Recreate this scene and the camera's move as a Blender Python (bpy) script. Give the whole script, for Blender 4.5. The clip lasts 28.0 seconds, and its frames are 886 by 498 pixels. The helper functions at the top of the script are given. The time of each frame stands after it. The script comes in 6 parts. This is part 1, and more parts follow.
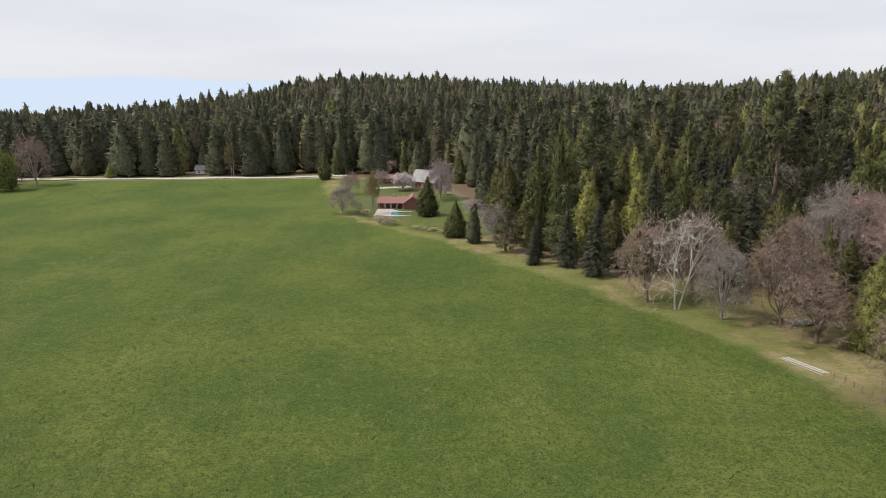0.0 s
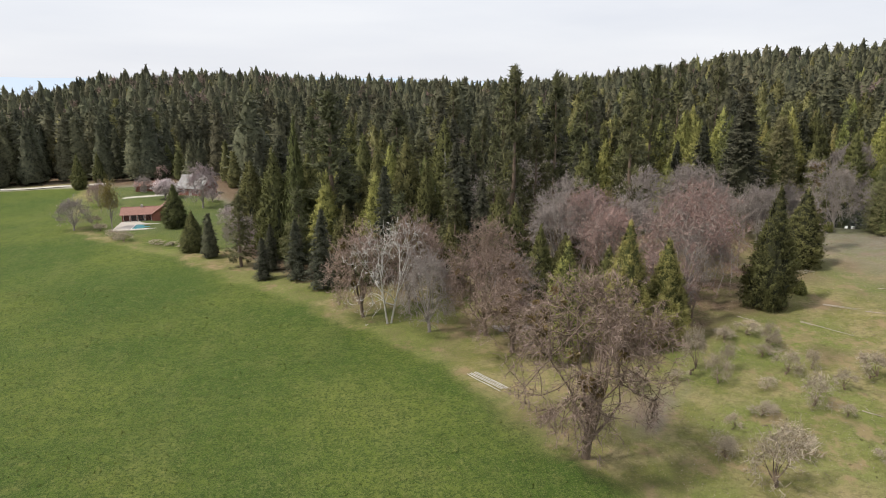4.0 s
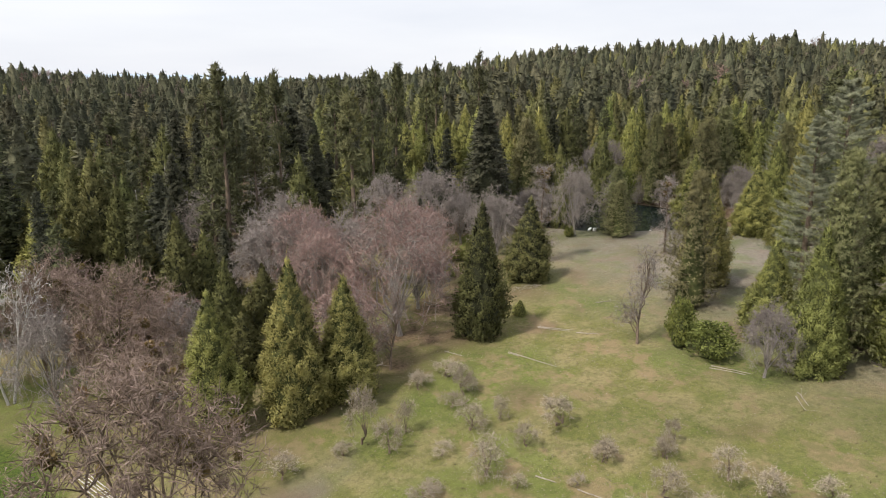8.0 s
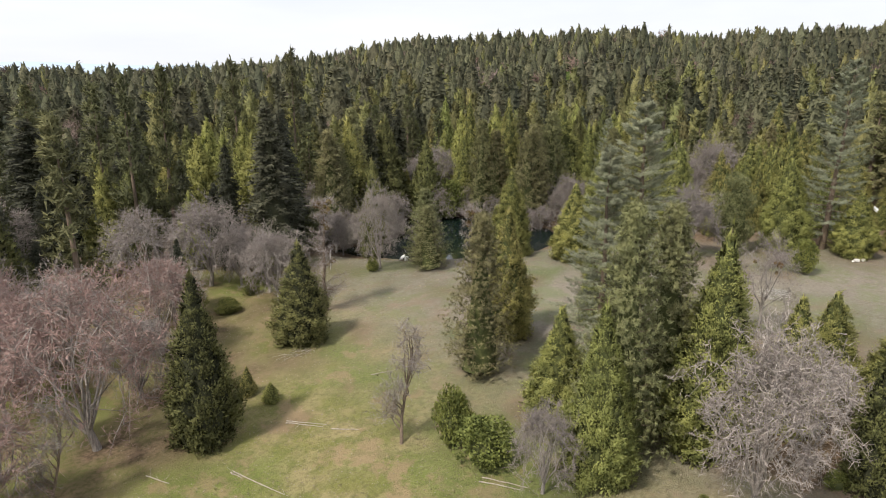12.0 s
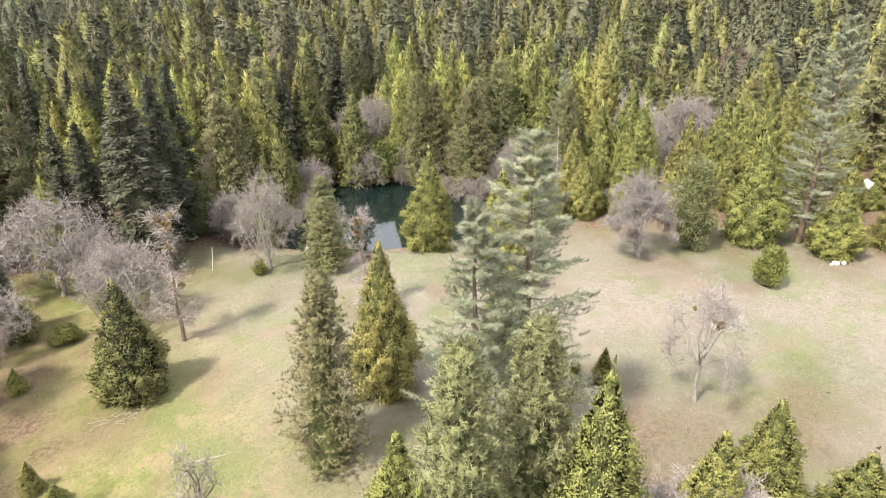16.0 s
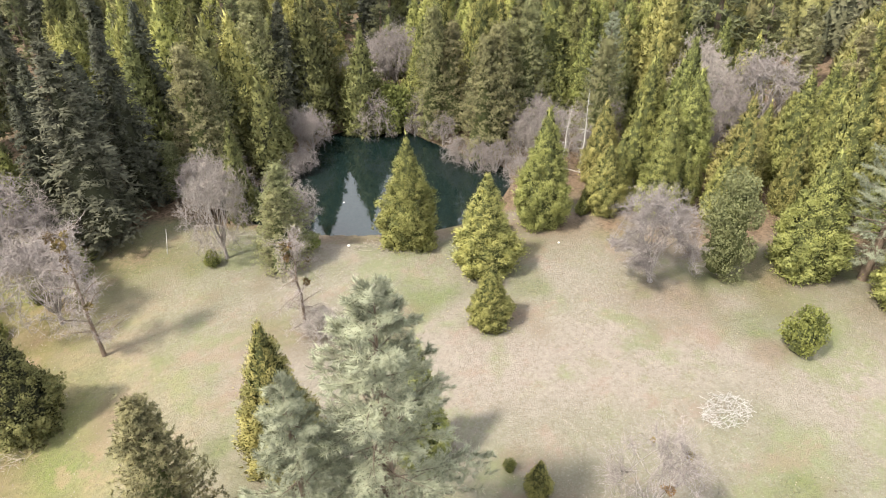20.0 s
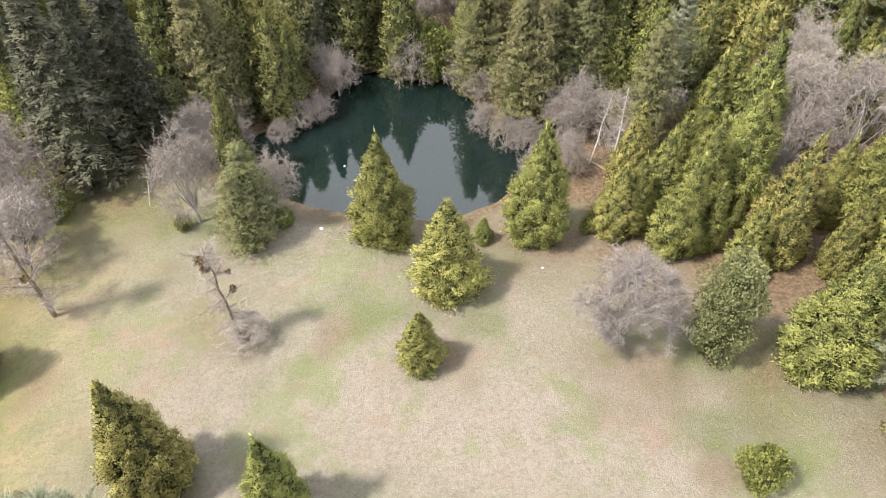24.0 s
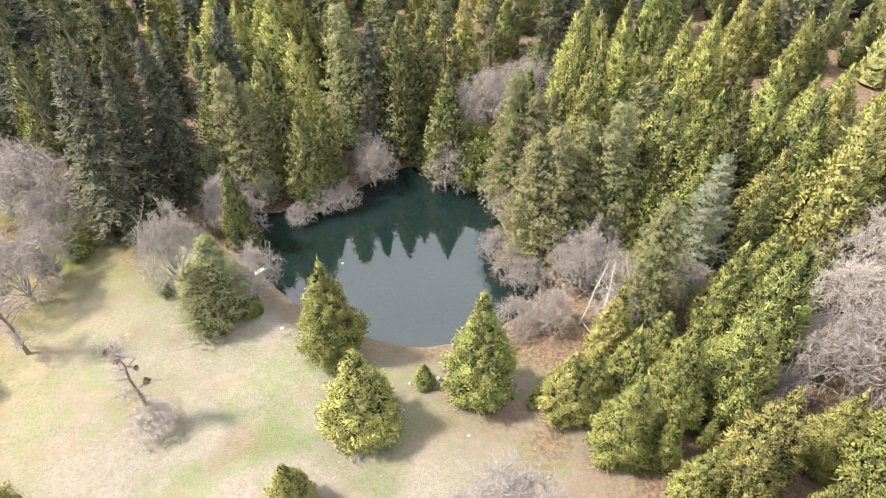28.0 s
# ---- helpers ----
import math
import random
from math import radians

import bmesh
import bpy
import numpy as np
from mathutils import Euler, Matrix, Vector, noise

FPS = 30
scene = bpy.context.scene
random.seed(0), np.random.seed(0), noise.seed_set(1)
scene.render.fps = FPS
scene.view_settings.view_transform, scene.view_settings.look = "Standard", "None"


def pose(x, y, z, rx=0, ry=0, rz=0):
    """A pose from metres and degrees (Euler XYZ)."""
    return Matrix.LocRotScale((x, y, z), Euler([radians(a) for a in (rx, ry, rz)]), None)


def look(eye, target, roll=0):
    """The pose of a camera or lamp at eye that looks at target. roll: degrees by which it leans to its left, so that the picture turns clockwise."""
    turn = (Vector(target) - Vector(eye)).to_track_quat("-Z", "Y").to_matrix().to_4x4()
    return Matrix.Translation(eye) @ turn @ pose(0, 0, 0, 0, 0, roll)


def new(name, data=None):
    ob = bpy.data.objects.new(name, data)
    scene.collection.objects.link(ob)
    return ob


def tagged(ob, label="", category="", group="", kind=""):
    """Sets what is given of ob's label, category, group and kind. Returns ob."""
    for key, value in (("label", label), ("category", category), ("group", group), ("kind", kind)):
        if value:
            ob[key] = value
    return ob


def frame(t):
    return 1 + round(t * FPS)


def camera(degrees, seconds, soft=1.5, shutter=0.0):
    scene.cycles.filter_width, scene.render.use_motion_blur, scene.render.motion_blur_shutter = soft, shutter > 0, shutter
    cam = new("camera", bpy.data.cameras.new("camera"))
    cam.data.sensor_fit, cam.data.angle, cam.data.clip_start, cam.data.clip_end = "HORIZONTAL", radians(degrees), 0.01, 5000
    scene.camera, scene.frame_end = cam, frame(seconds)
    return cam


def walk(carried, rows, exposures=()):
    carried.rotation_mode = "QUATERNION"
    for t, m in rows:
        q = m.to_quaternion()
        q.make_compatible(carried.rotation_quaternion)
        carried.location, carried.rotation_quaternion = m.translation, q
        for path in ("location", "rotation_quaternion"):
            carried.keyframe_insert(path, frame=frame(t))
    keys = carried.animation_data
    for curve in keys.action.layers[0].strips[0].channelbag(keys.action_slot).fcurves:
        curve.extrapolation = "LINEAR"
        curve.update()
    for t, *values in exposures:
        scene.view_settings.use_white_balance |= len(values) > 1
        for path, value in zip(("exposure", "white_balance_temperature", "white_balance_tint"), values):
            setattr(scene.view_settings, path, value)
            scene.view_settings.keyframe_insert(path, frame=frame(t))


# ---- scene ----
cam = camera(68.0, 28.0, soft=1.0)
METRES, EYE, TILT, LEAN, TURN = 230.0, 38.0, -13.8, -0.3, 0.0
ROWS = [
    (0.0, 0.0, 0.0, 0.0, -0.0, 0.0, 0.0),
    (0.5, 0.0161, 0.0046, 0.0013, -1.86, -0.05, 0.49),
    (1.0, 0.0324, 0.0096, 0.0028, -3.82, -0.13, 1.03),
    (2.0, 0.065, 0.0222, 0.0054, -6.57, -0.25, 1.78),
    (2.5, 0.081, 0.0287, 0.0065, -7.78, -0.31, 2.09),
    (3.0, 0.0973, 0.0349, 0.0079, -9.76, -0.43, 2.61),
    (3.5, 0.1132, 0.0408, 0.0092, -11.37, -0.56, 3.0),
    (5.5, 0.1794, 0.0631, 0.0154, -17.78, -1.09, 4.6),
    (6.0, 0.1957, 0.069, 0.017, -19.62, -1.28, 5.03),
    (6.5, 0.2119, 0.0747, 0.019, -21.74, -1.54, 5.5),
    (7.0, 0.2283, 0.0806, 0.0208, -23.76, -1.73, 5.98),
    (7.5, 0.2446, 0.0863, 0.0232, -25.44, -1.98, 6.36),
    (8.0, 0.2606, 0.0917, 0.0253, -27.34, -2.24, 6.8),
    (8.5, 0.2762, 0.0969, 0.0278, -29.39, -2.54, 7.21),
    (9.0, 0.2922, 0.1023, 0.031, -30.49, -2.76, 7.44),
    (9.5, 0.3085, 0.1073, 0.0341, -31.57, -2.98, 7.66),
    (10.0, 0.3251, 0.1128, 0.0376, -32.54, -3.2, 7.83),
    (10.5, 0.3419, 0.1179, 0.041, -33.64, -3.4, 8.06),
    (11.0, 0.3584, 0.123, 0.0449, -35.05, -3.65, 8.35),
    (11.5, 0.3748, 0.1279, 0.0493, -36.48, -3.91, 8.63),
    (12.0, 0.3911, 0.1327, 0.054, -37.61, -4.71, 8.81),
    (12.5, 0.4073, 0.1374, 0.0589, -38.39, -6.03, 8.88),
    (14.5, 0.4742, 0.1544, 0.0824, -38.84, -9.76, 9.0),
    (15.0, 0.4905, 0.1584, 0.0888, -38.79, -10.7, 9.02),
    (15.5, 0.5068, 0.1622, 0.0953, -38.47, -11.72, 8.95),
    (16.0, 0.5233, 0.1661, 0.1021, -37.61, -12.66, 8.77),
    (16.5, 0.5398, 0.1698, 0.1092, -36.2, -13.59, 8.5),
    (17.0, 0.556, 0.1737, 0.1164, -35.13, -14.72, 8.29),
    (17.5, 0.5722, 0.1776, 0.1236, -33.98, -15.86, 8.07),
    (18.0, 0.5884, 0.1816, 0.1305, -33.12, -17.1, 7.88),
    (18.5, 0.6047, 0.1855, 0.1372, -32.01, -18.29, 7.65),
    (19.0, 0.6209, 0.1895, 0.1443, -31.17, -19.71, 7.49),
    (19.5, 0.6372, 0.1937, 0.1512, -30.14, -20.96, 7.25),
    (20.0, 0.6537, 0.1973, 0.1582, -28.67, -22.3, 6.94),
    (20.5, 0.67, 0.201, 0.1655, -27.26, -23.61, 6.65),
    (21.0, 0.6861, 0.2047, 0.1723, -25.84, -24.87, 6.33),
    (21.5, 0.7024, 0.2082, 0.179, -24.15, -26.08, 5.96),
    (23.5, 0.7691, 0.2246, 0.2059, -16.52, -31.25, 4.34),
    (24.0, 0.7859, 0.2292, 0.2121, -14.23, -32.51, 3.82),
    (24.5, 0.8026, 0.2338, 0.2182, -11.62, -33.72, 3.19),
    (25.0, 0.8194, 0.2382, 0.2241, -8.76, -34.89, 2.51),
    (25.5, 0.8364, 0.2434, 0.2305, -6.01, -34.58, 1.88),
    (26.0, 0.8531, 0.2482, 0.2363, -3.75, -33.51, 1.37),
    (26.5, 0.8698, 0.2532, 0.2417, -1.48, -32.38, 0.83),
    (27.0, 0.8867, 0.2583, 0.2472, 0.31, -31.31, 0.46),
    (27.5, 0.9036, 0.2636, 0.2517, 2.62, -30.15, -0.1),
    (28.0, 0.9194, 0.2687, 0.2564, 4.26, -29.17, -0.46),
]
# exposure: the picture brightens as the sky leaves the view
walk(cam, [(t, pose(0, 0, EYE, TILT, LEAN, TURN) @ pose(METRES * x, METRES * y, METRES * z, 90 + pitch, roll, yaw)) for t, x, y, z, yaw, pitch, roll in ROWS],
     exposures=[(0.0, 0.15), (2.0, 0.2), (6.0, 0.33), (9.0, 0.4), (11.5, 0.46), (12.5, 0.58), (14.5, 1.54), (17.0, 1.6), (20.0, 1.46), (24.0, 1.43), (26.0, 1.6), (28.0, 1.84)])

# ---- light: thin high overcast with a soft sun from the west ----
SUN_EL, SUN_FROM = 55.0, Vector((-1.0, -0.08, 0.0))
world = bpy.data.worlds.new("sky")
scene.world = world
world.use_nodes = True
wn, wl = world.node_tree.nodes, world.node_tree.links
wn.clear()
w_out = wn.new("ShaderNodeOutputWorld")
w_bg = wn.new("ShaderNodeBackground")
w_sky = wn.new("ShaderNodeTexSky")
w_sky.sky_type, w_sky.sun_disc = "NISHITA", False
w_sky.sun_elevation, w_sky.sun_rotation = radians(SUN_EL), radians(-94.6)
w_sky.air_density, w_sky.dust_density = 1.0, 2.0
w_dim = wn.new("ShaderNodeVectorMath")
w_dim.operation = "SCALE"
w_dim.inputs["Scale"].default_value = 0.1
wl.new(w_sky.outputs[0], w_dim.inputs[0])
w_co = wn.new("ShaderNodeTexCoord")
w_map = wn.new("ShaderNodeMapping")
w_map.inputs["Scale"].default_value = (1.2, 2.2, 9.0)
w_noise = wn.new("ShaderNodeTexNoise")
w_noise.inputs["Scale"].default_value, w_noise.inputs["Detail"].default_value = 1.6, 6
w_ramp = wn.new("ShaderNodeValToRGB")
w_ramp.color_ramp.elements[0].position, w_ramp.color_ramp.elements[0].color = 0.30, (0.69, 0.71, 0.77, 1)
w_ramp.color_ramp.elements[1].position, w_ramp.color_ramp.elements[1].color = 0.66, (0.79, 0.80, 0.835, 1)
w_mix = wn.new("ShaderNodeMix")
w_mix.data_type = "RGBA"
w_mix.inputs["Factor"].default_value = 0.9
wl.new(w_co.outputs["Generated"], w_map.inputs[0])
wl.new(w_map.outputs[0], w_noise.inputs["Vector"])
wl.new(w_noise.outputs["Fac"], w_ramp.inputs[0])
wl.new(w_dim.outputs[0], w_mix.inputs["A"])
wl.new(w_ramp.outputs[0], w_mix.inputs["B"])
wl.new(w_mix.outputs["Result"], w_bg.inputs["Color"])
wl.new(w_bg.outputs[0], w_out.inputs[0])
w_bg.inputs["Strength"].default_value = 1.0

sun = new("sun", bpy.data.lights.new("sun", "SUN"))
sun.data.energy, sun.data.angle, sun.data.color = 3.1, radians(6.0), (1.0, 0.93, 0.815)
sun_dir = SUN_FROM.normalized() * math.cos(radians(SUN_EL)) + Vector((0, 0, math.sin(radians(SUN_EL))))
sun.matrix_world = look(sun_dir * 200, (0, 0, 0))


# ---- materials ----
def mat_base(name):
    m = bpy.data.materials.new(name)
    m.use_nodes = True
    nt = m.node_tree
    b = nt.nodes["Principled BSDF"]
    return m, nt, b


def mixrgb(nt, fac, a, b):
    n = nt.nodes.new("ShaderNodeMix")
    n.data_type = "RGBA"
    for key, v in (("Factor", fac), ("A", a), ("B", b)):
        sock = [s for s in n.inputs if s.name == key and (s.type == "RGBA" or key == "Factor" and s.type == "VALUE")][0]
        if isinstance(v, bpy.types.NodeSocket):
            nt.links.new(v, sock)
        else:
            sock.default_value = v if key == "Factor" else (*v, 1)
    return [s for s in n.outputs if s.type == "RGBA"][0]


def ramp(nt, src, lo, hi):
    n = nt.nodes.new("ShaderNodeMapRange")
    n.interpolation_type = "SMOOTHSTEP"
    nt.links.new(src, n.inputs["Value"])
    n.inputs["From Min"].default_value, n.inputs["From Max"].default_value = lo, hi
    return n.outputs[0]


def math_node(nt, op, a, b):
    n = nt.nodes.new("ShaderNodeMath")
    n.operation = op
    for s, v in zip(n.inputs, (a, b)):
        if isinstance(v, bpy.types.NodeSocket):
            nt.links.new(v, s)
        else:
            s.default_value = v
    return n.outputs[0]


def tex_noise(nt, scale, detail=5.0, rough=0.55, stretch=None, world_space=False):
    co = nt.nodes.new("ShaderNodeNewGeometry").outputs["Position"] if world_space else nt.nodes.new("ShaderNodeTexCoord").outputs["Object"]
    if stretch:
        mp = nt.nodes.new("ShaderNodeMapping")
        mp.inputs["Scale"].default_value = stretch
        nt.links.new(co, mp.inputs[0])
        co = mp.outputs[0]
    n = nt.nodes.new("ShaderNodeTexNoise")
    n.inputs["Scale"].default_value, n.inputs["Detail"].default_value, n.inputs["Roughness"].default_value = scale, detail, rough
    nt.links.new(co, n.inputs["Vector"])
    return n.outputs["Fac"]


def bump(nt, bsdf, height, strength, distance):
    n = nt.nodes.new("ShaderNodeBump")
    n.inputs["Strength"].default_value, n.inputs["Distance"].default_value = strength, distance
    nt.links.new(height, n.inputs["Height"])
    nt.links.new(n.outputs[0], bsdf.inputs["Normal"])


def foliage(name, dark, light, odd, leak=0.25, joined=False, spread=0.45):
    """Leaves: colour varies from tree to tree and from spray to spray, with a little light let through."""
    m, nt, b = mat_base(name)
    isl = nt.nodes.new("ShaderNodeNewGeometry").outputs["Random Per Island"]
    if joined:
        at = nt.nodes.new("ShaderNodeAttribute")
        at.attribute_name = "tint"
        tree = at.outputs["Fac"]
    else:
        tree = nt.nodes.new("ShaderNodeObjectInfo").outputs["Random"]
    c = mixrgb(nt, math_node(nt, "ADD", math_node(nt, "MULTIPLY", isl, 0.24), 0.38), dark, light)
    c = mixrgb(nt, math_node(nt, "ADD", math_node(nt, "MULTIPLY", tree, 0.5), 0.08), c, odd)
    # noise patches darkened: shade between leaf clumps put into the colour
    clump_shade = tex_noise(nt, 0.8, 5, 0.72)
    c = mixrgb(nt, math_node(nt, "MULTIPLY", ramp(nt, clump_shade, 0.44, 0.60), 0.72), c, tuple(0.45 * v for v in dark))
    hsv = nt.nodes.new("ShaderNodeHueSaturation")
    wn2 = nt.nodes.new("ShaderNodeTexWhiteNoise")
    wn2.noise_dimensions = "1D"
    nt.links.new(tree, wn2.inputs["W"])
    nt.links.new(math_node(nt, "ADD", math_node(nt, "MULTIPLY", wn2.outputs["Value"], 0.85 if joined else spread), 0.55 if joined else 1.0 - 0.5 * spread), hsv.inputs["Value"])
    wn3 = nt.nodes.new("ShaderNodeTexWhiteNoise")
    wn3.noise_dimensions = "1D"
    nt.links.new(math_node(nt, "MULTIPLY", tree, 7.31), wn3.inputs["W"])
    nt.links.new(math_node(nt, "ADD", math_node(nt, "MULTIPLY", wn3.outputs["Value"], 0.034), 0.473), hsv.inputs["Hue"])
    nt.links.new(c, hsv.inputs["Color"])
    c = hsv.outputs[0]
    nt.links.new(c, b.inputs["Base Color"])
    b.inputs["Roughness"].default_value = 0.75
    b.inputs["Specular IOR Level"].default_value = 0.25
    tr = nt.nodes.new("ShaderNodeBsdfTranslucent")
    nt.links.new(c, tr.inputs["Color"])
    mx = nt.nodes.new("ShaderNodeMixShader")
    mx.inputs[0].default_value = leak
    nt.links.new(b.outputs[0], mx.inputs[1])
    nt.links.new(tr.outputs[0], mx.inputs[2])
    nt.links.new(mx.outputs[0], nt.nodes["Material Output"].inputs[0])
    return m


def plain(name, col, col2=None, rough=0.8, scale=3.0, metal=0.0, relief=0.0, stretch=None):
    m, nt, b = mat_base(name)
    f = tex_noise(nt, scale, 6, stretch=stretch)
    c = mixrgb(nt, ramp(nt, f, 0.3, 0.7), col, col2 or tuple(0.7 * v for v in col))
    nt.links.new(c, b.inputs["Base Color"])
    b.inputs["Roughness"].default_value, b.inputs["Metallic"].default_value = rough, metal
    b.inputs["Specular IOR Level"].default_value = 0.3
    if relief:
        bump(nt, b, f, 0.6, relief)
    return m


def twig_mat(name, a, c2):
    m, nt, b = mat_base(name)
    isl = nt.nodes.new("ShaderNodeNewGeometry").outputs["Random Per Island"]
    tree = nt.nodes.new("ShaderNodeObjectInfo").outputs["Random"]
    c = mixrgb(nt, isl, a, c2)
    c = mixrgb(nt, math_node(nt, "MULTIPLY", tree, 0.5), c, tuple(0.6 * v for v in a))
    nt.links.new(c, b.inputs["Base Color"])
    b.inputs["Roughness"].default_value = 0.9
    return m


MAT = {}
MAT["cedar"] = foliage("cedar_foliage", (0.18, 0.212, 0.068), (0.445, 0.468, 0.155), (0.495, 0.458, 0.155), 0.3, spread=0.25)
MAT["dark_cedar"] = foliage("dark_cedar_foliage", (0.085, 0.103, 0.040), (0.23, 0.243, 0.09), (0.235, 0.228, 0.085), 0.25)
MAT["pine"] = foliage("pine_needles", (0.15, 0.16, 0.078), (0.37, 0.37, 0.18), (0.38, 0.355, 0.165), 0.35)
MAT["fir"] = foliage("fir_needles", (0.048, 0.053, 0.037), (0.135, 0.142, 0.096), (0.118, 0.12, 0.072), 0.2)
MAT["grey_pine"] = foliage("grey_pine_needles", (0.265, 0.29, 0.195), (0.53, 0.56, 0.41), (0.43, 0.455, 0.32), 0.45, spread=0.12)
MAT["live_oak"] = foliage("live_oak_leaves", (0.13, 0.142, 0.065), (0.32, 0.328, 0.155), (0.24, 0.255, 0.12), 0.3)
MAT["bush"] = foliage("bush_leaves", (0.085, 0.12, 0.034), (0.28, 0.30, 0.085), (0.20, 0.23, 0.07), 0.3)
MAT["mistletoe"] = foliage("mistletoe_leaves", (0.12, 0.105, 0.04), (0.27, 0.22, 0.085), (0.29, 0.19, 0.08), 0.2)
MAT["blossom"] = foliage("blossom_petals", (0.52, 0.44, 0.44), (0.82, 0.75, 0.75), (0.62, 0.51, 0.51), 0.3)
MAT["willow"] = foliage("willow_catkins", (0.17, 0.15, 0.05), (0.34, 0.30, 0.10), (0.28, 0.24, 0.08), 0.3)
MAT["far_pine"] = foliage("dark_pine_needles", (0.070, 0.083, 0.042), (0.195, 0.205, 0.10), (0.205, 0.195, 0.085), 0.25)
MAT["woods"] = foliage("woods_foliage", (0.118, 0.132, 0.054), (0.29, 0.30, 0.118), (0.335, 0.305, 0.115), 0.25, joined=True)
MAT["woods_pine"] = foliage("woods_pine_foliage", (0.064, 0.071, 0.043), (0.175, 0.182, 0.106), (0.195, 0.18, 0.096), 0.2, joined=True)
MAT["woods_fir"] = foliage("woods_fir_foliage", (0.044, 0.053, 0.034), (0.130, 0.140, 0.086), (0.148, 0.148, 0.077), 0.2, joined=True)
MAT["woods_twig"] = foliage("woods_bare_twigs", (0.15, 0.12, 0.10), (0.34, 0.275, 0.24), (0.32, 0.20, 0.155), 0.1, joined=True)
MAT["bark"] = plain("brown_bark", (0.12, 0.09, 0.065), (0.22, 0.165, 0.125), 0.95, 2.5, relief=0.04, stretch=(3, 3, 0.6))
MAT["grey_bark"] = plain("grey_bark", (0.175, 0.152, 0.135), (0.40, 0.36, 0.325), 0.95, 2.0, relief=0.03, stretch=(3, 3, 0.6))
MAT["oak_limb"] = plain("pale_oak_limbs", (0.17, 0.148, 0.135), (0.38, 0.34, 0.31), 0.95, 2.0, relief=0.03, stretch=(3, 3, 0.6))
MAT["pale_bark"] = plain("bleached_wood", (0.36, 0.34, 0.315), (0.60, 0.57, 0.53), 0.9, 2.0, relief=0.02, stretch=(3, 3, 0.6))
# crown insides, darkened in colour for the shade in the gaps
MAT["inner"] = plain("inner_twig_shade", (0.026, 0.029, 0.016), (0.05, 0.052, 0.027), 1.0, 1.5)
MAT["cedar_inner"] = plain("inner_spray_shade", (0.058, 0.068, 0.025), (0.102, 0.110, 0.040), 1.0, 1.5)
MAT["twig"] = twig_mat("grey_twigs", (0.185, 0.155, 0.142), (0.43, 0.375, 0.345))
MAT["dark_twig"] = twig_mat("dark_grey_twigs", (0.155, 0.132, 0.122), (0.35, 0.31, 0.29))
MAT["shrub_twig"] = twig_mat("shrub_twigs", (0.27, 0.22, 0.16), (0.52, 0.45, 0.35))
MAT["pink_twig"] = twig_mat("budding_twigs", (0.25, 0.155, 0.136), (0.51, 0.355, 0.315))
MAT["brown_twig"] = twig_mat("brown_twigs", (0.215, 0.15, 0.122), (0.47, 0.355, 0.30))
MAT["lilac_twig"] = twig_mat("lilac_buds", (0.34, 0.265, 0.275), (0.58, 0.47, 0.48))
MAT["alder_twig"] = twig_mat("pale_twigs", (0.24, 0.205, 0.18), (0.47, 0.415, 0.37))
MAT["larch"] = foliage("larch_twigs", (0.16, 0.125, 0.085), (0.33, 0.27, 0.20), (0.24, 0.20, 0.13), 0.2)


# ---- ground form ----
def smooth(t):
    t = np.clip(t, 0.0, 1.0)
    return t * t * (3 - 2 * t)


def lumps(x, y, size, seed):
    """Soft value noise from a few turned waves, about -1 to 1."""
    a = np.sin(x / size + seed) * np.cos(y / size * 1.13 - seed * 2.1)
    b = np.sin((x * 0.6 + y * 0.8) / size * 1.9 + seed * 3.7) * np.cos((x * 0.8 - y * 0.6) / size * 2.3 + seed)
    c = np.sin((x * 0.3 - y * 0.95) / size * 4.1 + seed * 1.3) * np.cos((x * 0.95 + y * 0.3) / size * 3.7 - seed * 5.0)
    return (a + 0.6 * b + 0.35 * c) / 1.6


POND = [(179, 146), (185, 142.5), (195, 138), (203, 137), (211, 139), (219, 145), (223, 152), (217, 165), (212, 182), (204, 188), (193, 186), (183, 176), (172, 170), (163, 170), (166, 160), (173, 151)]
MEADOW = [(-205, 340), (-60, 326), (-45, 262), (-34, 226), (2, 187), (17, 159), (29, 146), (39, 127), (46, 114), (53, 97), (58, 86), (57, 77), (62, 67), (66, 58), (66, 40), (60, -60), (-120, -60), (-215, 150), (-200, 290)]
GLADE = [(66, 40), (66, 58), (64, 68), (72, 78), (82, 88), (92, 98), (99, 106), (108, 118), (120, 126), (123, 142), (134, 158), (150, 160), (163, 156), (175, 148), (188, 140), (206, 134), (220, 126), (228, 108), (243, 98), (246, 78), (238, 55), (215, 40), (190, 52), (172, 66), (158, 72), (150, 66), (150, 30), (100, -20)]
YARD = [(-42, 250), (-34, 228), (-10, 200), (8, 188), (16, 196), (14, 232), (6, 268), (-10, 320), (-50, 322)]


def inside(poly, x, y):
    """Signed distance to a closed outline, positive inside."""
    x, y = np.asarray(x, float), np.asarray(y, float)
    best = np.full(x.shape, 1e18)
    odd = np.zeros(x.shape, bool)
    for (ax, ay), (bx, by) in zip(poly, poly[1:] + poly[:1]):
        dx, dy = bx - ax, by - ay
        t = np.clip(((x - ax) * dx + (y - ay) * dy) / (dx * dx + dy * dy), 0, 1)
        best = np.minimum(best, (x - ax - t * dx) ** 2 + (y - ay - t * dy) ** 2)
        if dy:
            odd ^= ((ay > y) != (by > y)) & (x < (y - ay) / dy * dx + ax)
    return np.where(odd, 1, -1) * np.sqrt(best)


WATER = 0.6


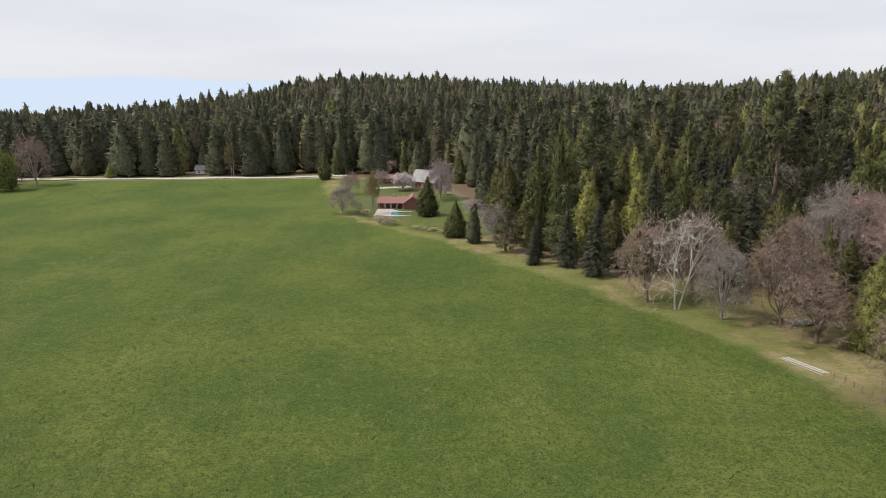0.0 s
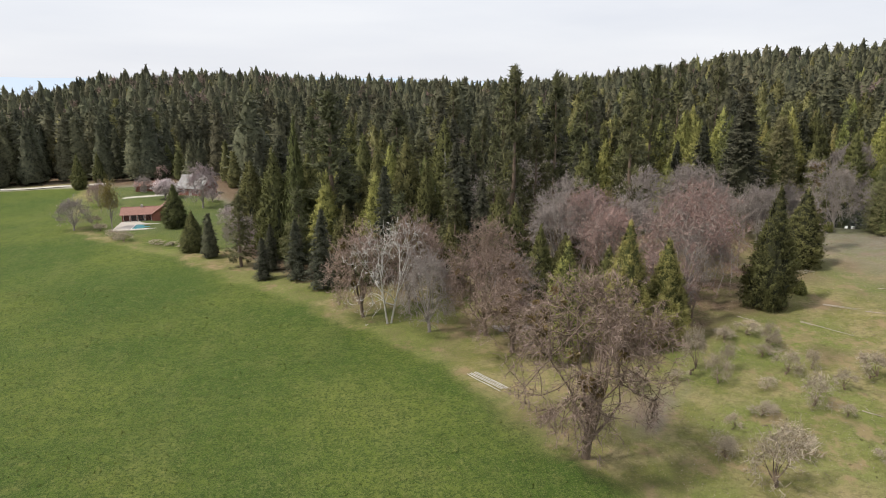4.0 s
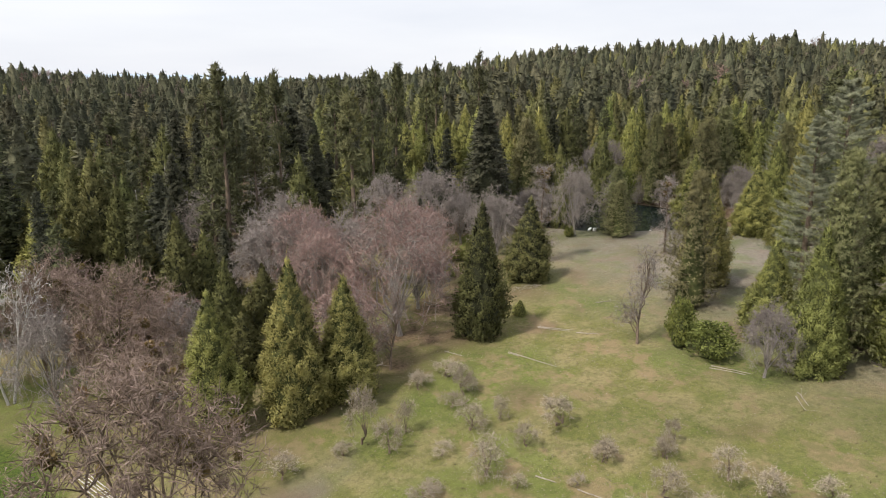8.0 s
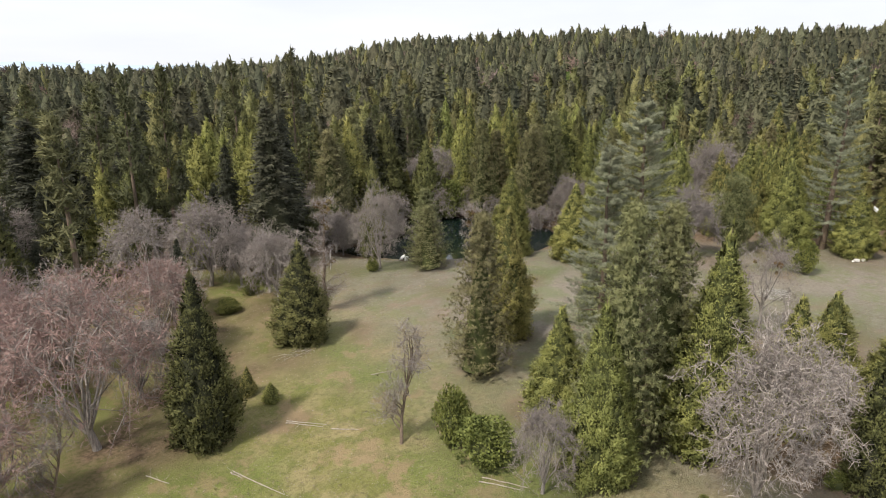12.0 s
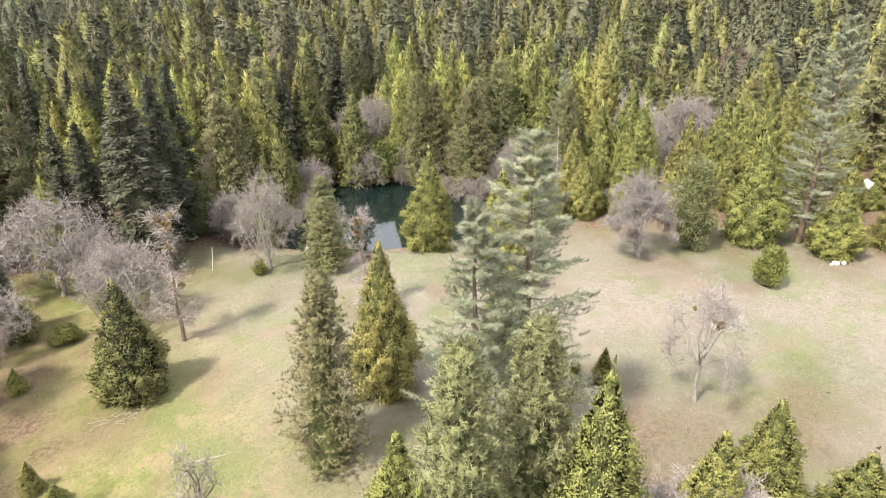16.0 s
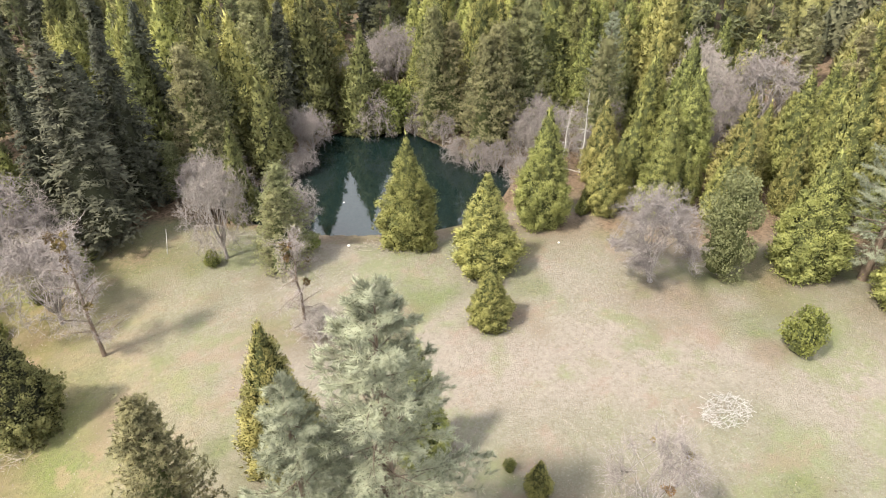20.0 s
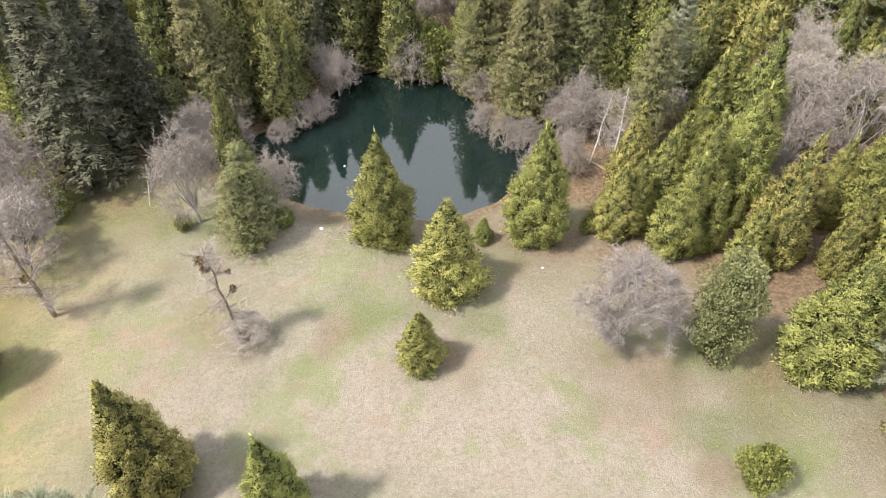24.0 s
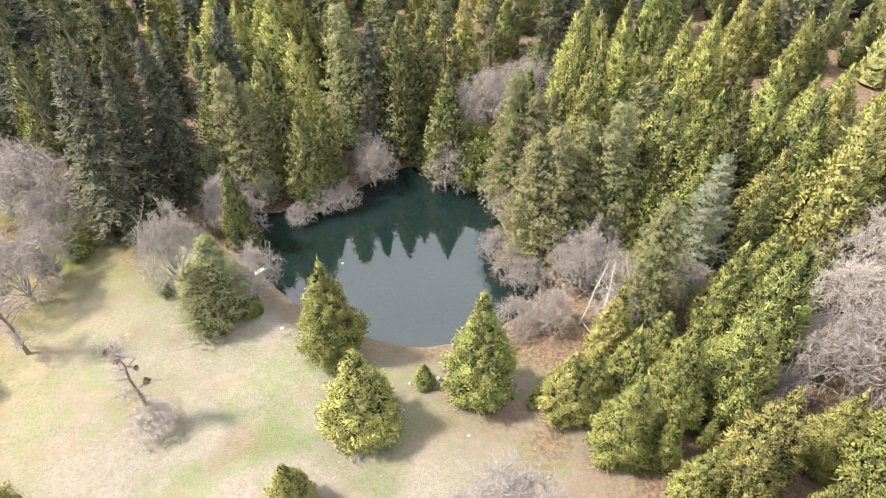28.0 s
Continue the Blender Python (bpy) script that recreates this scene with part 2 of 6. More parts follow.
def ground_z(x, y):
    x, y = np.asarray(x, float), np.asarray(y, float)
    z = -0.6 + 5.0 * np.tanh((x - 105) / 72) - 0.012 * (y - 100) * np.exp(-((y - 100) / 120) ** 2)
    R, az = np.hypot(x - 70, y - 40), np.degrees(np.arctan2(x - 70, y - 40))
    crest = np.interp(az, [-60, -34, -26, -20, -17, -14, -10, -5, 0, 5, 10, 14, 20, 25, 30, 34, 38, 42, 47, 51, 55, 59, 62, 66, 70, 90, 120],
                      [-10, -10, -3, 18, 31, 41, 46, 43, 33, 23, 17, 14, 19, 27, 39, 53, 63, 67, 69, 73, 75, 67, 66, 69, 73, 66, 40])
    z = z + crest * smooth((R - 230) / 950) - 110 * smooth((R - 1200) / 900) - 3 * smooth((R - 260) / 250) * (az < -5)
    z = z + 0.25 * lumps(x, y, 9.0, 1.7) + 0.08 * lumps(x, y, 2.7, 4.2)
    d = inside(POND, x, y)
    bank = smooth((d + 7) / 7)
    z = z * (1 - bank) + (WATER + 0.15) * bank
    z = z - 2.6 * smooth(d / 8)
    bar = np.exp(-((x - 187) / 3.2) ** 2 - ((y - 156) / 1.6) ** 2)
    return z + 2.2 * bar * (d > 0)


def gz(x, y):
    return float(ground_z(np.array([x]), np.array([y]))[0])


# ---- mesh helpers ----
def raw_mesh(name, verts, faces, mats, index=None, smooth_shade=False):
    """A mesh from arrays of corners and triangles."""
    me = bpy.data.meshes.new(name)
    verts, faces = np.asarray(verts, np.float32), np.asarray(faces, np.int32)
    me.vertices.add(len(verts))
    me.vertices.foreach_set("co", verts.ravel())
    me.loops.add(faces.size)
    me.loops.foreach_set("vertex_index", faces.ravel())
    me.polygons.add(len(faces))
    me.polygons.foreach_set("loop_start", np.arange(0, faces.size, faces.shape[1], dtype=np.int32))
    for m in mats:
        me.materials.append(m)
    if index is not None:
        me.polygons.foreach_set("material_index", np.asarray(index, np.int32))
    if smooth_shade:
        me.polygons.foreach_set("use_smooth", np.ones(len(faces), bool))
    me.update(calc_edges=True)
    return me


def soft_normals(v, f, mix, puff, up=0.42):
    """Turns leaf faces outwards and leans their normals towards the crown's own round form."""
    p = v[f]
    geo = np.cross(p[:, 1] - p[:, 0], p[:, 2] - p[:, 0])
    geo /= np.maximum(np.linalg.norm(geo, axis=1, keepdims=True), 1e-9)
    mid = p.mean(1)
    out = mid * [1, 1, 0]
    out /= np.maximum(np.linalg.norm(out, axis=1, keepdims=True), 0.3)
    out[:, 2] = up
    out = out + 0.95 * puff[f[:, 0]]
    out /= np.maximum(np.linalg.norm(out, axis=1, keepdims=True), 1e-6)
    flip = (geo * out).sum(1) < 0
    f = np.where(flip[:, None], f[:, ::-1], f)
    nf = mix * out + (1 - mix) * np.where(flip[:, None], -geo, geo)
    nrm = np.zeros_like(v)
    for k in range(3):
        nrm[f[:, k]] = nf
    return f, nrm / np.maximum(np.linalg.norm(nrm, axis=1, keepdims=True), 1e-9)


def set_normals(me, nrm):
    at = me.attributes.new("custom_normal", "FLOAT_VECTOR", "POINT")
    at.data.foreach_set("vector", np.asarray(nrm, np.float32).ravel())


class Build:
    """Collects triangles."""

    def __init__(self):
        self.v, self.f, self.n, self.k, self.slot, self.soft, self.p = [], [], 0, [], 0, None, []

    def add(self, v, f, puff=None):
        v = np.asarray(v, float)
        self.p.append(np.zeros_like(v) if puff is None else puff)
        self.v.append(v)
        self.f.append(np.asarray(f, int) + self.n)
        self.k.append(np.full(len(f), self.slot))
        self.n += len(v)

    def arrays(self):
        return np.concatenate(self.v), np.concatenate(self.f)

    def mesh(self, name, *mats, smooth_shade=False):
        v, f = self.arrays()
        if self.soft is None:
            return raw_mesh(name, v, f, mats, np.concatenate(self.k), smooth_shade=smooth_shade)
        f, nrm = soft_normals(v, f, self.soft, np.concatenate(self.p))
        me = raw_mesh(name, v, f, mats, np.concatenate(self.k), smooth_shade=True)
        set_normals(me, nrm)
        return me

    def tube(self, pts, radii, sides):
        pts, radii = [Vector(p) for p in pts], [float(r) for r in radii]
        rings = []
        for i, p in enumerate(pts):
            d = (pts[min(i + 1, len(pts) - 1)] - pts[max(i - 1, 0)]).normalized()
            a = d.orthogonal().normalized()
            b = d.cross(a)
            rings.append([p + radii[i] * (math.cos(k * math.tau / sides) * a + math.sin(k * math.tau / sides) * b) for k in range(sides)])
        v = [tuple(q) for r in rings for q in r]
        f = []
        for i in range(len(pts) - 1):
            for k in range(sides):
                a, b = i * sides + k, i * sides + (k + 1) % sides
                f += [(a, b, b + sides), (a, b + sides, a + sides)]
        self.add(v, f)

    def thorns(self, base, way, length, width, rng, face=None, puff=None):
        """Pointed triangles: needles, scale leaves and fine twigs."""
        n = len(base)
        way = way / np.maximum(np.linalg.norm(way, axis=1, keepdims=True), 1e-6)
        side = np.cross(way, rng.normal(size=(n, 3)) if face is None else face + rng.normal(size=(n, 3)) * 0.5)
        side /= np.maximum(np.linalg.norm(side, axis=1, keepdims=True), 1e-6)
        L, W = np.broadcast_to(length, n)[:, None], np.broadcast_to(width, n)[:, None]
        v = np.stack([base - side * W, base + side * W, base + way * L], 1).reshape(-1, 3)
        self.add(v, np.arange(n)[:, None] * 3 + [0, 1, 2], None if puff is None else np.repeat(puff, 3, 0))

    def sprays(self, base, way, length, width, rng, fold=0.25, face=None):
        """Folded leaf shapes: one for each row of base and way."""
        n = len(base)
        way = way / np.maximum(np.linalg.norm(way, axis=1, keepdims=True), 1e-6)
        r = rng.normal(size=(n, 3)) if face is None else face + rng.normal(size=(n, 3)) * 0.45
        side = np.cross(way, r)
        side /= np.maximum(np.linalg.norm(side, axis=1, keepdims=True), 1e-6)
        up = np.cross(side, way)
        L, W = np.broadcast_to(length, n)[:, None], np.broadcast_to(width, n)[:, None]
        mid = base + way * L * 0.55
        v = np.stack([base, mid + side * W + up * W * fold, base + way * L - up * W * fold, mid - side * W + up * W * fold], 1).reshape(-1, 3)
        k = np.arange(n)[:, None] * 4
        self.add(v, np.concatenate([k + [0, 1, 2], k + [0, 2, 3]]))


def cedar_profile(u):
    return np.minimum(1.0, 0.62 + (u / 0.26) * 0.38) * np.clip(1 - u ** 1.15, 0, 1) ** 0.93 * 1.1


def cedar_crown(rng, clumps=280, per=32, size=0.9, shell=(12, 8), tips=16, under=5):
    """Dense teardrop crown, 16 m tall and 4 m in radius, from upright flat sprays in clumps."""
    b = Build()
    grid = np.linspace(0, 0.985, 200)
    cum = np.cumsum(cedar_profile(grid) + 0.06)
    order = (np.arange(clumps) + 0.5) / clumps
    u = np.clip(np.interp(order, cum / cum[-1], grid) + rng.normal(size=clumps) * 0.012, 0.0, 0.995)
    a = np.arange(clumps) * 2.39996 + rng.normal(size=clumps) * 0.25
    lob = 1 + 0.17 * np.sin(a * 3 + u * 9 + rng.random() * 9) + 0.14 * np.sin(a * 7 - u * 23 + rng.random() * 9)
    r = 4.0 * cedar_profile(u) * lob * (0.68 + 0.27 * rng.random(clumps))
    out = np.stack([np.cos(a), np.sin(a), np.zeros(clumps)], 1)
    c = out * r[:, None] + np.stack([0 * u, 0 * u, 0.35 + u * 14.9], 1)
    s = size * (0.5 + 0.65 * (1 - u)) * (0.75 + 0.5 * rng.random(clumps))
    n = clumps * per
    off = rng.normal(size=(n, 3)) * 0.34
    base = np.repeat(c, per, 0) + off * np.repeat(s, per)[:, None]
    puff = off / np.maximum(np.linalg.norm(off, axis=1, keepdims=True), 1e-6)
    way = np.repeat(out * 0.8 + np.array([0, 0, 0.6]), per, 0) + rng.normal(size=(n, 3)) * 0.6
    ln = np.repeat(s, per) * (0.45 + 0.45 * rng.random(n)) * min(1.0, 4.0 / math.sqrt(per))
    b.thorns(base, way, ln, ln * 0.27, rng, face=np.repeat(out, per, 0) + [0, 0, 0.9], puff=puff)
    tip = np.tile([[0, 0, 14.6]], (tips, 1)) + rng.normal(size=(tips, 3)) * [0.12, 0.12, 0.35]
    b.thorns(tip, np.tile([[0, 0, 1.0]], (tips, 1)) + rng.normal(size=(tips, 3)) * 0.3, 0.9 * size, 0.16 * size, rng)
    m = clumps * under
    q = np.repeat(np.arange(clumps), under)
    uu, aa = np.clip(u[q] + rng.normal(size=m) * 0.03, 0.005, 0.97), a[q] + rng.normal(size=m) * 0.35
    oo = np.stack([np.cos(aa), np.sin(aa), 0 * aa], 1)
    bb = oo * (4.0 * cedar_profile(uu) * 0.66)[:, None] + np.stack([0 * uu, 0 * uu, 0.2 + uu * 14.6], 1)
    sl = size * (0.55 + 0.5 * (1 - uu)) * (0.8 + 0.4 * rng.random(m)) * 1.15
    # dense crowns: under sprays take the darkened slot, shade between the clumps
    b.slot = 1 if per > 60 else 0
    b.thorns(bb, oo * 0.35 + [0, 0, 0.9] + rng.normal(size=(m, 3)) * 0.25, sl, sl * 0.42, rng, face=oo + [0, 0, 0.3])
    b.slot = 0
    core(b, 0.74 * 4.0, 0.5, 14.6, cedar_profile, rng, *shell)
    b.soft = 0.76
    return b


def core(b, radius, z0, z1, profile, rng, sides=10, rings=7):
    """The inside of a crown, mostly in a colour darkened for shade."""
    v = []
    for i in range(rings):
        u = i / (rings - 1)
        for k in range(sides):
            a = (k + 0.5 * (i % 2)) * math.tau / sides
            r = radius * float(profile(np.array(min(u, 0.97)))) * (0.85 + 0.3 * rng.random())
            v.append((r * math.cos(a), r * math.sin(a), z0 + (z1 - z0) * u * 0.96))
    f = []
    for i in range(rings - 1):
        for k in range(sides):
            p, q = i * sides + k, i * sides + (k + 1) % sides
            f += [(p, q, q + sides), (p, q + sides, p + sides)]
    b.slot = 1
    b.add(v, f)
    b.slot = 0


def pine_crown(rng, wood, branches=130, per=5, needles=12, tall=26.0, wide=4.7, bare=0.07, size=1.0, tips=12):
    """Open crown of spiky needle tufts at the ends of whorled limbs."""
    b = Build()
    u = bare + (1 - bare) * np.sort(rng.random(branches)) ** 0.92
    a = rng.random(branches) * math.tau
    w = (u - bare) / (1 - bare)
    ln = wide * np.clip((1 - w), 0.05, 1) ** 0.8 * np.minimum(1, 0.6 + 3 * w) * (0.6 + 0.45 * rng.random(branches))
    lift = -0.15 + 0.55 * w + 0.15 * rng.normal(size=branches)
    d = np.stack([np.cos(a), np.sin(a), lift], 1)
    start = np.stack([0 * u, 0 * u, u * tall * 0.975], 1)
    if wood is not None:
        for i in range(branches):
            wood.tube([start[i], start[i] + d[i] * ln[i] * 0.55 + [0, 0, -0.1], start[i] + d[i] * ln[i]], [0.07 * size, 0.045, 0.015], 3)
    t = np.tile(np.linspace(0.38, 1.0, per), branches)
    c = np.repeat(start, per, 0) + np.repeat(d, per, 0) * (np.repeat(ln, per) * t)[:, None] + rng.normal(size=(branches * per, 3)) * 0.32 * size
    n = len(c)
    base = np.repeat(c, needles, 0)
    way = rng.normal(size=(n * needles, 3)) + np.repeat(np.repeat(d, per, 0), needles, 0) * 0.8 + [0, 0, 0.35]
    L = size * (0.45 + 0.5 * rng.random(n * needles))
    b.thorns(base + rng.normal(size=base.shape) * 0.12 * size, way, L, L * 0.13, rng, face=np.repeat(np.repeat(d, per, 0), needles, 0) * 0.4 + [0, 0, 0.8])
    tip = np.tile([[0, 0, tall * 0.95]], (tips, 1)) + rng.normal(size=(tips, 3)) * [0.15, 0.15, 0.4]
    b.sprays(tip, rng.normal(size=(tips, 3)) * 0.6 + [0, 0, 0.9], 0.9 * size, 0.15, rng)
    b.soft = 0.55
    return b


def fir_crown(rng, wood, levels=32, around=9, per=9, tall=26.0, wide=5.0, bare=0.05, size=1.0, droop=0.35, plume=0.0, shell=(8, 6), tips=10, leaves=2, slim=0.2, heart=0.46):
    """Layered boughs with flat sprays along them."""
    b = Build()
    lv = (np.arange(levels) + 0.5) / levels
    u = np.repeat(bare + (1 - bare) * lv, around) + rng.normal(size=levels * around) * 0.4 / levels
    u = np.clip(u, bare, 0.985)
    w = (u - bare) / (1 - bare)
    a = rng.random(levels * around) * math.tau
    ln = wide * np.clip(1 - w, 0.02, 1) ** 0.68 * np.minimum(1, 0.6 + 4 * w) * (0.62 + 0.5 * rng.random(len(u)))
    n = len(u)
    t = np.tile(0.22 + 0.78 * (np.arange(per) + 0.7) / per, n)
    out = np.stack([np.cos(a), np.sin(a), 0 * a], 1)
    side = np.stack([-np.sin(a), np.cos(a), 0 * a], 1)
    O, S, LN = np.repeat(out, per, 0), np.repeat(side, per, 0), np.repeat(ln, per)
    sag = -droop * LN * t ** 1.4 * (1 - 0.6 * np.repeat(w, per)) + plume * LN * t ** 3
    c = O * (LN * t)[:, None]
    c[:, 2] += np.repeat(u, per) * tall * 0.98 + sag
    c += S * (rng.normal(size=n * per) * 0.16 * LN * (0.3 + 0.7 * (1 - t)))[:, None]
    L = size * (0.5 + 0.5 * rng.random(n * per)) * (0.55 + 0.45 * np.minimum(1, LN / 3))
    q = np.repeat(np.arange(n * per), leaves)
    c, O, S, L = c[q], O[q], S[q], L[q]
    c = c + rng.normal(size=c.shape) * 0.16 * size
    way = O * 0.75 + S * rng.normal(size=(len(q), 1)) * 0.8 + rng.normal(size=c.shape) * 0.35 + [0, 0, -0.12 + plume]
    b.thorns(c, way, L, L * slim, rng, face=O * 0.3 + [0, 0, 1.0])
    if wood is not None:
        for i in range(0, n, 2):
            p0 = Vector((0, 0, u[i] * tall * 0.98))
            e = p0 + Vector(out[i]) * ln[i] * 0.85 + Vector((0, 0, -droop * ln[i] * 0.7 * (1 - 0.6 * w[i])))
            wood.tube([p0, e], [0.05 * size, 0.012], 3)
    tip = np.tile([[0, 0, tall * 0.955]], (tips, 1)) + rng.normal(size=(tips, 3)) * [0.1, 0.1, 0.4]
    b.sprays(tip, rng.normal(size=(tips, 3)) * 0.4 + [0, 0, 1.0], 0.9 * size, 0.16, rng)
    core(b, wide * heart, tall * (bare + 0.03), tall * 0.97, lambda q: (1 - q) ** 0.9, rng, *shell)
    b.soft = 0.6
    return b


def plume_crown(rng, wood, tall, wide, limbs=110, subs=11, tufts=4, needles=9, bare=0.06, length=0.42, slim=0.07, wild=0.55, fan=0.32, curl=0.22, gather=0.0, point=0.72):
    """Long limbs that sweep up at their ends, with needle tufts on branchlets along both sides."""
    b = Build()
    w = (np.arange(limbs) + rng.random(limbs)) / limbs
    u = bare + (0.985 - bare) * w
    a = np.arange(limbs) * 2.39996 + rng.normal(size=limbs) * 0.3
    ln = (wide * np.clip(1 - w, 0, 1) ** point * np.minimum(1, 0.6 + 1.8 * w) + 0.5 * point) * (0.6 + 0.5 * rng.random(limbs))
    rise = -0.14 + 0.62 * w + 0.08 * rng.normal(size=limbs)
    out = np.stack([np.cos(a), np.sin(a), 0 * a], 1)
    side = np.stack([-np.sin(a), np.cos(a), 0 * a], 1)

    def along(i, t):
        p = out[i] * (ln[i] * t)[:, None] + side[i] * (0.08 * ln[i] * np.sin(3 * t + a[i]))[:, None]
        p[:, 2] += u[i] * tall + ln[i] * (rise[i] * t + curl * t ** 3)
        return p

    if wood is not None:
        for i in range(limbs):
            k = np.full(4, i)
            wood.tube(along(k, np.linspace(0, 0.95, 4)), [0.014 * ln[i] + 0.02, 0.010 * ln[i] + 0.015, 0.02, 0.008], 3)
    i = np.repeat(np.arange(limbs), subs)
    t = np.tile((np.arange(subs) + 0.6) / subs, limbs) * 0.85 + 0.15 + rng.normal(size=len(i)) * 0.02
    sign = np.tile(np.where(np.arange(subs) % 2, 1.0, -1.0), limbs)
    bl = (fan * ln[i] * (1.15 - 0.8 * t) + 0.35) * (0.6 + 0.6 * rng.random(len(i)))
    way = out[i] * 0.75 + side[i] * (sign * (0.9 - 0.5 * t))[:, None] + rng.normal(size=(len(i), 3)) * 0.16
    way[:, 2] += 0.05 + rise[i] * 0.6
    root = along(i, t)
    j = np.repeat(np.arange(len(i)), tufts)
    s = np.tile((np.arange(tufts) + 0.7) / tufts, len(i))
    c = root[j] + way[j] * (bl[j] * s)[:, None]
    c[:, 2] -= 0.12 * bl[j] * s * (1 - s) * 4
    if gather:
        c += rng.normal(size=c.shape) * gather
    q = np.repeat(np.arange(len(c)), needles)
    d = way[j][q] * (1 - 0.6 * wild) + rng.normal(size=(len(q), 3)) * wild + [0, 0, 0.18]
    L = length * (0.6 + 0.6 * rng.random(len(q)))
    puff = d / np.linalg.norm(d, axis=1, keepdims=True)
    b.thorns(c[q] + rng.normal(size=(len(q), 3)) * 0.06, d, L, L * slim, rng, face=out[i][j][q] * 0.4 + [0, 0, 1.0], puff=0.5 * puff)
    tip = np.tile([[0, 0, tall * 0.975]], (40, 1)) + rng.normal(size=(40, 3)) * [0.12, 0.12, 0.4]
    b.thorns(tip, rng.normal(size=(40, 3)) * 0.5 + [0, 0, 0.9], length * 1.2, length * slim, rng)
    b.soft = 0.6
    return b


def round_crown(rng, tall, wide, lobes, per, size=1.0, low=0.1):
    """A rounded leafy crown out of lobes."""
    b = Build()
    for i in range(lobes):
        a, u = rng.random() * math.tau, rng.random()
        z = tall * (low + (0.88 - low) * u)
        rr = wide * (0.62 * math.sqrt(max(0.05, 1 - (1.7 * u - 0.75) ** 2))) * (0.55 + 0.5 * rng.random())
        c = np.array([rr * math.cos(a), rr * math.sin(a), z])
        d = rng.normal(size=(per, 3))
        d /= np.linalg.norm(d, axis=1, keepdims=True)
        lob = wide * (0.30 + 0.16 * rng.random())
        base = c + d * lob * (0.75 + 0.3 * rng.random((per, 1))) * [1, 1, 0.8]
        base[:, 2] = np.maximum(base[:, 2], 0.05)
        L = size * (0.35 + 0.4 * rng.random(per))
        b.sprays(base, d * 0.5 + rng.normal(size=(per, 3)) * 0.7 + [0, 0, 0.3], L, L * 0.36, rng, face=d)
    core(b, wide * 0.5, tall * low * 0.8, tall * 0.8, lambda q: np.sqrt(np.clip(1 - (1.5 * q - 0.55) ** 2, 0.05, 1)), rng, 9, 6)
    return b


def conifer_trunk(tall, radius, rng, top=0.97):
    b = Build()
    pts = [(0.12 * rng.normal() * (i > 0), 0.12 * rng.normal() * (i > 0), -0.4 + (tall * top + 0.4) * i / 5) for i in range(6)]
    b.tube(pts, [radius * 1.25, radius, radius * 0.8, radius * 0.55, radius * 0.32, 0.03], 7)
    return b


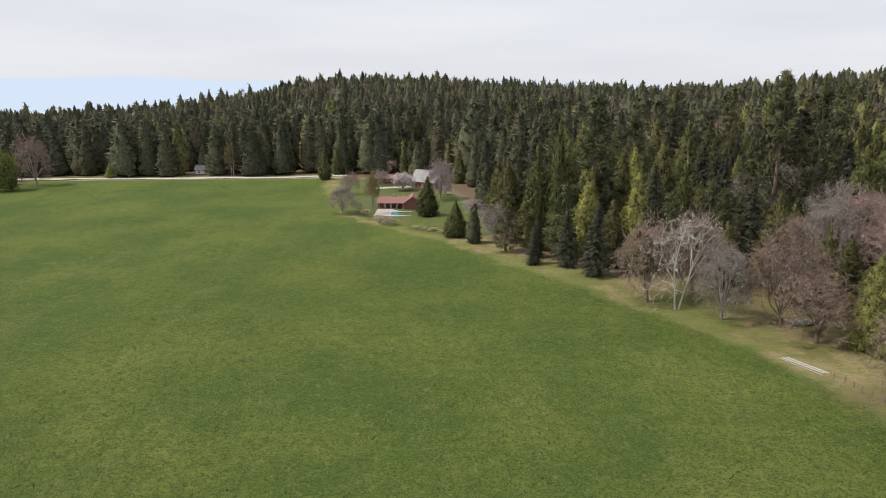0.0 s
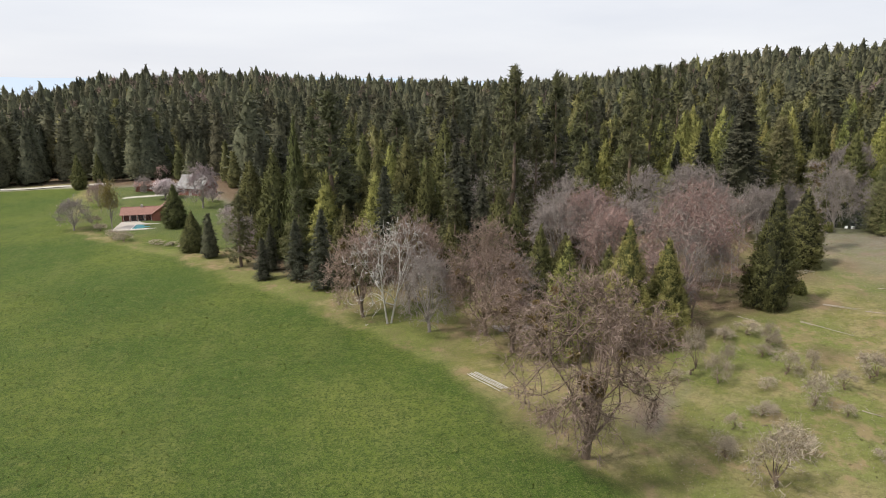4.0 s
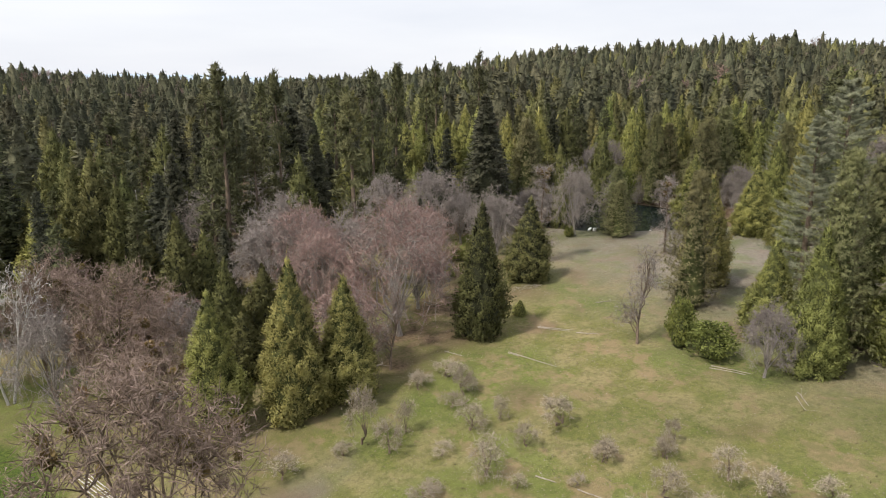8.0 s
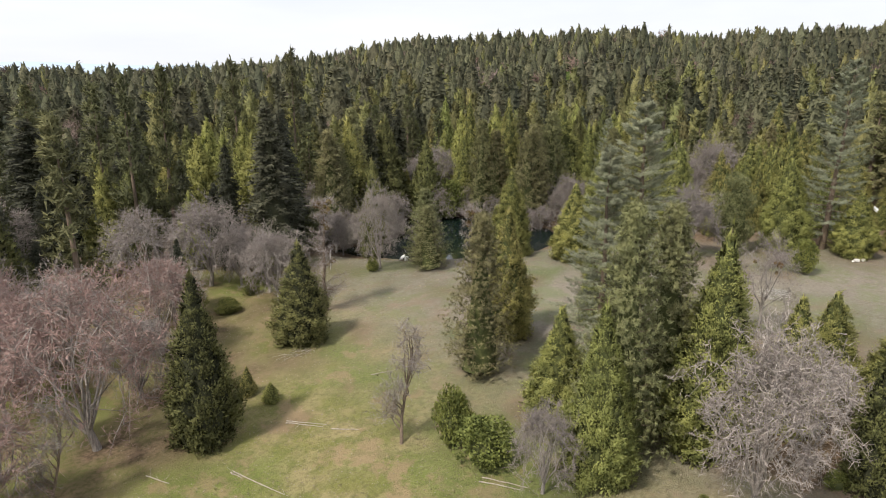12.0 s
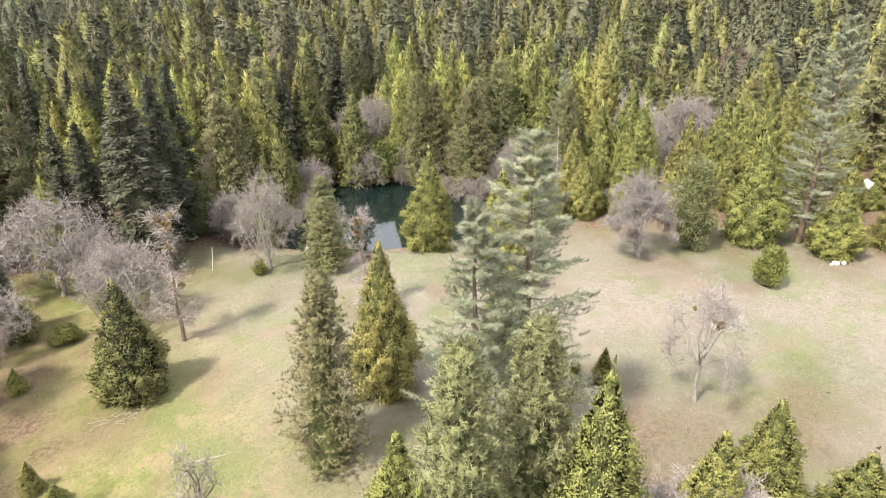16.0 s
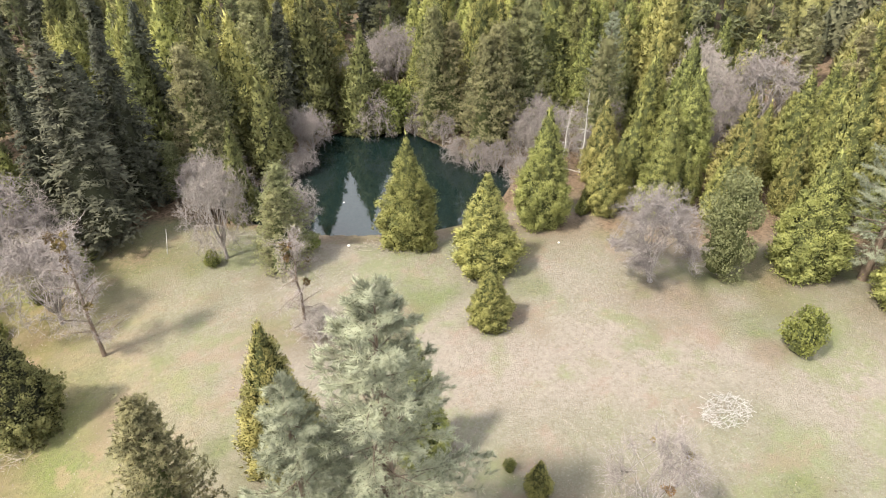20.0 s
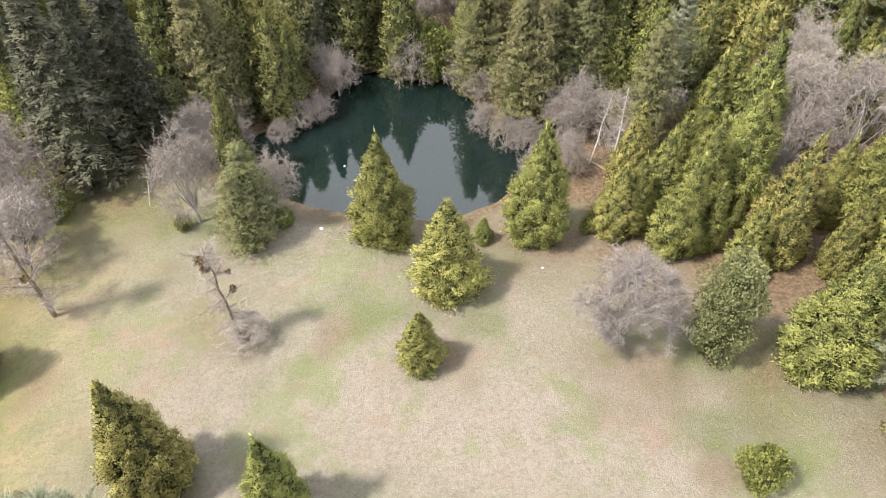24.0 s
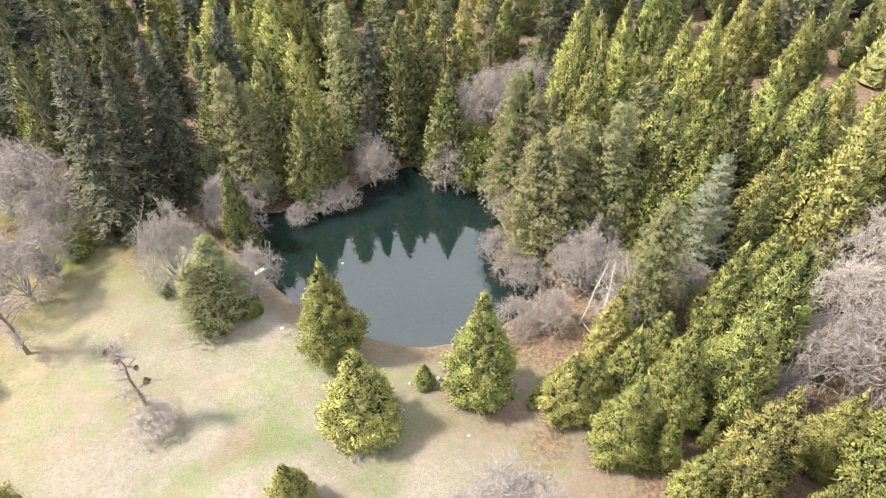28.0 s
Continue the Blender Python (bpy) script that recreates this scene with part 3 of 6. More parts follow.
def bare_tree(rng, tall=18.0, wide=7.5, trunk_r=0.34, stems=1, twigs=36, limbs=6, fork=0.2, up=0.55, twig_len=1.0, thick=0.026, spread=0.8, forks=5, low=0.72):
    """A leafless tree: trunk and limbs in one mesh, fine twigs in another."""
    wood, fine = Build(), Build()
    tb, tw = [], []

    def grow(p, d, length, radius, level):
        n = 4 if level < 3 else 3
        pts, rad, q, dd = [p], [radius], p.copy(), d.copy()
        for i in range(1, n):
            dd = (dd + np.array(rng.normal(size=3)) * (0.10 + 0.09 * level) + [0, 0, 0.05]).astype(float)
            dd /= np.linalg.norm(dd)
            q = q + dd * length / (n - 1)
            pts.append(q.copy())
            rad.append(radius * (1 - 0.62 * i / (n - 1)))
        wood.tube(pts, rad, (7, 5, 4, 3)[min(level, 3)])
        if level >= 3:
            for _ in range(twigs):
                i = rng.integers(1, n)
                t = rng.random()
                tb.append(pts[i - 1] * (1 - t) + pts[i] * t)
                w = dd * 0.55 + rng.normal(size=3) * 0.75 + [0, 0, 0.18]
                tw.append(w)
            return
        kids = limbs if level == 0 else forks
        turn = rng.random() * math.tau
        for k in range(kids):
            at = 1.0 if k < 2 else 0.35 + 0.6 * rng.random()
            if level == 0:
                at = low + (1 - low) * (k + rng.random()) / kids
            j = min(int(at * (n - 1)), n - 2)
            f = at * (n - 1) - j
            s = pts[j] * (1 - f) + pts[j + 1] * f
            a = turn + k * math.tau / kids + rng.normal() * 0.35
            ax = np.array([math.cos(a), math.sin(a), 0.0])
            if level == 0:
                el = 0.5 + 0.95 * (k + rng.random()) / kids
                nd = ax * math.cos(el) * spread + np.array([0, 0, math.sin(el)])
            else:
                nd = d * 0.6 + rng.normal(size=3) * [0.5, 0.5, 0.5] + [0, 0, 0.08]
            nd = nd / np.linalg.norm(nd)
            L = ((tall * 0.33) if fork < 0.6 else tall * 0.2, tall * 0.23 * (1 if fork < 0.6 else 0.6), tall * 0.13 * (1 if fork < 0.6 else 0.7))[level] * (0.75 + 0.5 * rng.random())
            grow(s, nd, L, rad[-1] * (0.85 if level == 0 else 0.75) + radius * 0.12, level + 1)

    for s in range(stems):
        a = s * math.tau / stems + rng.random()
        lean = 0.0 if stems == 1 else 0.28
        d = np.array([lean * math.cos(a) + 0.05 * rng.normal(), lean * math.sin(a) + 0.05 * rng.normal(), 1.0])
        grow(np.array([0.3 * math.cos(a), 0.3 * math.sin(a), -0.3]) * (stems > 1) + [0, 0, -0.3], d / np.linalg.norm(d), tall * fork * (1 if stems == 1 else 1.2), trunk_r * (1 if stems == 1 else 0.6), 0)
    tb, tw = np.array(tb), np.array(tw)
    L = twig_len * (0.5 + 0.8 * rng.random(len(tb)))
    fine.thorns(tb, tw, L, thick * (0.8 + 0.5 * rng.random(len(tb))), rng)
    # each twig carries a finer one
    e = tb + tw / np.linalg.norm(tw, axis=1, keepdims=True) * (L * 0.5)[:, None]
    fine.thorns(e, tw + rng.normal(size=tw.shape) * 0.9, L * 0.75, thick * 0.8, rng)
    v, _ = wood.arrays()
    return wood, fine, float(np.percentile(v[:, 2], 99.5)) + 0.5, float(np.percentile(np.hypot(v[:, 0], v[:, 1]), 97)) + 0.4


def dome_tree(rng, tall=17.0, wide=7.0, trunk_r=0.36, limbs=7, subs=5, tips=5, twigs=36, clear=0.18, thick=0.024, twig_len=0.95):
    """A leafless broad tree whose limbs reach out to fill a rounded crown."""
    wood, fine = Build(), Build()
    heart = np.array([0, 0, tall * (0.50 if clear > 0.1 else 0.46)])
    half = np.array([wide, wide, tall * (0.45 if clear > 0.1 else 0.5)])
    top = np.array([rng.normal() * 0.25, rng.normal() * 0.25, tall * clear])
    wood.tube([(0, 0, -0.4), (0, 0, 0.3), tuple(top * [0.5, 0.5, 0.55]), tuple(top)], [trunk_r * 1.5, trunk_r * 1.1, trunk_r * 0.95, trunk_r * 0.85], 7)

    def bend(p, q, sway):
        mid = p * 0.5 + q * 0.5 + rng.normal(size=3) * sway + [0, 0, sway * 0.5]
        return [p, p * 0.45 + mid * 0.55 + rng.normal(size=3) * sway * 0.4, mid, q]

    ends, base, way = [], [], []
    for i in range(limbs):
        el = -0.35 + 1.75 * (i + rng.random()) / limbs
        az = i * 2.39996 + rng.normal() * 0.3
        d1 = np.array([math.cos(az) * math.cos(el), math.sin(az) * math.cos(el), math.sin(el)])
        amp = 0.66 + 0.56 * rng.random()
        p1 = heart + half * d1 * 0.46 * amp
        p0 = top - [0, 0, tall * clear * 0.25 * rng.random()]
        wood.tube(bend(p0, p1, tall * 0.03), [trunk_r * 0.46, trunk_r * 0.36, trunk_r * 0.27, trunk_r * 0.18], 5)
        for j in range(subs):
            d2 = d1 + rng.normal(size=3) * 0.42
            d2 /= np.linalg.norm(d2)
            p2 = heart + half * d2 * amp * (0.66 + 0.12 * rng.random())
            wood.tube(bend(p1, p2, tall * 0.02), [trunk_r * 0.19, trunk_r * 0.16, trunk_r * 0.13, trunk_r * 0.10], 4)
            for _ in range(twigs):
                t = rng.random()
                base.append(p1 * (1 - t) + p2 * t + rng.normal(size=3) * 0.15)
                way.append(d2 * 0.4 + rng.normal(size=3) * 0.8)
            for k in range(tips):
                d3 = d2 + rng.normal(size=3) * 0.36
                d3 /= np.linalg.norm(d3)
                p3 = heart + half * d3 * amp * (0.82 + 0.22 * rng.random())
                p3[2] = max(p3[2], tall * 0.12)
                mid = (p2 + p3) / 2 + rng.normal(size=3) * tall * 0.012
                wood.tube([p2, mid, p3], [trunk_r * 0.11, trunk_r * 0.08, trunk_r * 0.04], 3)
                for _ in range(twigs):
                    t = rng.random() ** 0.7
                    q = (p2 * (1 - t) + p3 * t) + rng.normal(size=3) * 0.12
                    base.append(q)
                    way.append(d3 * 0.55 + rng.normal(size=3) * 0.8 + [0, 0, 0.1])
    base, way = np.array(base), np.array(way)
    L = twig_len * (0.45 + 0.75 * rng.random(len(base)))
    fine.thorns(base, way, L, thick * (0.8 + 0.5 * rng.random(len(base))), rng)
    e = base + way / np.linalg.norm(way, axis=1, keepdims=True) * (L * 0.5)[:, None]
    fine.thorns(e, way + rng.normal(size=way.shape) * 0.9, L * 0.75, thick * 0.8, rng)
    return wood, fine, tall * 1.0, wide * 1.0


def spindly_tree(rng, tall=17.0):
    """One thin trunk with short crooked side branches and a haze of twigs."""
    wood, fine = Build(), Build()
    pts = [np.array([0.10 * rng.normal() * (i > 1), 0.10 * rng.normal() * (i > 1), -0.3 + tall * i / 7]) for i in range(8)]
    wood.tube(pts, [0.28, 0.23, 0.2, 0.18, 0.15, 0.11, 0.07, 0.03], 6)
    base, way, spots = [], [], []
    for i in range(34):
        u = 0.12 + 0.86 * rng.random()
        k = min(int(u * 7), 6)
        p = pts[k] + (pts[k + 1] - pts[k]) * (u * 7 - k)
        a = rng.random() * math.tau
        d = np.array([math.cos(a), math.sin(a), 0.25 + 0.5 * rng.random()])
        ln = (1.2 + 2.6 * rng.random()) * (1.15 - 0.6 * u)
        q = p + d * ln * 0.55 + rng.normal(size=3) * 0.25
        e = q + (d * [1, 1, 0.2] + rng.normal(size=3) * 0.4) * ln * 0.6
        wood.tube([p, q, e], [0.07, 0.05, 0.015], 3)
        if u > 0.4:
            spots.append(q)
        for _ in range(60):
            t = rng.random()
            base.append(p * (1 - t) ** 2 + q * 2 * t * (1 - t) + e * t * t + rng.normal(size=3) * 0.2)
            way.append(d * 0.4 + rng.normal(size=3) * 0.8)
    base, way = np.array(base), np.array(way)
    L = 0.45 + 0.8 * rng.random(len(base))
    fine.thorns(base, way, L, 0.02, rng)
    fine.thorns(base + way * 0.3, way + rng.normal(size=way.shape), L * 0.8, 0.016, rng)
    return wood, fine, spots


def tufts(rng, spots, size, mat, name, per=60):
    b = Build()
    for c in spots:
        d = rng.normal(size=(per, 3))
        d /= np.linalg.norm(d, axis=1, keepdims=True)
        s = size * (0.6 + 0.7 * rng.random())
        b.sprays(np.array(c) + d * s * 0.35, d + rng.normal(size=(per, 3)) * 0.5, s * 0.75, s * 0.2, rng)
    return b.mesh(name, mat)


# ---- tree kinds: each is (name, height, radius, [(part name, mesh), ...]) ----
KIND = {}


def proto(key, name, tall, wide, parts):
    KIND.setdefault(key, []).append((name, tall, wide, parts))


for s in range(4):
    g = np.random.default_rng(10 + s)
    ft, fc = conifer_trunk(16, 0.33, g).mesh("trunk", MAT["bark"]), cedar_crown(g, 400, 66, under=6)
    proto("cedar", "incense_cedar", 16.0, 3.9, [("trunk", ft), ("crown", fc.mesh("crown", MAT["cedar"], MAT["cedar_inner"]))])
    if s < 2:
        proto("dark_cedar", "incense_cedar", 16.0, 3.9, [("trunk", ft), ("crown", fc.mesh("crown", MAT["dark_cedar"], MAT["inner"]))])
for s in range(2):
    g = np.random.default_rng(24 + s)
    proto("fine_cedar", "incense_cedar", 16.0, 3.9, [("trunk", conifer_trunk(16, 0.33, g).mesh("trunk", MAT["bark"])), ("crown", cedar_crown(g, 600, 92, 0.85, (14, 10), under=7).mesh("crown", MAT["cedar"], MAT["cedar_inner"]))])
for s in range(3):
    g = np.random.default_rng(30 + s)
    t = conifer_trunk(26, 0.36, g)
    c = pine_crown(g, t)
    proto("pine", "ponderosa_pine", 26.0, 4.2, [("trunk", t.mesh("trunk", MAT["bark"])), ("crown", c.mesh("crown", MAT["pine"]))])
for s in range(3):
    g = np.random.default_rng(50 + s)
    t = conifer_trunk(26, 0.36, g)
    c = fir_crown(g, None, levels=36, around=10, per=10, size=0.85, leaves=3)
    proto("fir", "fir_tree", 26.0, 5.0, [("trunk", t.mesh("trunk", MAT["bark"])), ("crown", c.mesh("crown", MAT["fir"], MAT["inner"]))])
for s in range(2):
    g = np.random.default_rng(70 + s)
    t = conifer_trunk(37, 0.5, g)
    c = plume_crown(g, t, 37.0, 7.6, limbs=110, subs=13, tufts=5, needles=13, length=0.44, slim=0.052, curl=0.16)
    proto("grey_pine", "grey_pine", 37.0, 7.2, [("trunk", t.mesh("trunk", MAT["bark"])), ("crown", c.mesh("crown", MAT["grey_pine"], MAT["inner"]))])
for s in range(2):
    g = np.random.default_rng(76 + s)
    t = conifer_trunk(24, 0.36, g)
    c = plume_crown(g, t, 24.0, 5.6, limbs=190, subs=6, tufts=3, needles=13, bare=0.03, length=0.36, slim=0.12, wild=0.9, fan=0.36, curl=0.3, gather=0.24, point=0.92)
    core(c, 2.3, 1.2, 22.0, lambda q: (1 - q) ** 0.8, g, 8, 6)
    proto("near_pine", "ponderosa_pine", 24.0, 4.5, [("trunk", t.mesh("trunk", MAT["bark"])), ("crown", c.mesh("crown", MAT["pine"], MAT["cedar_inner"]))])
for s in range(2):
    g = np.random.default_rng(80 + s)
    w = Build()
    w.tube([(0, 0, -0.3), (0.1, 0, 3), (0.2, 0.2, 7)], [0.35, 0.3, 0.1], 6)
    proto("live_oak", "live_oak", 15.0, 4.6, [("trunk", w.mesh("trunk", MAT["grey_bark"])), ("crown", round_crown(g, 15, 4.6, 26, 520, 0.55).mesh("crown", MAT["live_oak"], MAT["cedar_inner"]))])
for s in range(3):
    g = np.random.default_rng(90 + s)
    w = Build()
    w.tube([(0, 0, -0.2), (0, 0, 1.2)], [0.09, 0.04], 5)
    proto("bush", "bush", 3.0, 1.9, [("stem", w.mesh("stem", MAT["bark"])), ("foliage", round_crown(g, 3.0, 1.9, 24, 150, 0.34, 0.1).mesh("foliage", MAT["bush"], MAT["cedar_inner"]))])
for s in range(4):
    g = np.random.default_rng(110 + s)
    w, f, h, r = dome_tree(g, clear=0.13, limbs=12, subs=6, tips=5, twigs=13, twig_len=0.85, thick=0.034)
    wm = w.mesh("trunk", MAT["oak_limb"])
    proto("oak", "bare_oak", h, r, [("trunk", wm), ("crown", f.mesh("crown", MAT["twig"]))])
    proto("pink_oak", "budding_oak", h, r, [("trunk", wm), ("crown", f.mesh("crown", MAT["pink_twig"]))])
    v, _ = f.arrays()
    near = v[(np.hypot(v[:, 0], v[:, 1]) < 0.9 * r) & (v[:, 2] > 0.42 * h)]
    spots = [near[g.integers(len(near))] for _ in range(16)]
    proto("mist_oak", "mistletoe_oak", h, r, [("trunk", w.mesh("trunk", MAT["bark"])), ("crown", f.mesh("crown", MAT["brown_twig"]))] + [("mistletoe", tufts(g, [p], 0.58, MAT["mistletoe"], "mistletoe")) for p in spots])
    if s == 0:
        petals = v[g.integers(len(v), size=7000)]
        bb = Build()
        bb.sprays(petals, g.normal(size=petals.shape), 0.6, 0.26, g)
        proto("blossom", "blossom_tree", h, r, [("trunk", wm), ("crown", bb.mesh("crown", MAT["blossom"]))])
        bb = Build()
        up = petals[petals[:, 2] > 7.0][:3600]
        bb.sprays(up, g.normal(size=up.shape) + [0, 0, -0.5], 0.7, 0.13, g)
        proto("willow", "golden_willow", h, r, [("trunk", wm), ("crown", bb.mesh("crown", MAT["willow"]))])
        proto("lilac", "flowering_tree", h, r, [("trunk", wm), ("crown", f.mesh("crown", MAT["lilac_twig"]))])
    if s < 2:
        proto("alder", "bare_alder", h, r, [("trunk", wm), ("crown", f.mesh("crown", MAT["alder_twig"]))])
for s in range(2):
    g = np.random.default_rng(120 + s)
    w, f, h, r = dome_tree(g, 16.0, 6.2, 0.27, 9, 4, 4, 20, 0.3, 0.018, 1.0)
    v, _ = f.arrays()
    v = v[(np.hypot(v[:, 0], v[:, 1]) < 0.6 * r) & (v[:, 2] > 0.4 * h)]
    proto("sparse", "sparse_oak", h, r, [("trunk", w.mesh("trunk", MAT["grey_bark"])), ("crown", f.mesh("crown", MAT["twig"]))] + [("mistletoe", tufts(g, [v[g.integers(len(v))]], 0.4, MAT["mistletoe"], "mistletoe")) for _ in range(5)])
g = np.random.default_rng(126)
t = conifer_trunk(20, 0.26, g)
proto("larch", "larch", 20.0, 3.6, [("trunk", t.mesh("trunk", MAT["grey_bark"])), ("crown", fir_crown(g, t, 22, 7, 8, 20.0, 3.6, 0.1, 0.7, 0.1, 0.1, leaves=5, slim=0.07, heart=0.02).mesh("crown", MAT["larch"], MAT["larch"]))])
g = np.random.default_rng(128)
w, f, h, r = dome_tree(g, 14.0, 6.6, 0.34, 9, 5, 5, 40, 0.08)
proto("round_oak", "bare_oak", h, r, [("trunk", w.mesh("trunk", MAT["grey_bark"])), ("crown", f.mesh("crown", MAT["dark_twig"]))])
for s in range(2):
    g = np.random.default_rng(130 + s)
    w, f, h, r = bare_tree(g, 18, 6.0, 0.42, 2, 3, 7, 0.42, 0.9, 1.0, 0.05, 1.6, 4, low=0.4)
    proto("dead", "dead_tree", h, r, [("trunk", w.mesh("trunk", MAT["pale_bark"])), ("twig_haze", f.mesh("twig_haze", MAT["pale_bark"]))])
for s in range(2):
    g = np.random.default_rng(140 + s)
    w, f, h, r = bare_tree(g, 12, 3.4, 0.22, 1, 6, 16, 0.76, 1.3, 0.8, 0.022, 0.6, 4, low=0.15)
    proto("sapling", "slender_tree", h, r, [("trunk", w.mesh("trunk", MAT["bark"])), ("twig_haze", f.mesh("twig_haze", MAT["dark_twig"]))])
for s in range(3):
    g = np.random.default_rng(150 + s)
    w, f, h, r = dome_tree(g, 2.7, 1.5, 0.085, 6, 3, 3, 9, (0.16, 0.24, 0.3)[s], 0.019, 0.42)
    proto("shrub", "bare_shrub", h, r, [("trunk", w.mesh("trunk", MAT["bark"])), ("twig_haze", f.mesh("twig_haze", MAT["shrub_twig"]))])
for s in range(2):
    g = np.random.default_rng(155 + s)
    w, f, spots = spindly_tree(g)
    h, r = 17.0, 3.6
    spots = spots[:7]
    proto("gnarled", "gnarled_oak", h, r, [("trunk", w.mesh("trunk", MAT["bark"])), ("crown", f.mesh("crown", MAT["twig"]))] + [("mistletoe", tufts(g, [p], 0.6, MAT["mistletoe"], "mistletoe")) for p in spots])
for s in range(2):
    g = np.random.default_rng(160 + s)
    w = conifer_trunk(18, 0.15, g)
    for i in range(46):
        u, a = 0.25 + 0.72 * g.random(), g.random() * math.tau
        ln = 2.2 * (1.05 - u) * (0.5 + g.random())
        w.tube([(0, 0, u * 17.5), (ln * math.cos(a), ln * math.sin(a), u * 17.5 - 0.15 * ln)], [0.045, 0.012], 3)
    proto("snag", "dead_conifer", 18.0, 2.0, [("trunk", w.mesh("trunk", MAT["pale_bark"]))])

for s in range(3):
    g = np.random.default_rng(170 + s)
    ft, fc = conifer_trunk(16, 0.33, g).mesh("trunk", MAT["bark"]), cedar_crown(g, 300, 32, 1.0, (10, 8), under=4)
    proto("far_cedar", "incense_cedar", 16.0, 3.9, [("trunk", ft), ("crown", fc.mesh("crown", MAT["cedar"], MAT["cedar_inner"]))])
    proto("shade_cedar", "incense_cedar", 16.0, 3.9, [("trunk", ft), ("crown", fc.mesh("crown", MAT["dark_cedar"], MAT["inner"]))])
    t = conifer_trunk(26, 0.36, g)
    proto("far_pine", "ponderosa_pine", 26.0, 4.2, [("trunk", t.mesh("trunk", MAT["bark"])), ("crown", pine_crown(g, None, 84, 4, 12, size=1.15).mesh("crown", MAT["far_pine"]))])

LABEL = {
    "cedar": ("dense yellow-green incense cedar growing from the grass", "tree"),
    "dark_cedar": ("dense dark green incense cedar growing from the grass", "tree"),
    "shade_cedar": ("slender dark green incense cedar beside the woods", "tree"),
    "fine_cedar": ("full yellow-green incense cedar standing in the glade", "tree"),
    "far_cedar": ("slender yellow-green incense cedar at the wood's edge", "tree"),
    "far_pine": ("tall green ponderosa pine among other conifers", "tree"),
    "pine": ("tall green ponderosa pine with open needle tufts", "tree"),
    "near_pine": ("olive-green pine with clumped tufts of needles", "tree"),
    "fir": ("dark green fir with layered drooping boughs", "tree"),
    "grey_pine": ("tall pale grey-green pine with feathery boughs", "tree"),
    "live_oak": ("rounded olive-green live oak in full leaf", "tree"),
    "bush": ("low bright green leafy bush on the grass", "bush"),
    "oak": ("leafless grey oak with a haze of fine twigs", "tree"),
    "round_oak": ("low rounded leafless oak with dense grey twigs", "tree"),
    "pink_oak": ("leafless oak with pinkish budding twigs", "tree"),
    "mist_oak": ("leafless brown oak hung with clumps of mistletoe", "tree"),
    "gnarled": ("slim gnarled oak with dark mistletoe clumps", "tree"),
    "blossom": ("small tree covered in pale pink blossom", "tree"),
    "willow": ("slender willow with golden yellow catkins", "tree"),
    "dead": ("bleached dead tree with crooked white branches", "tree"),
    "sapling": ("slender leafless tree with upswept brown branches", "tree"),
    "lilac": ("rounded tree covered in pale lilac buds", "tree"),
    "alder": ("pale leafless alder with a haze of light twigs", "tree"),
    "sparse": ("open leafless oak with pale twigs and mistletoe", "tree"),
    "larch": ("bare conical larch with pale brown twigs", "tree"),
    "shrub": ("low bare shrub with crooked pale twigs", "shrub"),
    "snag": ("bleached dead conifer with short bare branches", "tree"),
}
GROUP = {"near_pine": "pines", "cedar": "incense cedars", "far_cedar": "incense cedars", "dark_cedar": "incense cedars", "fine_cedar": "incense cedars", "shade_cedar": "incense cedars", "alder": "alders round the pond", "far_pine": "pines", "oak": "bare oaks", "pink_oak": "bare oaks", "mist_oak": "bare oaks", "pine": "pines", "fir": "firs", "shrub": "bare shrubs in the glade", "bush": "bushes"}
tree_rng = np.random.default_rng(5)
spots_taken = []


def tree(kind, x, y, h, r, turn=None, sink=0.1, tip=(0.0, 0.0)):
    """Sets up one tree of a kind, h metres tall with a crown r metres in radius."""
    protos = KIND[kind]
    name, tall, wide, parts = protos[int(tree_rng.integers(len(protos)))]
    if h > 19 and kind in ("far_cedar", "shade_cedar", "far_pine"):
        r *= 0.95
    root = new(name)
    a = tree_rng.random() * math.tau if turn is None else turn
    lean = tree_rng.normal() * 0.015
    root.matrix_world = Matrix.LocRotScale((x, y, gz(x, y) - sink), Euler((lean - tip[1], lean * 0.7 + tip[0], a)), (r / wide, r / wide, h / tall))
    for pn, me in parts:
        new(pn, me).parent = root
    label, cat = LABEL[kind]
    tagged(root, label, cat, GROUP.get(kind, ""))
    spots_taken.append((x, y, r))
    return root


OAKWOOD = [(36, 141), (42, 125), (60, 88), (84, 96), (100, 106), (124, 128), (136, 160), (128, 168), (98, 156), (66, 140)]


# ---- ground: one sheet from under the drone to the horizon ----
def grid_lines(lo, hi, step, far):
    """Even lines from lo to hi, then ever wider ones out to far on both sides."""
    mid = list(np.arange(lo, hi + step / 2, step))
    up, s, v = [], step, hi
    while v < far:
        s *= 1.22
        v += s
        up.append(v)
    dn, s, v = [], step, lo
    while v > -far:
        s *= 1.22
        v -= s
        dn.append(v)
    return np.array(dn[::-1] + mid + up)


gx, gy = grid_lines(-58, 262, 1.3, 4300), grid_lines(22, 300, 1.3, 4600)
GX, GY = np.meshgrid(gx, gy)
GZ = ground_z(GX, GY)
nx, ny = len(gx), len(gy)
kk = (np.arange(ny - 1)[:, None] * nx + np.arange(nx - 1)).ravel()
quads = np.stack([kk, kk + 1, kk + nx + 1, kk + nx], 1)

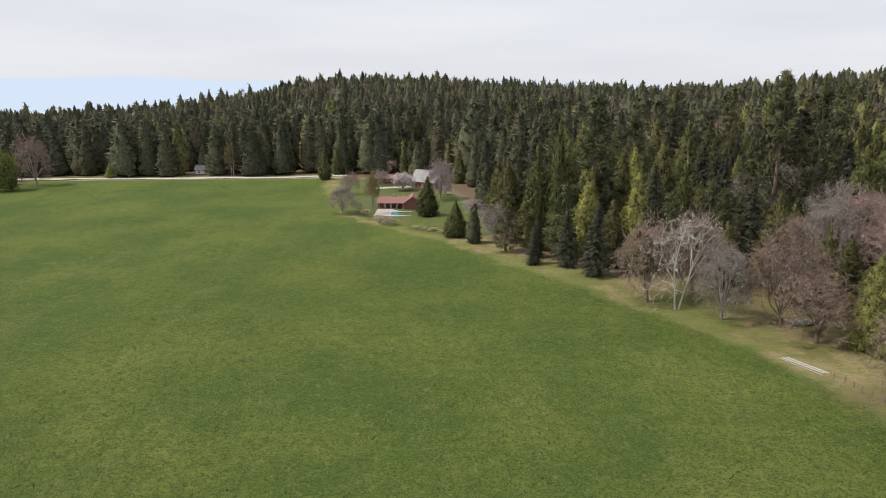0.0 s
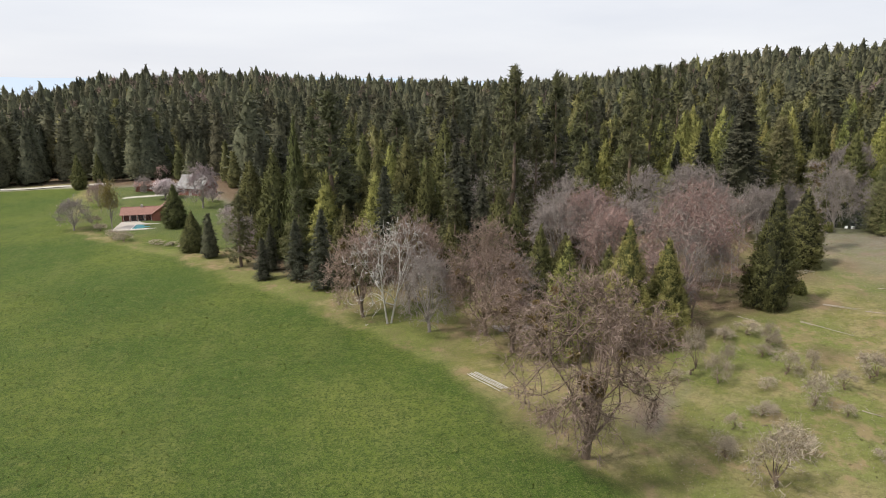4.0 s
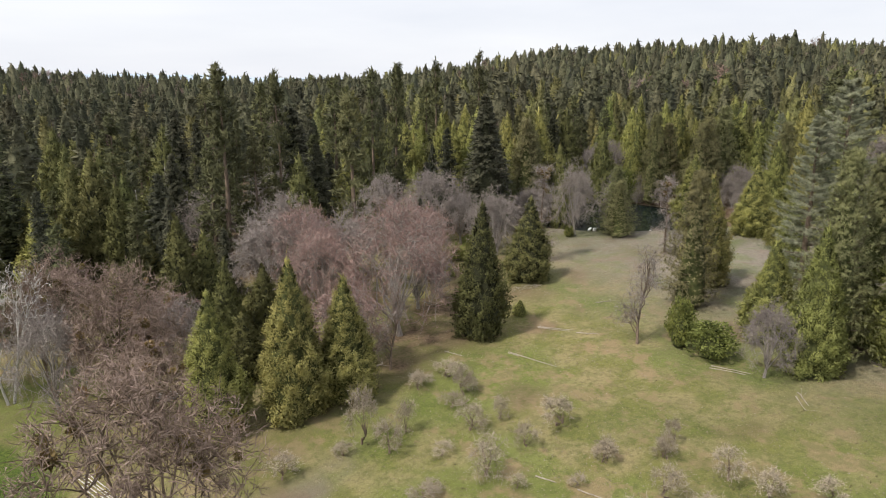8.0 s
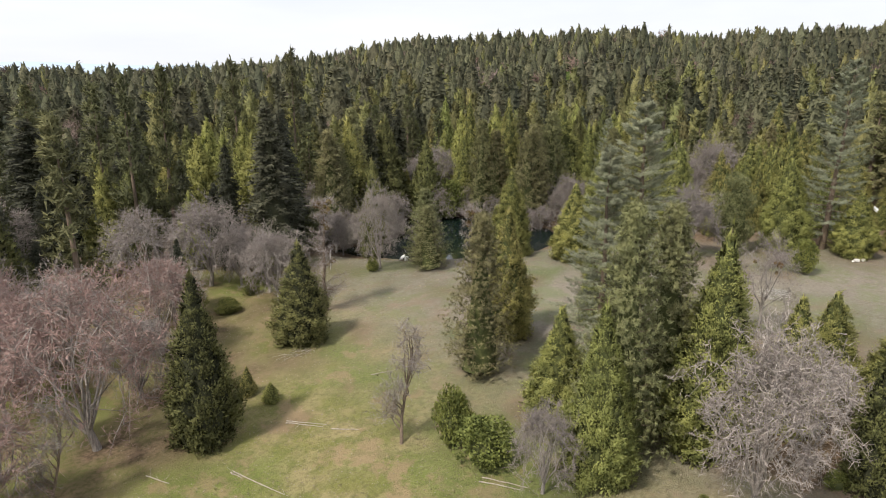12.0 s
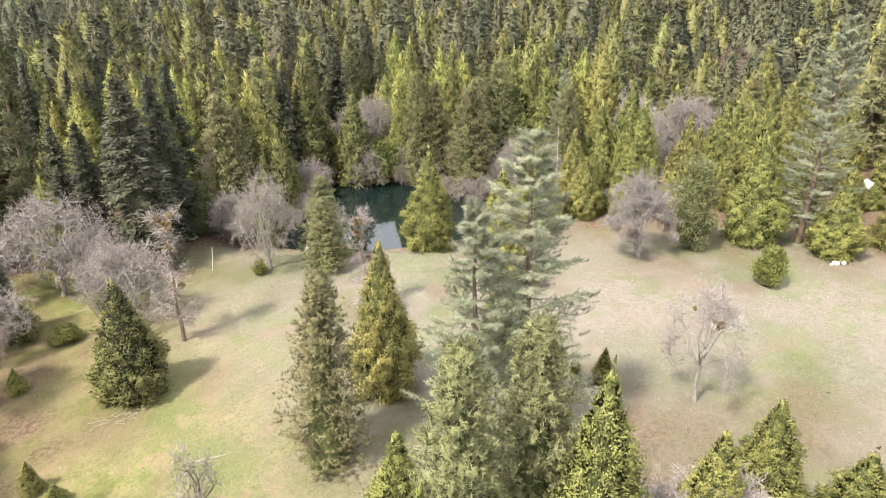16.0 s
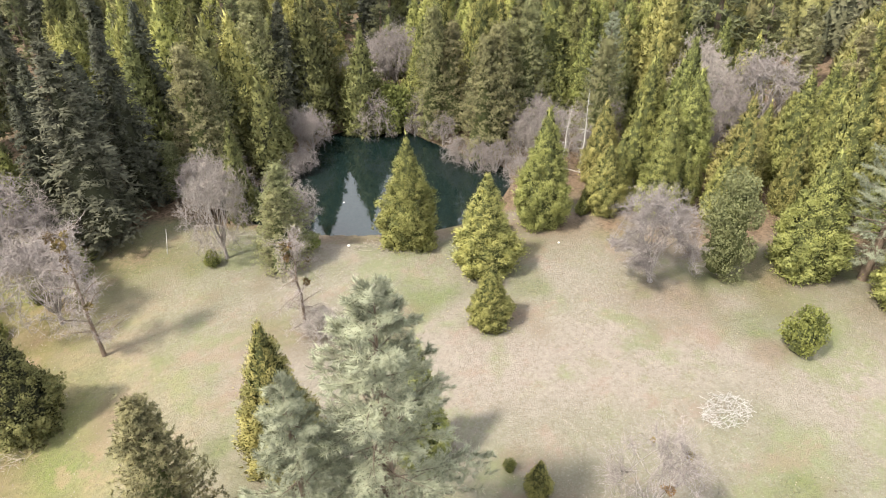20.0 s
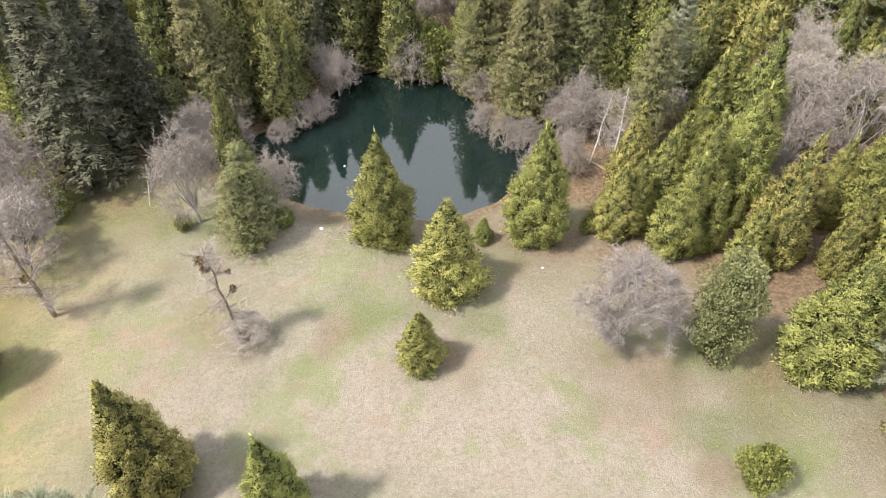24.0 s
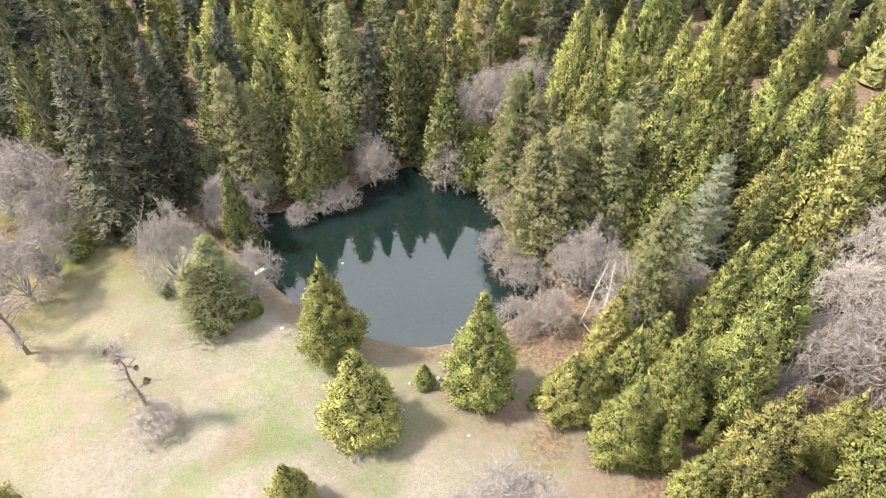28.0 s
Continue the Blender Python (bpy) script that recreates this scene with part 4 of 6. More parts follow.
m, nt, b = mat_base("grass_ground")
zone = nt.nodes.new("ShaderNodeAttribute")
zone.attribute_name = "zone"
sep = nt.nodes.new("ShaderNodeSeparateColor")
nt.links.new(zone.outputs["Color"], sep.inputs[0])
big, mid_n, fine_n, blade = tex_noise(nt, 0.035, 4), tex_noise(nt, 0.22, 6, 0.6), tex_noise(nt, 1.6, 6, 0.7), tex_noise(nt, 7.0, 4, 0.7)
streak = tex_noise(nt, 0.12, 5, 0.6, stretch=(1.0, 0.25, 1.0))
lush = mixrgb(nt, ramp(nt, big, 0.35, 0.68), (0.060, 0.107, 0.016), (0.146, 0.176, 0.033))
lush = mixrgb(nt, math_node(nt, "MULTIPLY", ramp(nt, streak, 0.50, 0.72), 0.35), lush, (0.22, 0.215, 0.075))
lush = mixrgb(nt, math_node(nt, "MULTIPLY", ramp(nt, mid_n, 0.52, 0.72), 0.45), lush, (0.17, 0.175, 0.055))
lush = mixrgb(nt, math_node(nt, "MULTIPLY", ramp(nt, fine_n, 0.38, 0.70), 0.5), lush, (0.040, 0.070, 0.014))
mottle = tex_noise(nt, 0.55, 5, 0.7)
lush = mixrgb(nt, math_node(nt, "MULTIPLY", ramp(nt, mottle, 0.46, 0.58), 0.42), lush, (0.036, 0.072, 0.011))
lush = mixrgb(nt, math_node(nt, "MULTIPLY", ramp(nt, tex_noise(nt, 0.9, 5, 0.75, stretch=(1.0, 0.7, 1.0)), 0.55, 0.66), 0.5), lush, (0.20, 0.205, 0.065))
clump = tex_noise(nt, 2.6, 6, 0.75)
lush = mixrgb(nt, math_node(nt, "MULTIPLY", ramp(nt, clump, 0.47, 0.58), 0.8), lush, (0.030, 0.056, 0.012))
lush = mixrgb(nt, math_node(nt, "MULTIPLY", ramp(nt, blade, 0.5, 0.62), 0.65), lush, (0.19, 0.205, 0.068))
dry = mixrgb(nt, ramp(nt, big, 0.34, 0.66), (0.246, 0.211, 0.176), (0.182, 0.174, 0.12))
dry = mixrgb(nt, math_node(nt, "MULTIPLY", ramp(nt, mid_n, 0.5, 0.75), 0.5), dry, (0.18, 0.195, 0.09))
dry = mixrgb(nt, math_node(nt, "MULTIPLY", ramp(nt, fine_n, 0.44, 0.66), 0.5), dry, (0.14, 0.115, 0.082))
dry = mixrgb(nt, math_node(nt, "MULTIPLY", ramp(nt, blade, 0.52, 0.70), 0.4), dry, (0.335, 0.30, 0.26))
litter = mixrgb(nt, ramp(nt, fine_n, 0.35, 0.65), (0.10, 0.07, 0.045), (0.22, 0.155, 0.105))
litter = mixrgb(nt, math_node(nt, "MULTIPLY", ramp(nt, mid_n, 0.5, 0.75), 0.5), litter, (0.13, 0.115, 0.06))
gravel = mixrgb(nt, fine_n, (0.42, 0.39, 0.34), (0.62, 0.59, 0.53))
olive_c = mixrgb(nt, ramp(nt, mid_n, 0.38, 0.64), (0.20, 0.195, 0.062), (0.33, 0.27, 0.14))
olive_c = mixrgb(nt, math_node(nt, "MULTIPLY", ramp(nt, big, 0.46, 0.58), 0.75), olive_c, (0.165, 0.205, 0.050))
olive_c = mixrgb(nt, math_node(nt, "MULTIPLY", ramp(nt, fine_n, 0.46, 0.64), 0.55), olive_c, (0.115, 0.105, 0.045))
olive_c = mixrgb(nt, math_node(nt, "MULTIPLY", ramp(nt, blade, 0.54, 0.68), 0.55), olive_c, (0.44, 0.38, 0.24))
clump2 = tex_noise(nt, 3.1, 5, 0.75)
dry = mixrgb(nt, math_node(nt, "MULTIPLY", ramp(nt, clump2, 0.48, 0.66), 0.3), dry, (0.36, 0.33, 0.29))
spot = tex_noise(nt, 0.085, 6, 0.65)
dry = mixrgb(nt, math_node(nt, "MULTIPLY", ramp(nt, spot, 0.50, 0.62), 0.65), dry, (0.172, 0.192, 0.092))
spot2 = tex_noise(nt, 0.11, 6, 0.7, stretch=(1.0, 1.3, 3.0))
dry = mixrgb(nt, math_node(nt, "MULTIPLY", ramp(nt, spot2, 0.53, 0.66), 0.6), dry, (0.24, 0.172, 0.136))
spot3 = tex_noise(nt, 0.14, 6, 0.7, stretch=(1.2, 1.0, 3.0))
olive_c = mixrgb(nt, math_node(nt, "MULTIPLY", ramp(nt, spot3, 0.52, 0.60), 0.75), olive_c, (0.33, 0.235, 0.145))
dry = mixrgb(nt, math_node(nt, "MULTIPLY", ramp(nt, mottle, 0.48, 0.66), 0.22), dry, (0.35, 0.315, 0.265))
olive_c = mixrgb(nt, math_node(nt, "MULTIPLY", ramp(nt, mottle, 0.48, 0.6), 0.4), olive_c, (0.13, 0.145, 0.045))
dry = mixrgb(nt, zone.outputs["Alpha"], dry, olive_c)
c = mixrgb(nt, sep.outputs[0], dry, lush)
c = mixrgb(nt, sep.outputs[1], c, litter)
c = mixrgb(nt, sep.outputs[2], c, gravel)
nt.links.new(c, b.inputs["Base Color"])
b.inputs["Roughness"].default_value = 0.95
b.inputs["Specular IOR Level"].default_value = 0.15
bump(nt, b, math_node(nt, "ADD", fine_n, blade), 0.9, 0.22)

me = raw_mesh("ground", np.stack([GX, GY, GZ], -1).reshape(-1, 3), quads, [m], smooth_shade=True)


def ragged(x, y, seed):
    return 2.2 * lumps(x, y, 5.0, seed) + 1.1 * lumps(x, y, 1.7, seed + 2)


meadow_d = inside(MEADOW, GX, GY) + ragged(GX, GY, 0.4)
glade_d = inside(GLADE, GX, GY) + 1.6 * ragged(GX, GY, 2.3)
yard_d = inside(YARD, GX, GY) + ragged(GX, GY, 7.7)
pond_d = inside(POND, GX, GY)
green = np.maximum(smooth((meadow_d + 1.5) / 4), 0.85 * smooth((yard_d + 1) / 4))
patch = lumps(GX, GY, 11.0, 3.1) + 0.5 * lumps(GX, GY, 4.0, 9.0)
green = np.maximum(green, 0.45 * smooth((patch - 0.25) / 0.6))
first = smooth((165 - GX) / 45) * smooth((glade_d + 3) / 6)
olive = np.maximum(first, smooth((inside(OAKWOOD, GX, GY) + 14) / 8))
green = np.maximum(green, 0.3 * olive * (0.6 + 0.8 * patch))
open_land = np.maximum.reduce([meadow_d, glade_d, yard_d])
brown = smooth(-(open_land - 1.0) / 7) * (1 - 0.75 * smooth((inside(OAKWOOD, GX, GY) + 12) / 8))
verge = smooth((meadow_d + 15) / 6)
brown = brown * (1 - 0.85 * verge)
olive = np.maximum(olive, verge)
brown = np.maximum(brown, 0.6 * smooth((pond_d + 5.0) / 4.0) * (GY < 150))
edge = np.abs(meadow_d) < 9
brown = np.maximum(brown, edge * (meadow_d < 0) * 0.25 * smooth((lumps(GX, GY, 3.3, 1.1) + 0.2) / 0.8))
brown = np.maximum(brown, (glade_d > 0) * 0.55 * smooth((lumps(GX, GY, 6.0, 6.1) - 0.45) / 0.5))
# bare reddish earth
for ex, ey, er, eb in ((176, 73, 9, 0.7), (190, 66, 8, 0.6), (214, 127, 7, 0.85), (221, 121, 6, 0.8), (206, 131, 5, 0.7), (228, 113, 6, 0.7), (193.8, 109.8, 2.6, 0.8), (216, 101, 7, 0.5), (232, 96, 7, 0.55), (150, 153, 9, 0.5), (132, 140, 8, 0.6), (164, 124, 6, 0.4), (240, 82, 8, 0.5), (104, 112, 8, 0.95), (121, 137, 8, 0.9), (123, 158, 7, 0.9), (122, 119, 5, 0.6), (112, 118, 8, 0.95), (97, 105, 6, 0.8), (119, 127, 7, 0.9), (108, 107, 5, 0.7), (128, 118, 5, 0.6), (60, 83, 5, 0.5)):
    brown = np.maximum(brown, eb * np.exp(-((GX - ex) ** 2 + (GY - ey) ** 2) / er ** 2 + 0.5 * lumps(GX, GY, 2.2, ex)))
brown = np.clip(brown, 0, 1)
south = smooth((0.29 * GX - 15 - GY) / 14)
olive, brown = np.maximum(olive, south), brown * (1 - 0.85 * south)
far_land = smooth((np.hypot(GX - 70, GY - 40) - 420) / 200)
green, brown = np.maximum(green, far_land), brown * (1 - far_land)
road = smooth((2.6 - np.abs(GY - 333 - 0.03 * (GX + 100) - 6 * np.sin(GX / 60))) / 1.2) * (GX > -260) * (GX < -48)
drive = smooth((2.2 - np.abs(GY - 290 - 0.25 * (GX + 30))) / 1.2) * (GX > -34) * (GX < 0)
zone_col = np.stack([green, brown * (1 - road), np.maximum(road, drive), olive], -1).reshape(-1, 4)
at = me.color_attributes.new("zone", "FLOAT_COLOR", "POINT")
at.data.foreach_set("color", zone_col.astype(np.float32).ravel())
tagged(new("ground", me), "green meadow and dry grassy glade with bare brown patches", "ground", kind="structure")

# ---- pond water ----
m, nt, b = mat_base("pond_water")
nt.nodes.remove(b)
tint = nt.nodes.new("ShaderNodeBsdfTransparent")
tint.inputs["Color"].default_value = (0.16, 0.24, 0.21, 1)
gloss = nt.nodes.new("ShaderNodeBsdfGlossy")
gloss.inputs["Roughness"].default_value = 0.03
fres = nt.nodes.new("ShaderNodeFresnel")
fres.inputs["IOR"].default_value = 1.95
mx = nt.nodes.new("ShaderNodeMixShader")
rip = tex_noise(nt, 0.9, 3)
bp = nt.nodes.new("ShaderNodeBump")
bp.inputs["Strength"].default_value, bp.inputs["Distance"].default_value = 0.12, 0.02
nt.links.new(rip, bp.inputs["Height"])
nt.links.new(bp.outputs[0], gloss.inputs["Normal"])
nt.links.new(fres.outputs[0], mx.inputs[0])
murk = nt.nodes.new("ShaderNodeBsdfDiffuse")
murk.inputs["Color"].default_value = (0.014, 0.030, 0.028, 1)
depth_mix = nt.nodes.new("ShaderNodeMixShader")
depth_mix.inputs[0].default_value = 0.45
nt.links.new(tint.outputs[0], depth_mix.inputs[1])
nt.links.new(murk.outputs[0], depth_mix.inputs[2])
nt.links.new(depth_mix.outputs[0], mx.inputs[1])
nt.links.new(gloss.outputs[0], mx.inputs[2])
nt.links.new(mx.outputs[0], nt.nodes["Material Output"].inputs[0])
bm = bmesh.new()
cx, cy = 193.0, 162.0
bm.faces.new([bm.verts.new((cx + (px - cx) * 1.1, cy + (py - cy) * 1.1, WATER)) for px, py in POND])
bmesh.ops.triangulate(bm, faces=bm.faces[:])
me = bpy.data.meshes.new("water")
bm.to_mesh(me)
bm.free()
me.materials.append(m)
tagged(new("water", me), "still dark green pond mirroring trees and sky", "pond", kind="structure")

# ---- gravel road along the far edge of the meadow ----
rv, rf = [], []
for i in range(60):
    x = -240 + i * 3.25
    y = 333 + 0.03 * (x + 100) + 6 * math.sin(x / 60)
    for o in (-2.4, -0.8, 0.8, 2.4):
        rv.append((x, y + o, gz(x, y + o) + 0.35 + 0.05 * (abs(o) < 1)))
    if i:
        k = i * 4
        rf += [(k - 4 + q, k + q, k + q + 1, k - 3 + q) for q in range(3)]
MAT["gravel"] = plain("pale_gravel", (0.48, 0.45, 0.40), (0.62, 0.59, 0.53), 0.95, 0.6)
tagged(new("road", raw_mesh("road", rv, rf, [MAT["gravel"]], smooth_shade=True)), "pale gravel road along the meadow's far edge", "road", kind="structure")

# ---- far mountains: the haze is painted as a pale blue glow ----
bm = bmesh.new()
prev = None
for i in range(90):
    a = radians(-60 + i * 140 / 89)
    top = 38 + 4450 * (0.0085 + 0.0035 * math.sin(i * 0.31 + 1.0) + 0.0015 * math.sin(i * 0.9)) * (1.0 if a < 0.1 else 0.7)
    cur = [bm.verts.new((4450 * math.sin(a), 4450 * math.cos(a), z)) for z in (-120, top)]
    if prev:
        bm.faces.new((prev[0], cur[0], cur[1], prev[1]))
    prev = cur
me = bpy.data.meshes.new("backdrop")
bm.to_mesh(me)
bm.free()
m, nt, b = mat_base("painted_haze")
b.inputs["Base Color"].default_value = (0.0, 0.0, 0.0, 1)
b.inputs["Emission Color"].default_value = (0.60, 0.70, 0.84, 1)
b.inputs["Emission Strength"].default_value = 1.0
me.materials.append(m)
tagged(new("backdrop", me), "pale blue mountains with the far haze painted into their glow", "mountains", kind="structure")



# ---- grass tufts and fallen leaves ----
def tuft_field(name, poly, n, mat, length, width, seed, label, keep=None, flat=False):
    g = np.random.default_rng(seed)
    xs, ys = [p[0] for p in poly], [p[1] for p in poly]
    x, y = g.uniform(min(xs), max(xs), n), g.uniform(min(ys), max(ys), n)
    ok = inside(poly, x, y) > 0
    ok &= lumps(x, y, 3.0, seed) + lumps(x, y, 9.0, seed + 3) > g.uniform(-1.4, 0.9, n)
    x, y = x[ok], y[ok]
    base = np.stack([x, y, ground_z(x, y) + (0.04 if flat else -0.02)], 1)
    bb = Build()
    k = len(x)
    if flat:
        way = np.stack([g.normal(size=k), g.normal(size=k), 0.25 * g.random(k)], 1)
        bb.sprays(base, way, length * g.uniform(0.6, 1.4, k), width, g, face=np.tile([[0, 0, 1.0]], (k, 1)))
    else:
        for _ in range(3):
            way = np.stack([g.normal(size=k) * 0.6, g.normal(size=k) * 0.6, np.ones(k)], 1)
            bb.thorns(base + g.normal(size=base.shape) * [0.12, 0.12, 0], way, length * g.uniform(0.5, 1.4, k), width, g)
    me = bb.mesh(name, mat, smooth_shade=True)
    lie = g.normal(size=(len(me.vertices), 3)) * 0.25 + [0, 0, 1.0]
    set_normals(me, lie / np.linalg.norm(lie, axis=1, keepdims=True))
    tagged(new(name, me), label, "grass", kind="stuff")


NEAR_MEADOW = [(-70, 25), (62, 25), (62, 67), (57, 80), (53, 97), (39, 127), (17, 159), (-60, 170)]
MAT["tuft"] = foliage("meadow_tufts", (0.085, 0.125, 0.03), (0.17, 0.20, 0.06), (0.14, 0.16, 0.045), 0.4, spread=0.1)
MAT["straw"] = foliage("dry_tufts", (0.26, 0.225, 0.13), (0.46, 0.40, 0.27), (0.34, 0.30, 0.18), 0.3)
MAT["fallen"] = foliage("fallen_leaves", (0.28, 0.225, 0.16), (0.50, 0.445, 0.365), (0.40, 0.33, 0.25), 0.1)
tuft_field("meadow_grass", NEAR_MEADOW, 26000, MAT["tuft"], 0.24, 0.05, 11, "lush green tufts of meadow grass")
tuft_field("dry_grass", GLADE, 42000, MAT["straw"], 0.15, 0.06, 12, "dry straw-coloured tufts of grass")
tuft_field("fallen_leaves", GLADE, 46000, MAT["fallen"], 0.17, 0.07, 13, "pale fallen leaves scattered over the glade", flat=True)


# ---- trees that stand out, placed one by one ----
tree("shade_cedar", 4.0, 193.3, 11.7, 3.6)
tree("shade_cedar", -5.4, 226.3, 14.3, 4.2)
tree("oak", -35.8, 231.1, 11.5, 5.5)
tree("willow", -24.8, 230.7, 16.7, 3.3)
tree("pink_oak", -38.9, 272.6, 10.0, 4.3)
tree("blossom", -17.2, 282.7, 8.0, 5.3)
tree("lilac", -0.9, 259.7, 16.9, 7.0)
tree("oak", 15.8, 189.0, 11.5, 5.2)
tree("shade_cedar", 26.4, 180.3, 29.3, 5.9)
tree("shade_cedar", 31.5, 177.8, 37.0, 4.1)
tree("mist_oak", 42.0, 128.2, 19.1, 6.6)
tree("dead", 46.2, 122.9, 20.0, 8.2)
tree("mist_oak", 50.6, 126.4, 19.1, 3.6)
tree("mist_oak", 61.1, 111.6, 20.6, 7.4)
tree("oak", 69.4, 120.6, 11.7, 4.9)
tree("fine_cedar", 69.8, 99.0, 19.0, 4.3)
tree("mist_oak", 60.9, 72.0, 23.5, 8.9, tip=(0.14, 0.0))
tree("fine_cedar", 79.2, 98.0, 21.5, 4.7)
tree("fine_cedar", 86.3, 98.4, 17.7, 4.4)
tree("sapling", 94.3, 102.6, 13.2, 3.9)
tree("dark_cedar", 111.3, 105.9, 22.6, 4.6)
tree("dark_cedar", 133.3, 123.6, 17.4, 4.9)
tree("cedar", 121.2, 108.6, 3.0, 0.9)
tree("sapling", 128.2, 88.6, 15.0, 4.6)
tree("bush", 133.3, 79.8, 4.9, 3.9)
tree("bush", 132.4, 84.6, 6.8, 2.4)
tree("oak", 133.8, 71.6, 11.4, 3.7)
tree("fine_cedar", 139.5, 69.3, 20.6, 4.0)
tree("near_pine", 143.1, 69.5, 28.8, 5.2)
tree("oak", 145.2, 55.8, 20.9, 7.4)
tree("bush", 142.5, 59.2, 2.0, 0.9)
tree("bush", 156.0, 52.8, 1.7, 1.5)
tree("near_pine", 169.8, 137.8, 13.8, 4.2)
tree("oak", 168.0, 161.5, 12.0, 4.6)
tree("pink_oak", 100.8, 113.5, 23.0, 9.3)
tree("pink_oak", 92.7, 141.0, 20.7, 7.6)
tree("fine_cedar", 190.0, 134.6, 19.8, 5.1)
tree("fine_cedar", 196.6, 121.5, 17.4, 5.3)
tree("fine_cedar", 190.0, 110.0, 11.0, 3.1)
tree("fine_cedar", 212.1, 128.2, 21.9, 4.9)
tree("live_oak", 226.2, 102.3, 18.4, 4.7)
tree("fine_cedar", 237.7, 96.7, 21.4, 5.6)
tree("fine_cedar", 223.6, 125.9, 13.3, 3.9)
tree("fine_cedar", 244.6, 128.4, 22.2, 5.3)
tree("bush", 221.3, 85.0, 6.5, 2.9)
tree("bush", 178.8, 88.7, 2.0, 0.8)
tree("cedar", 179.8, 85.0, 5.6, 1.6)
tree("gnarled", 142.5, 132.2, 20.6, 4.6)
tree("gnarled", 167.6, 121.3, 17.2, 3.5)
tree("near_pine", 171.4, 141.2, 16.5, 4.6)
tree("shade_cedar", 168.6, 158.7, 19.9, 3.2)
tree("alder", 162.6, 145.6, 19.0, 5.6)
tree("bush", 160.1, 144.7, 2.7, 1.5)
tree("far_cedar", 121.3, 134.7, 3.9, 1.4)
tree("cedar", 119.6, 113.0, 4.5, 1.3)
tree("cedar", 121.4, 109.3, 2.9, 1.3)
tree("cedar", 135.4, 87.0, 4.9, 2.3)
tree("fine_cedar", 173.2, 54.0, 14.0, 4.6)
tree("oak", 163.3, 60.8, 12.1, 7.2)
tree("sparse", 185.1, 75.3, 16.5, 6.0)
tree("bush", 123.9, 149.0, 5.1, 3.1)
tree("bush", 129.0, 144.1, 2.6, 2.7)
tree("fine_cedar", 242.7, 84.1, 14.5, 4.9)
tree("oak", 174.6, 146.4, 11.9, 4.7)
tree("bush", 175.2, 141.8, 2.9, 2.2)
tree("cedar", 204.1, 129.3, 5.3, 1.6)
tree("cedar", 219.9, 126.8, 4.2, 1.3)
tree("bush", 135.5, 150.2, 3.3, 2.0)
tree("bush", 140.5, 153.7, 5.5, 3.0)
tree("shrub", 83.8, 86.7, 7.5, 2.3)
tree("shrub", 85.8, 83.3, 4.6, 1.9)
tree("shrub", 89.1, 86.0, 4.6, 1.5)
tree("shrub", 94.9, 94.5, 3.0, 1.5)
tree("shrub", 96.6, 88.2, 2.3, 1.8)
tree("shrub", 95.7, 82.2, 4.0, 2.3)
tree("shrub", 99.2, 89.9, 4.4, 1.8)
tree("shrub", 100.0, 82.4, 3.0, 1.4)
tree("shrub", 92.5, 73.5, 4.7, 2.5)
tree("shrub", 99.1, 75.6, 3.2, 1.6)
tree("shrub", 104.4, 77.0, 4.0, 2.5)
tree("shrub", 104.9, 68.8, 2.8, 1.5)
tree("shrub", 112.5, 67.2, 3.2, 1.2)
tree("shrub", 109.8, 65.8, 2.0, 1.2)
tree("shrub", 112.2, 59.5, 3.8, 2.0)
tree("shrub", 105.0, 60.5, 4.0, 1.9)
tree("shrub", 73.9, 84.7, 3.4, 2.0)
tree("shrub", 86.6, 74.2, 1.6, 1.3)
tree("shrub", 81.2, 85.7, 2.1, 1.4)
tree("shrub", 90.5, 79.5, 1.9, 1.4)
tree("shrub", 94.0, 69.9, 1.9, 1.1)
tree("shrub", 99.2, 67.0, 1.6, 1.0)
tree("shrub", 112.8, 55.4, 3.6, 1.9)
tree("shrub", 117.2, 52.5, 2.7, 1.6)
tree("shrub", 104.0, 68.6, 2.9, 1.3)
tree("shrub", 109.9, 65.3, 3.3, 1.5)
tree("shrub", 98.5, 58.0, 5.0, 2.2)
tree("shrub", 97.8, 60.7, 2.5, 1.7)
tree("shrub", 105.6, 56.4, 3.3, 2.0)
tree("shrub", 79.8, 72.1, 2.4, 1.2)
tree("shrub", 82.4, 65.3, 4.8, 2.6)
tree("shrub", 75.5, 68.0, 2.6, 1.7)
tree("shrub", 90.0, 60.6, 1.9, 1.7)
tree("shrub", 100.4, 95.8, 2.5, 2.5)
tree("shrub", 96.4, 96.7, 1.4, 2.1)
tree("shrub", 100.5, 90.7, 2.0, 1.8)
tree("shrub", 76.7, 60.9, 6.9, 3.3)
tree("shrub", 75.2, 67.0, 2.5, 1.3)
tree("shrub", 85.2, 73.8, 1.9, 1.8)
tree("willow", -108.5, 337.4, 16.7, 3.5)
tree("shade_cedar", -57.2, 318.4, 16.0, 3.3)
tree("shade_cedar", -53.2, 335.3, 14.3, 2.9)
tree("shade_cedar", -26.2, 350.4, 16.5, 3.7)
tree("oak", -70.9, 380.1, 16.4, 6.0)
tree("oak", 216.6, 154.5, 8.9, 3.4)
tree("fine_cedar", 236.9, 126.0, 20.0, 4.5)
tree("fine_cedar", 230.0, 120.2, 18.0, 4.0)
tree("fine_cedar", 226.6, 126.3, 14.0, 3.1)
tree("fine_cedar", 230.4, 134.7, 17.0, 3.8)
tree("cedar", 251.1, 136.2, 25.0, 5.6)
tree("fine_cedar", 255.3, 120.4, 16.0, 3.6)
tree("fine_cedar", 248.5, 119.5, 11.0, 2.5)
tree("fine_cedar", 242.0, 117.0, 10.0, 2.2)
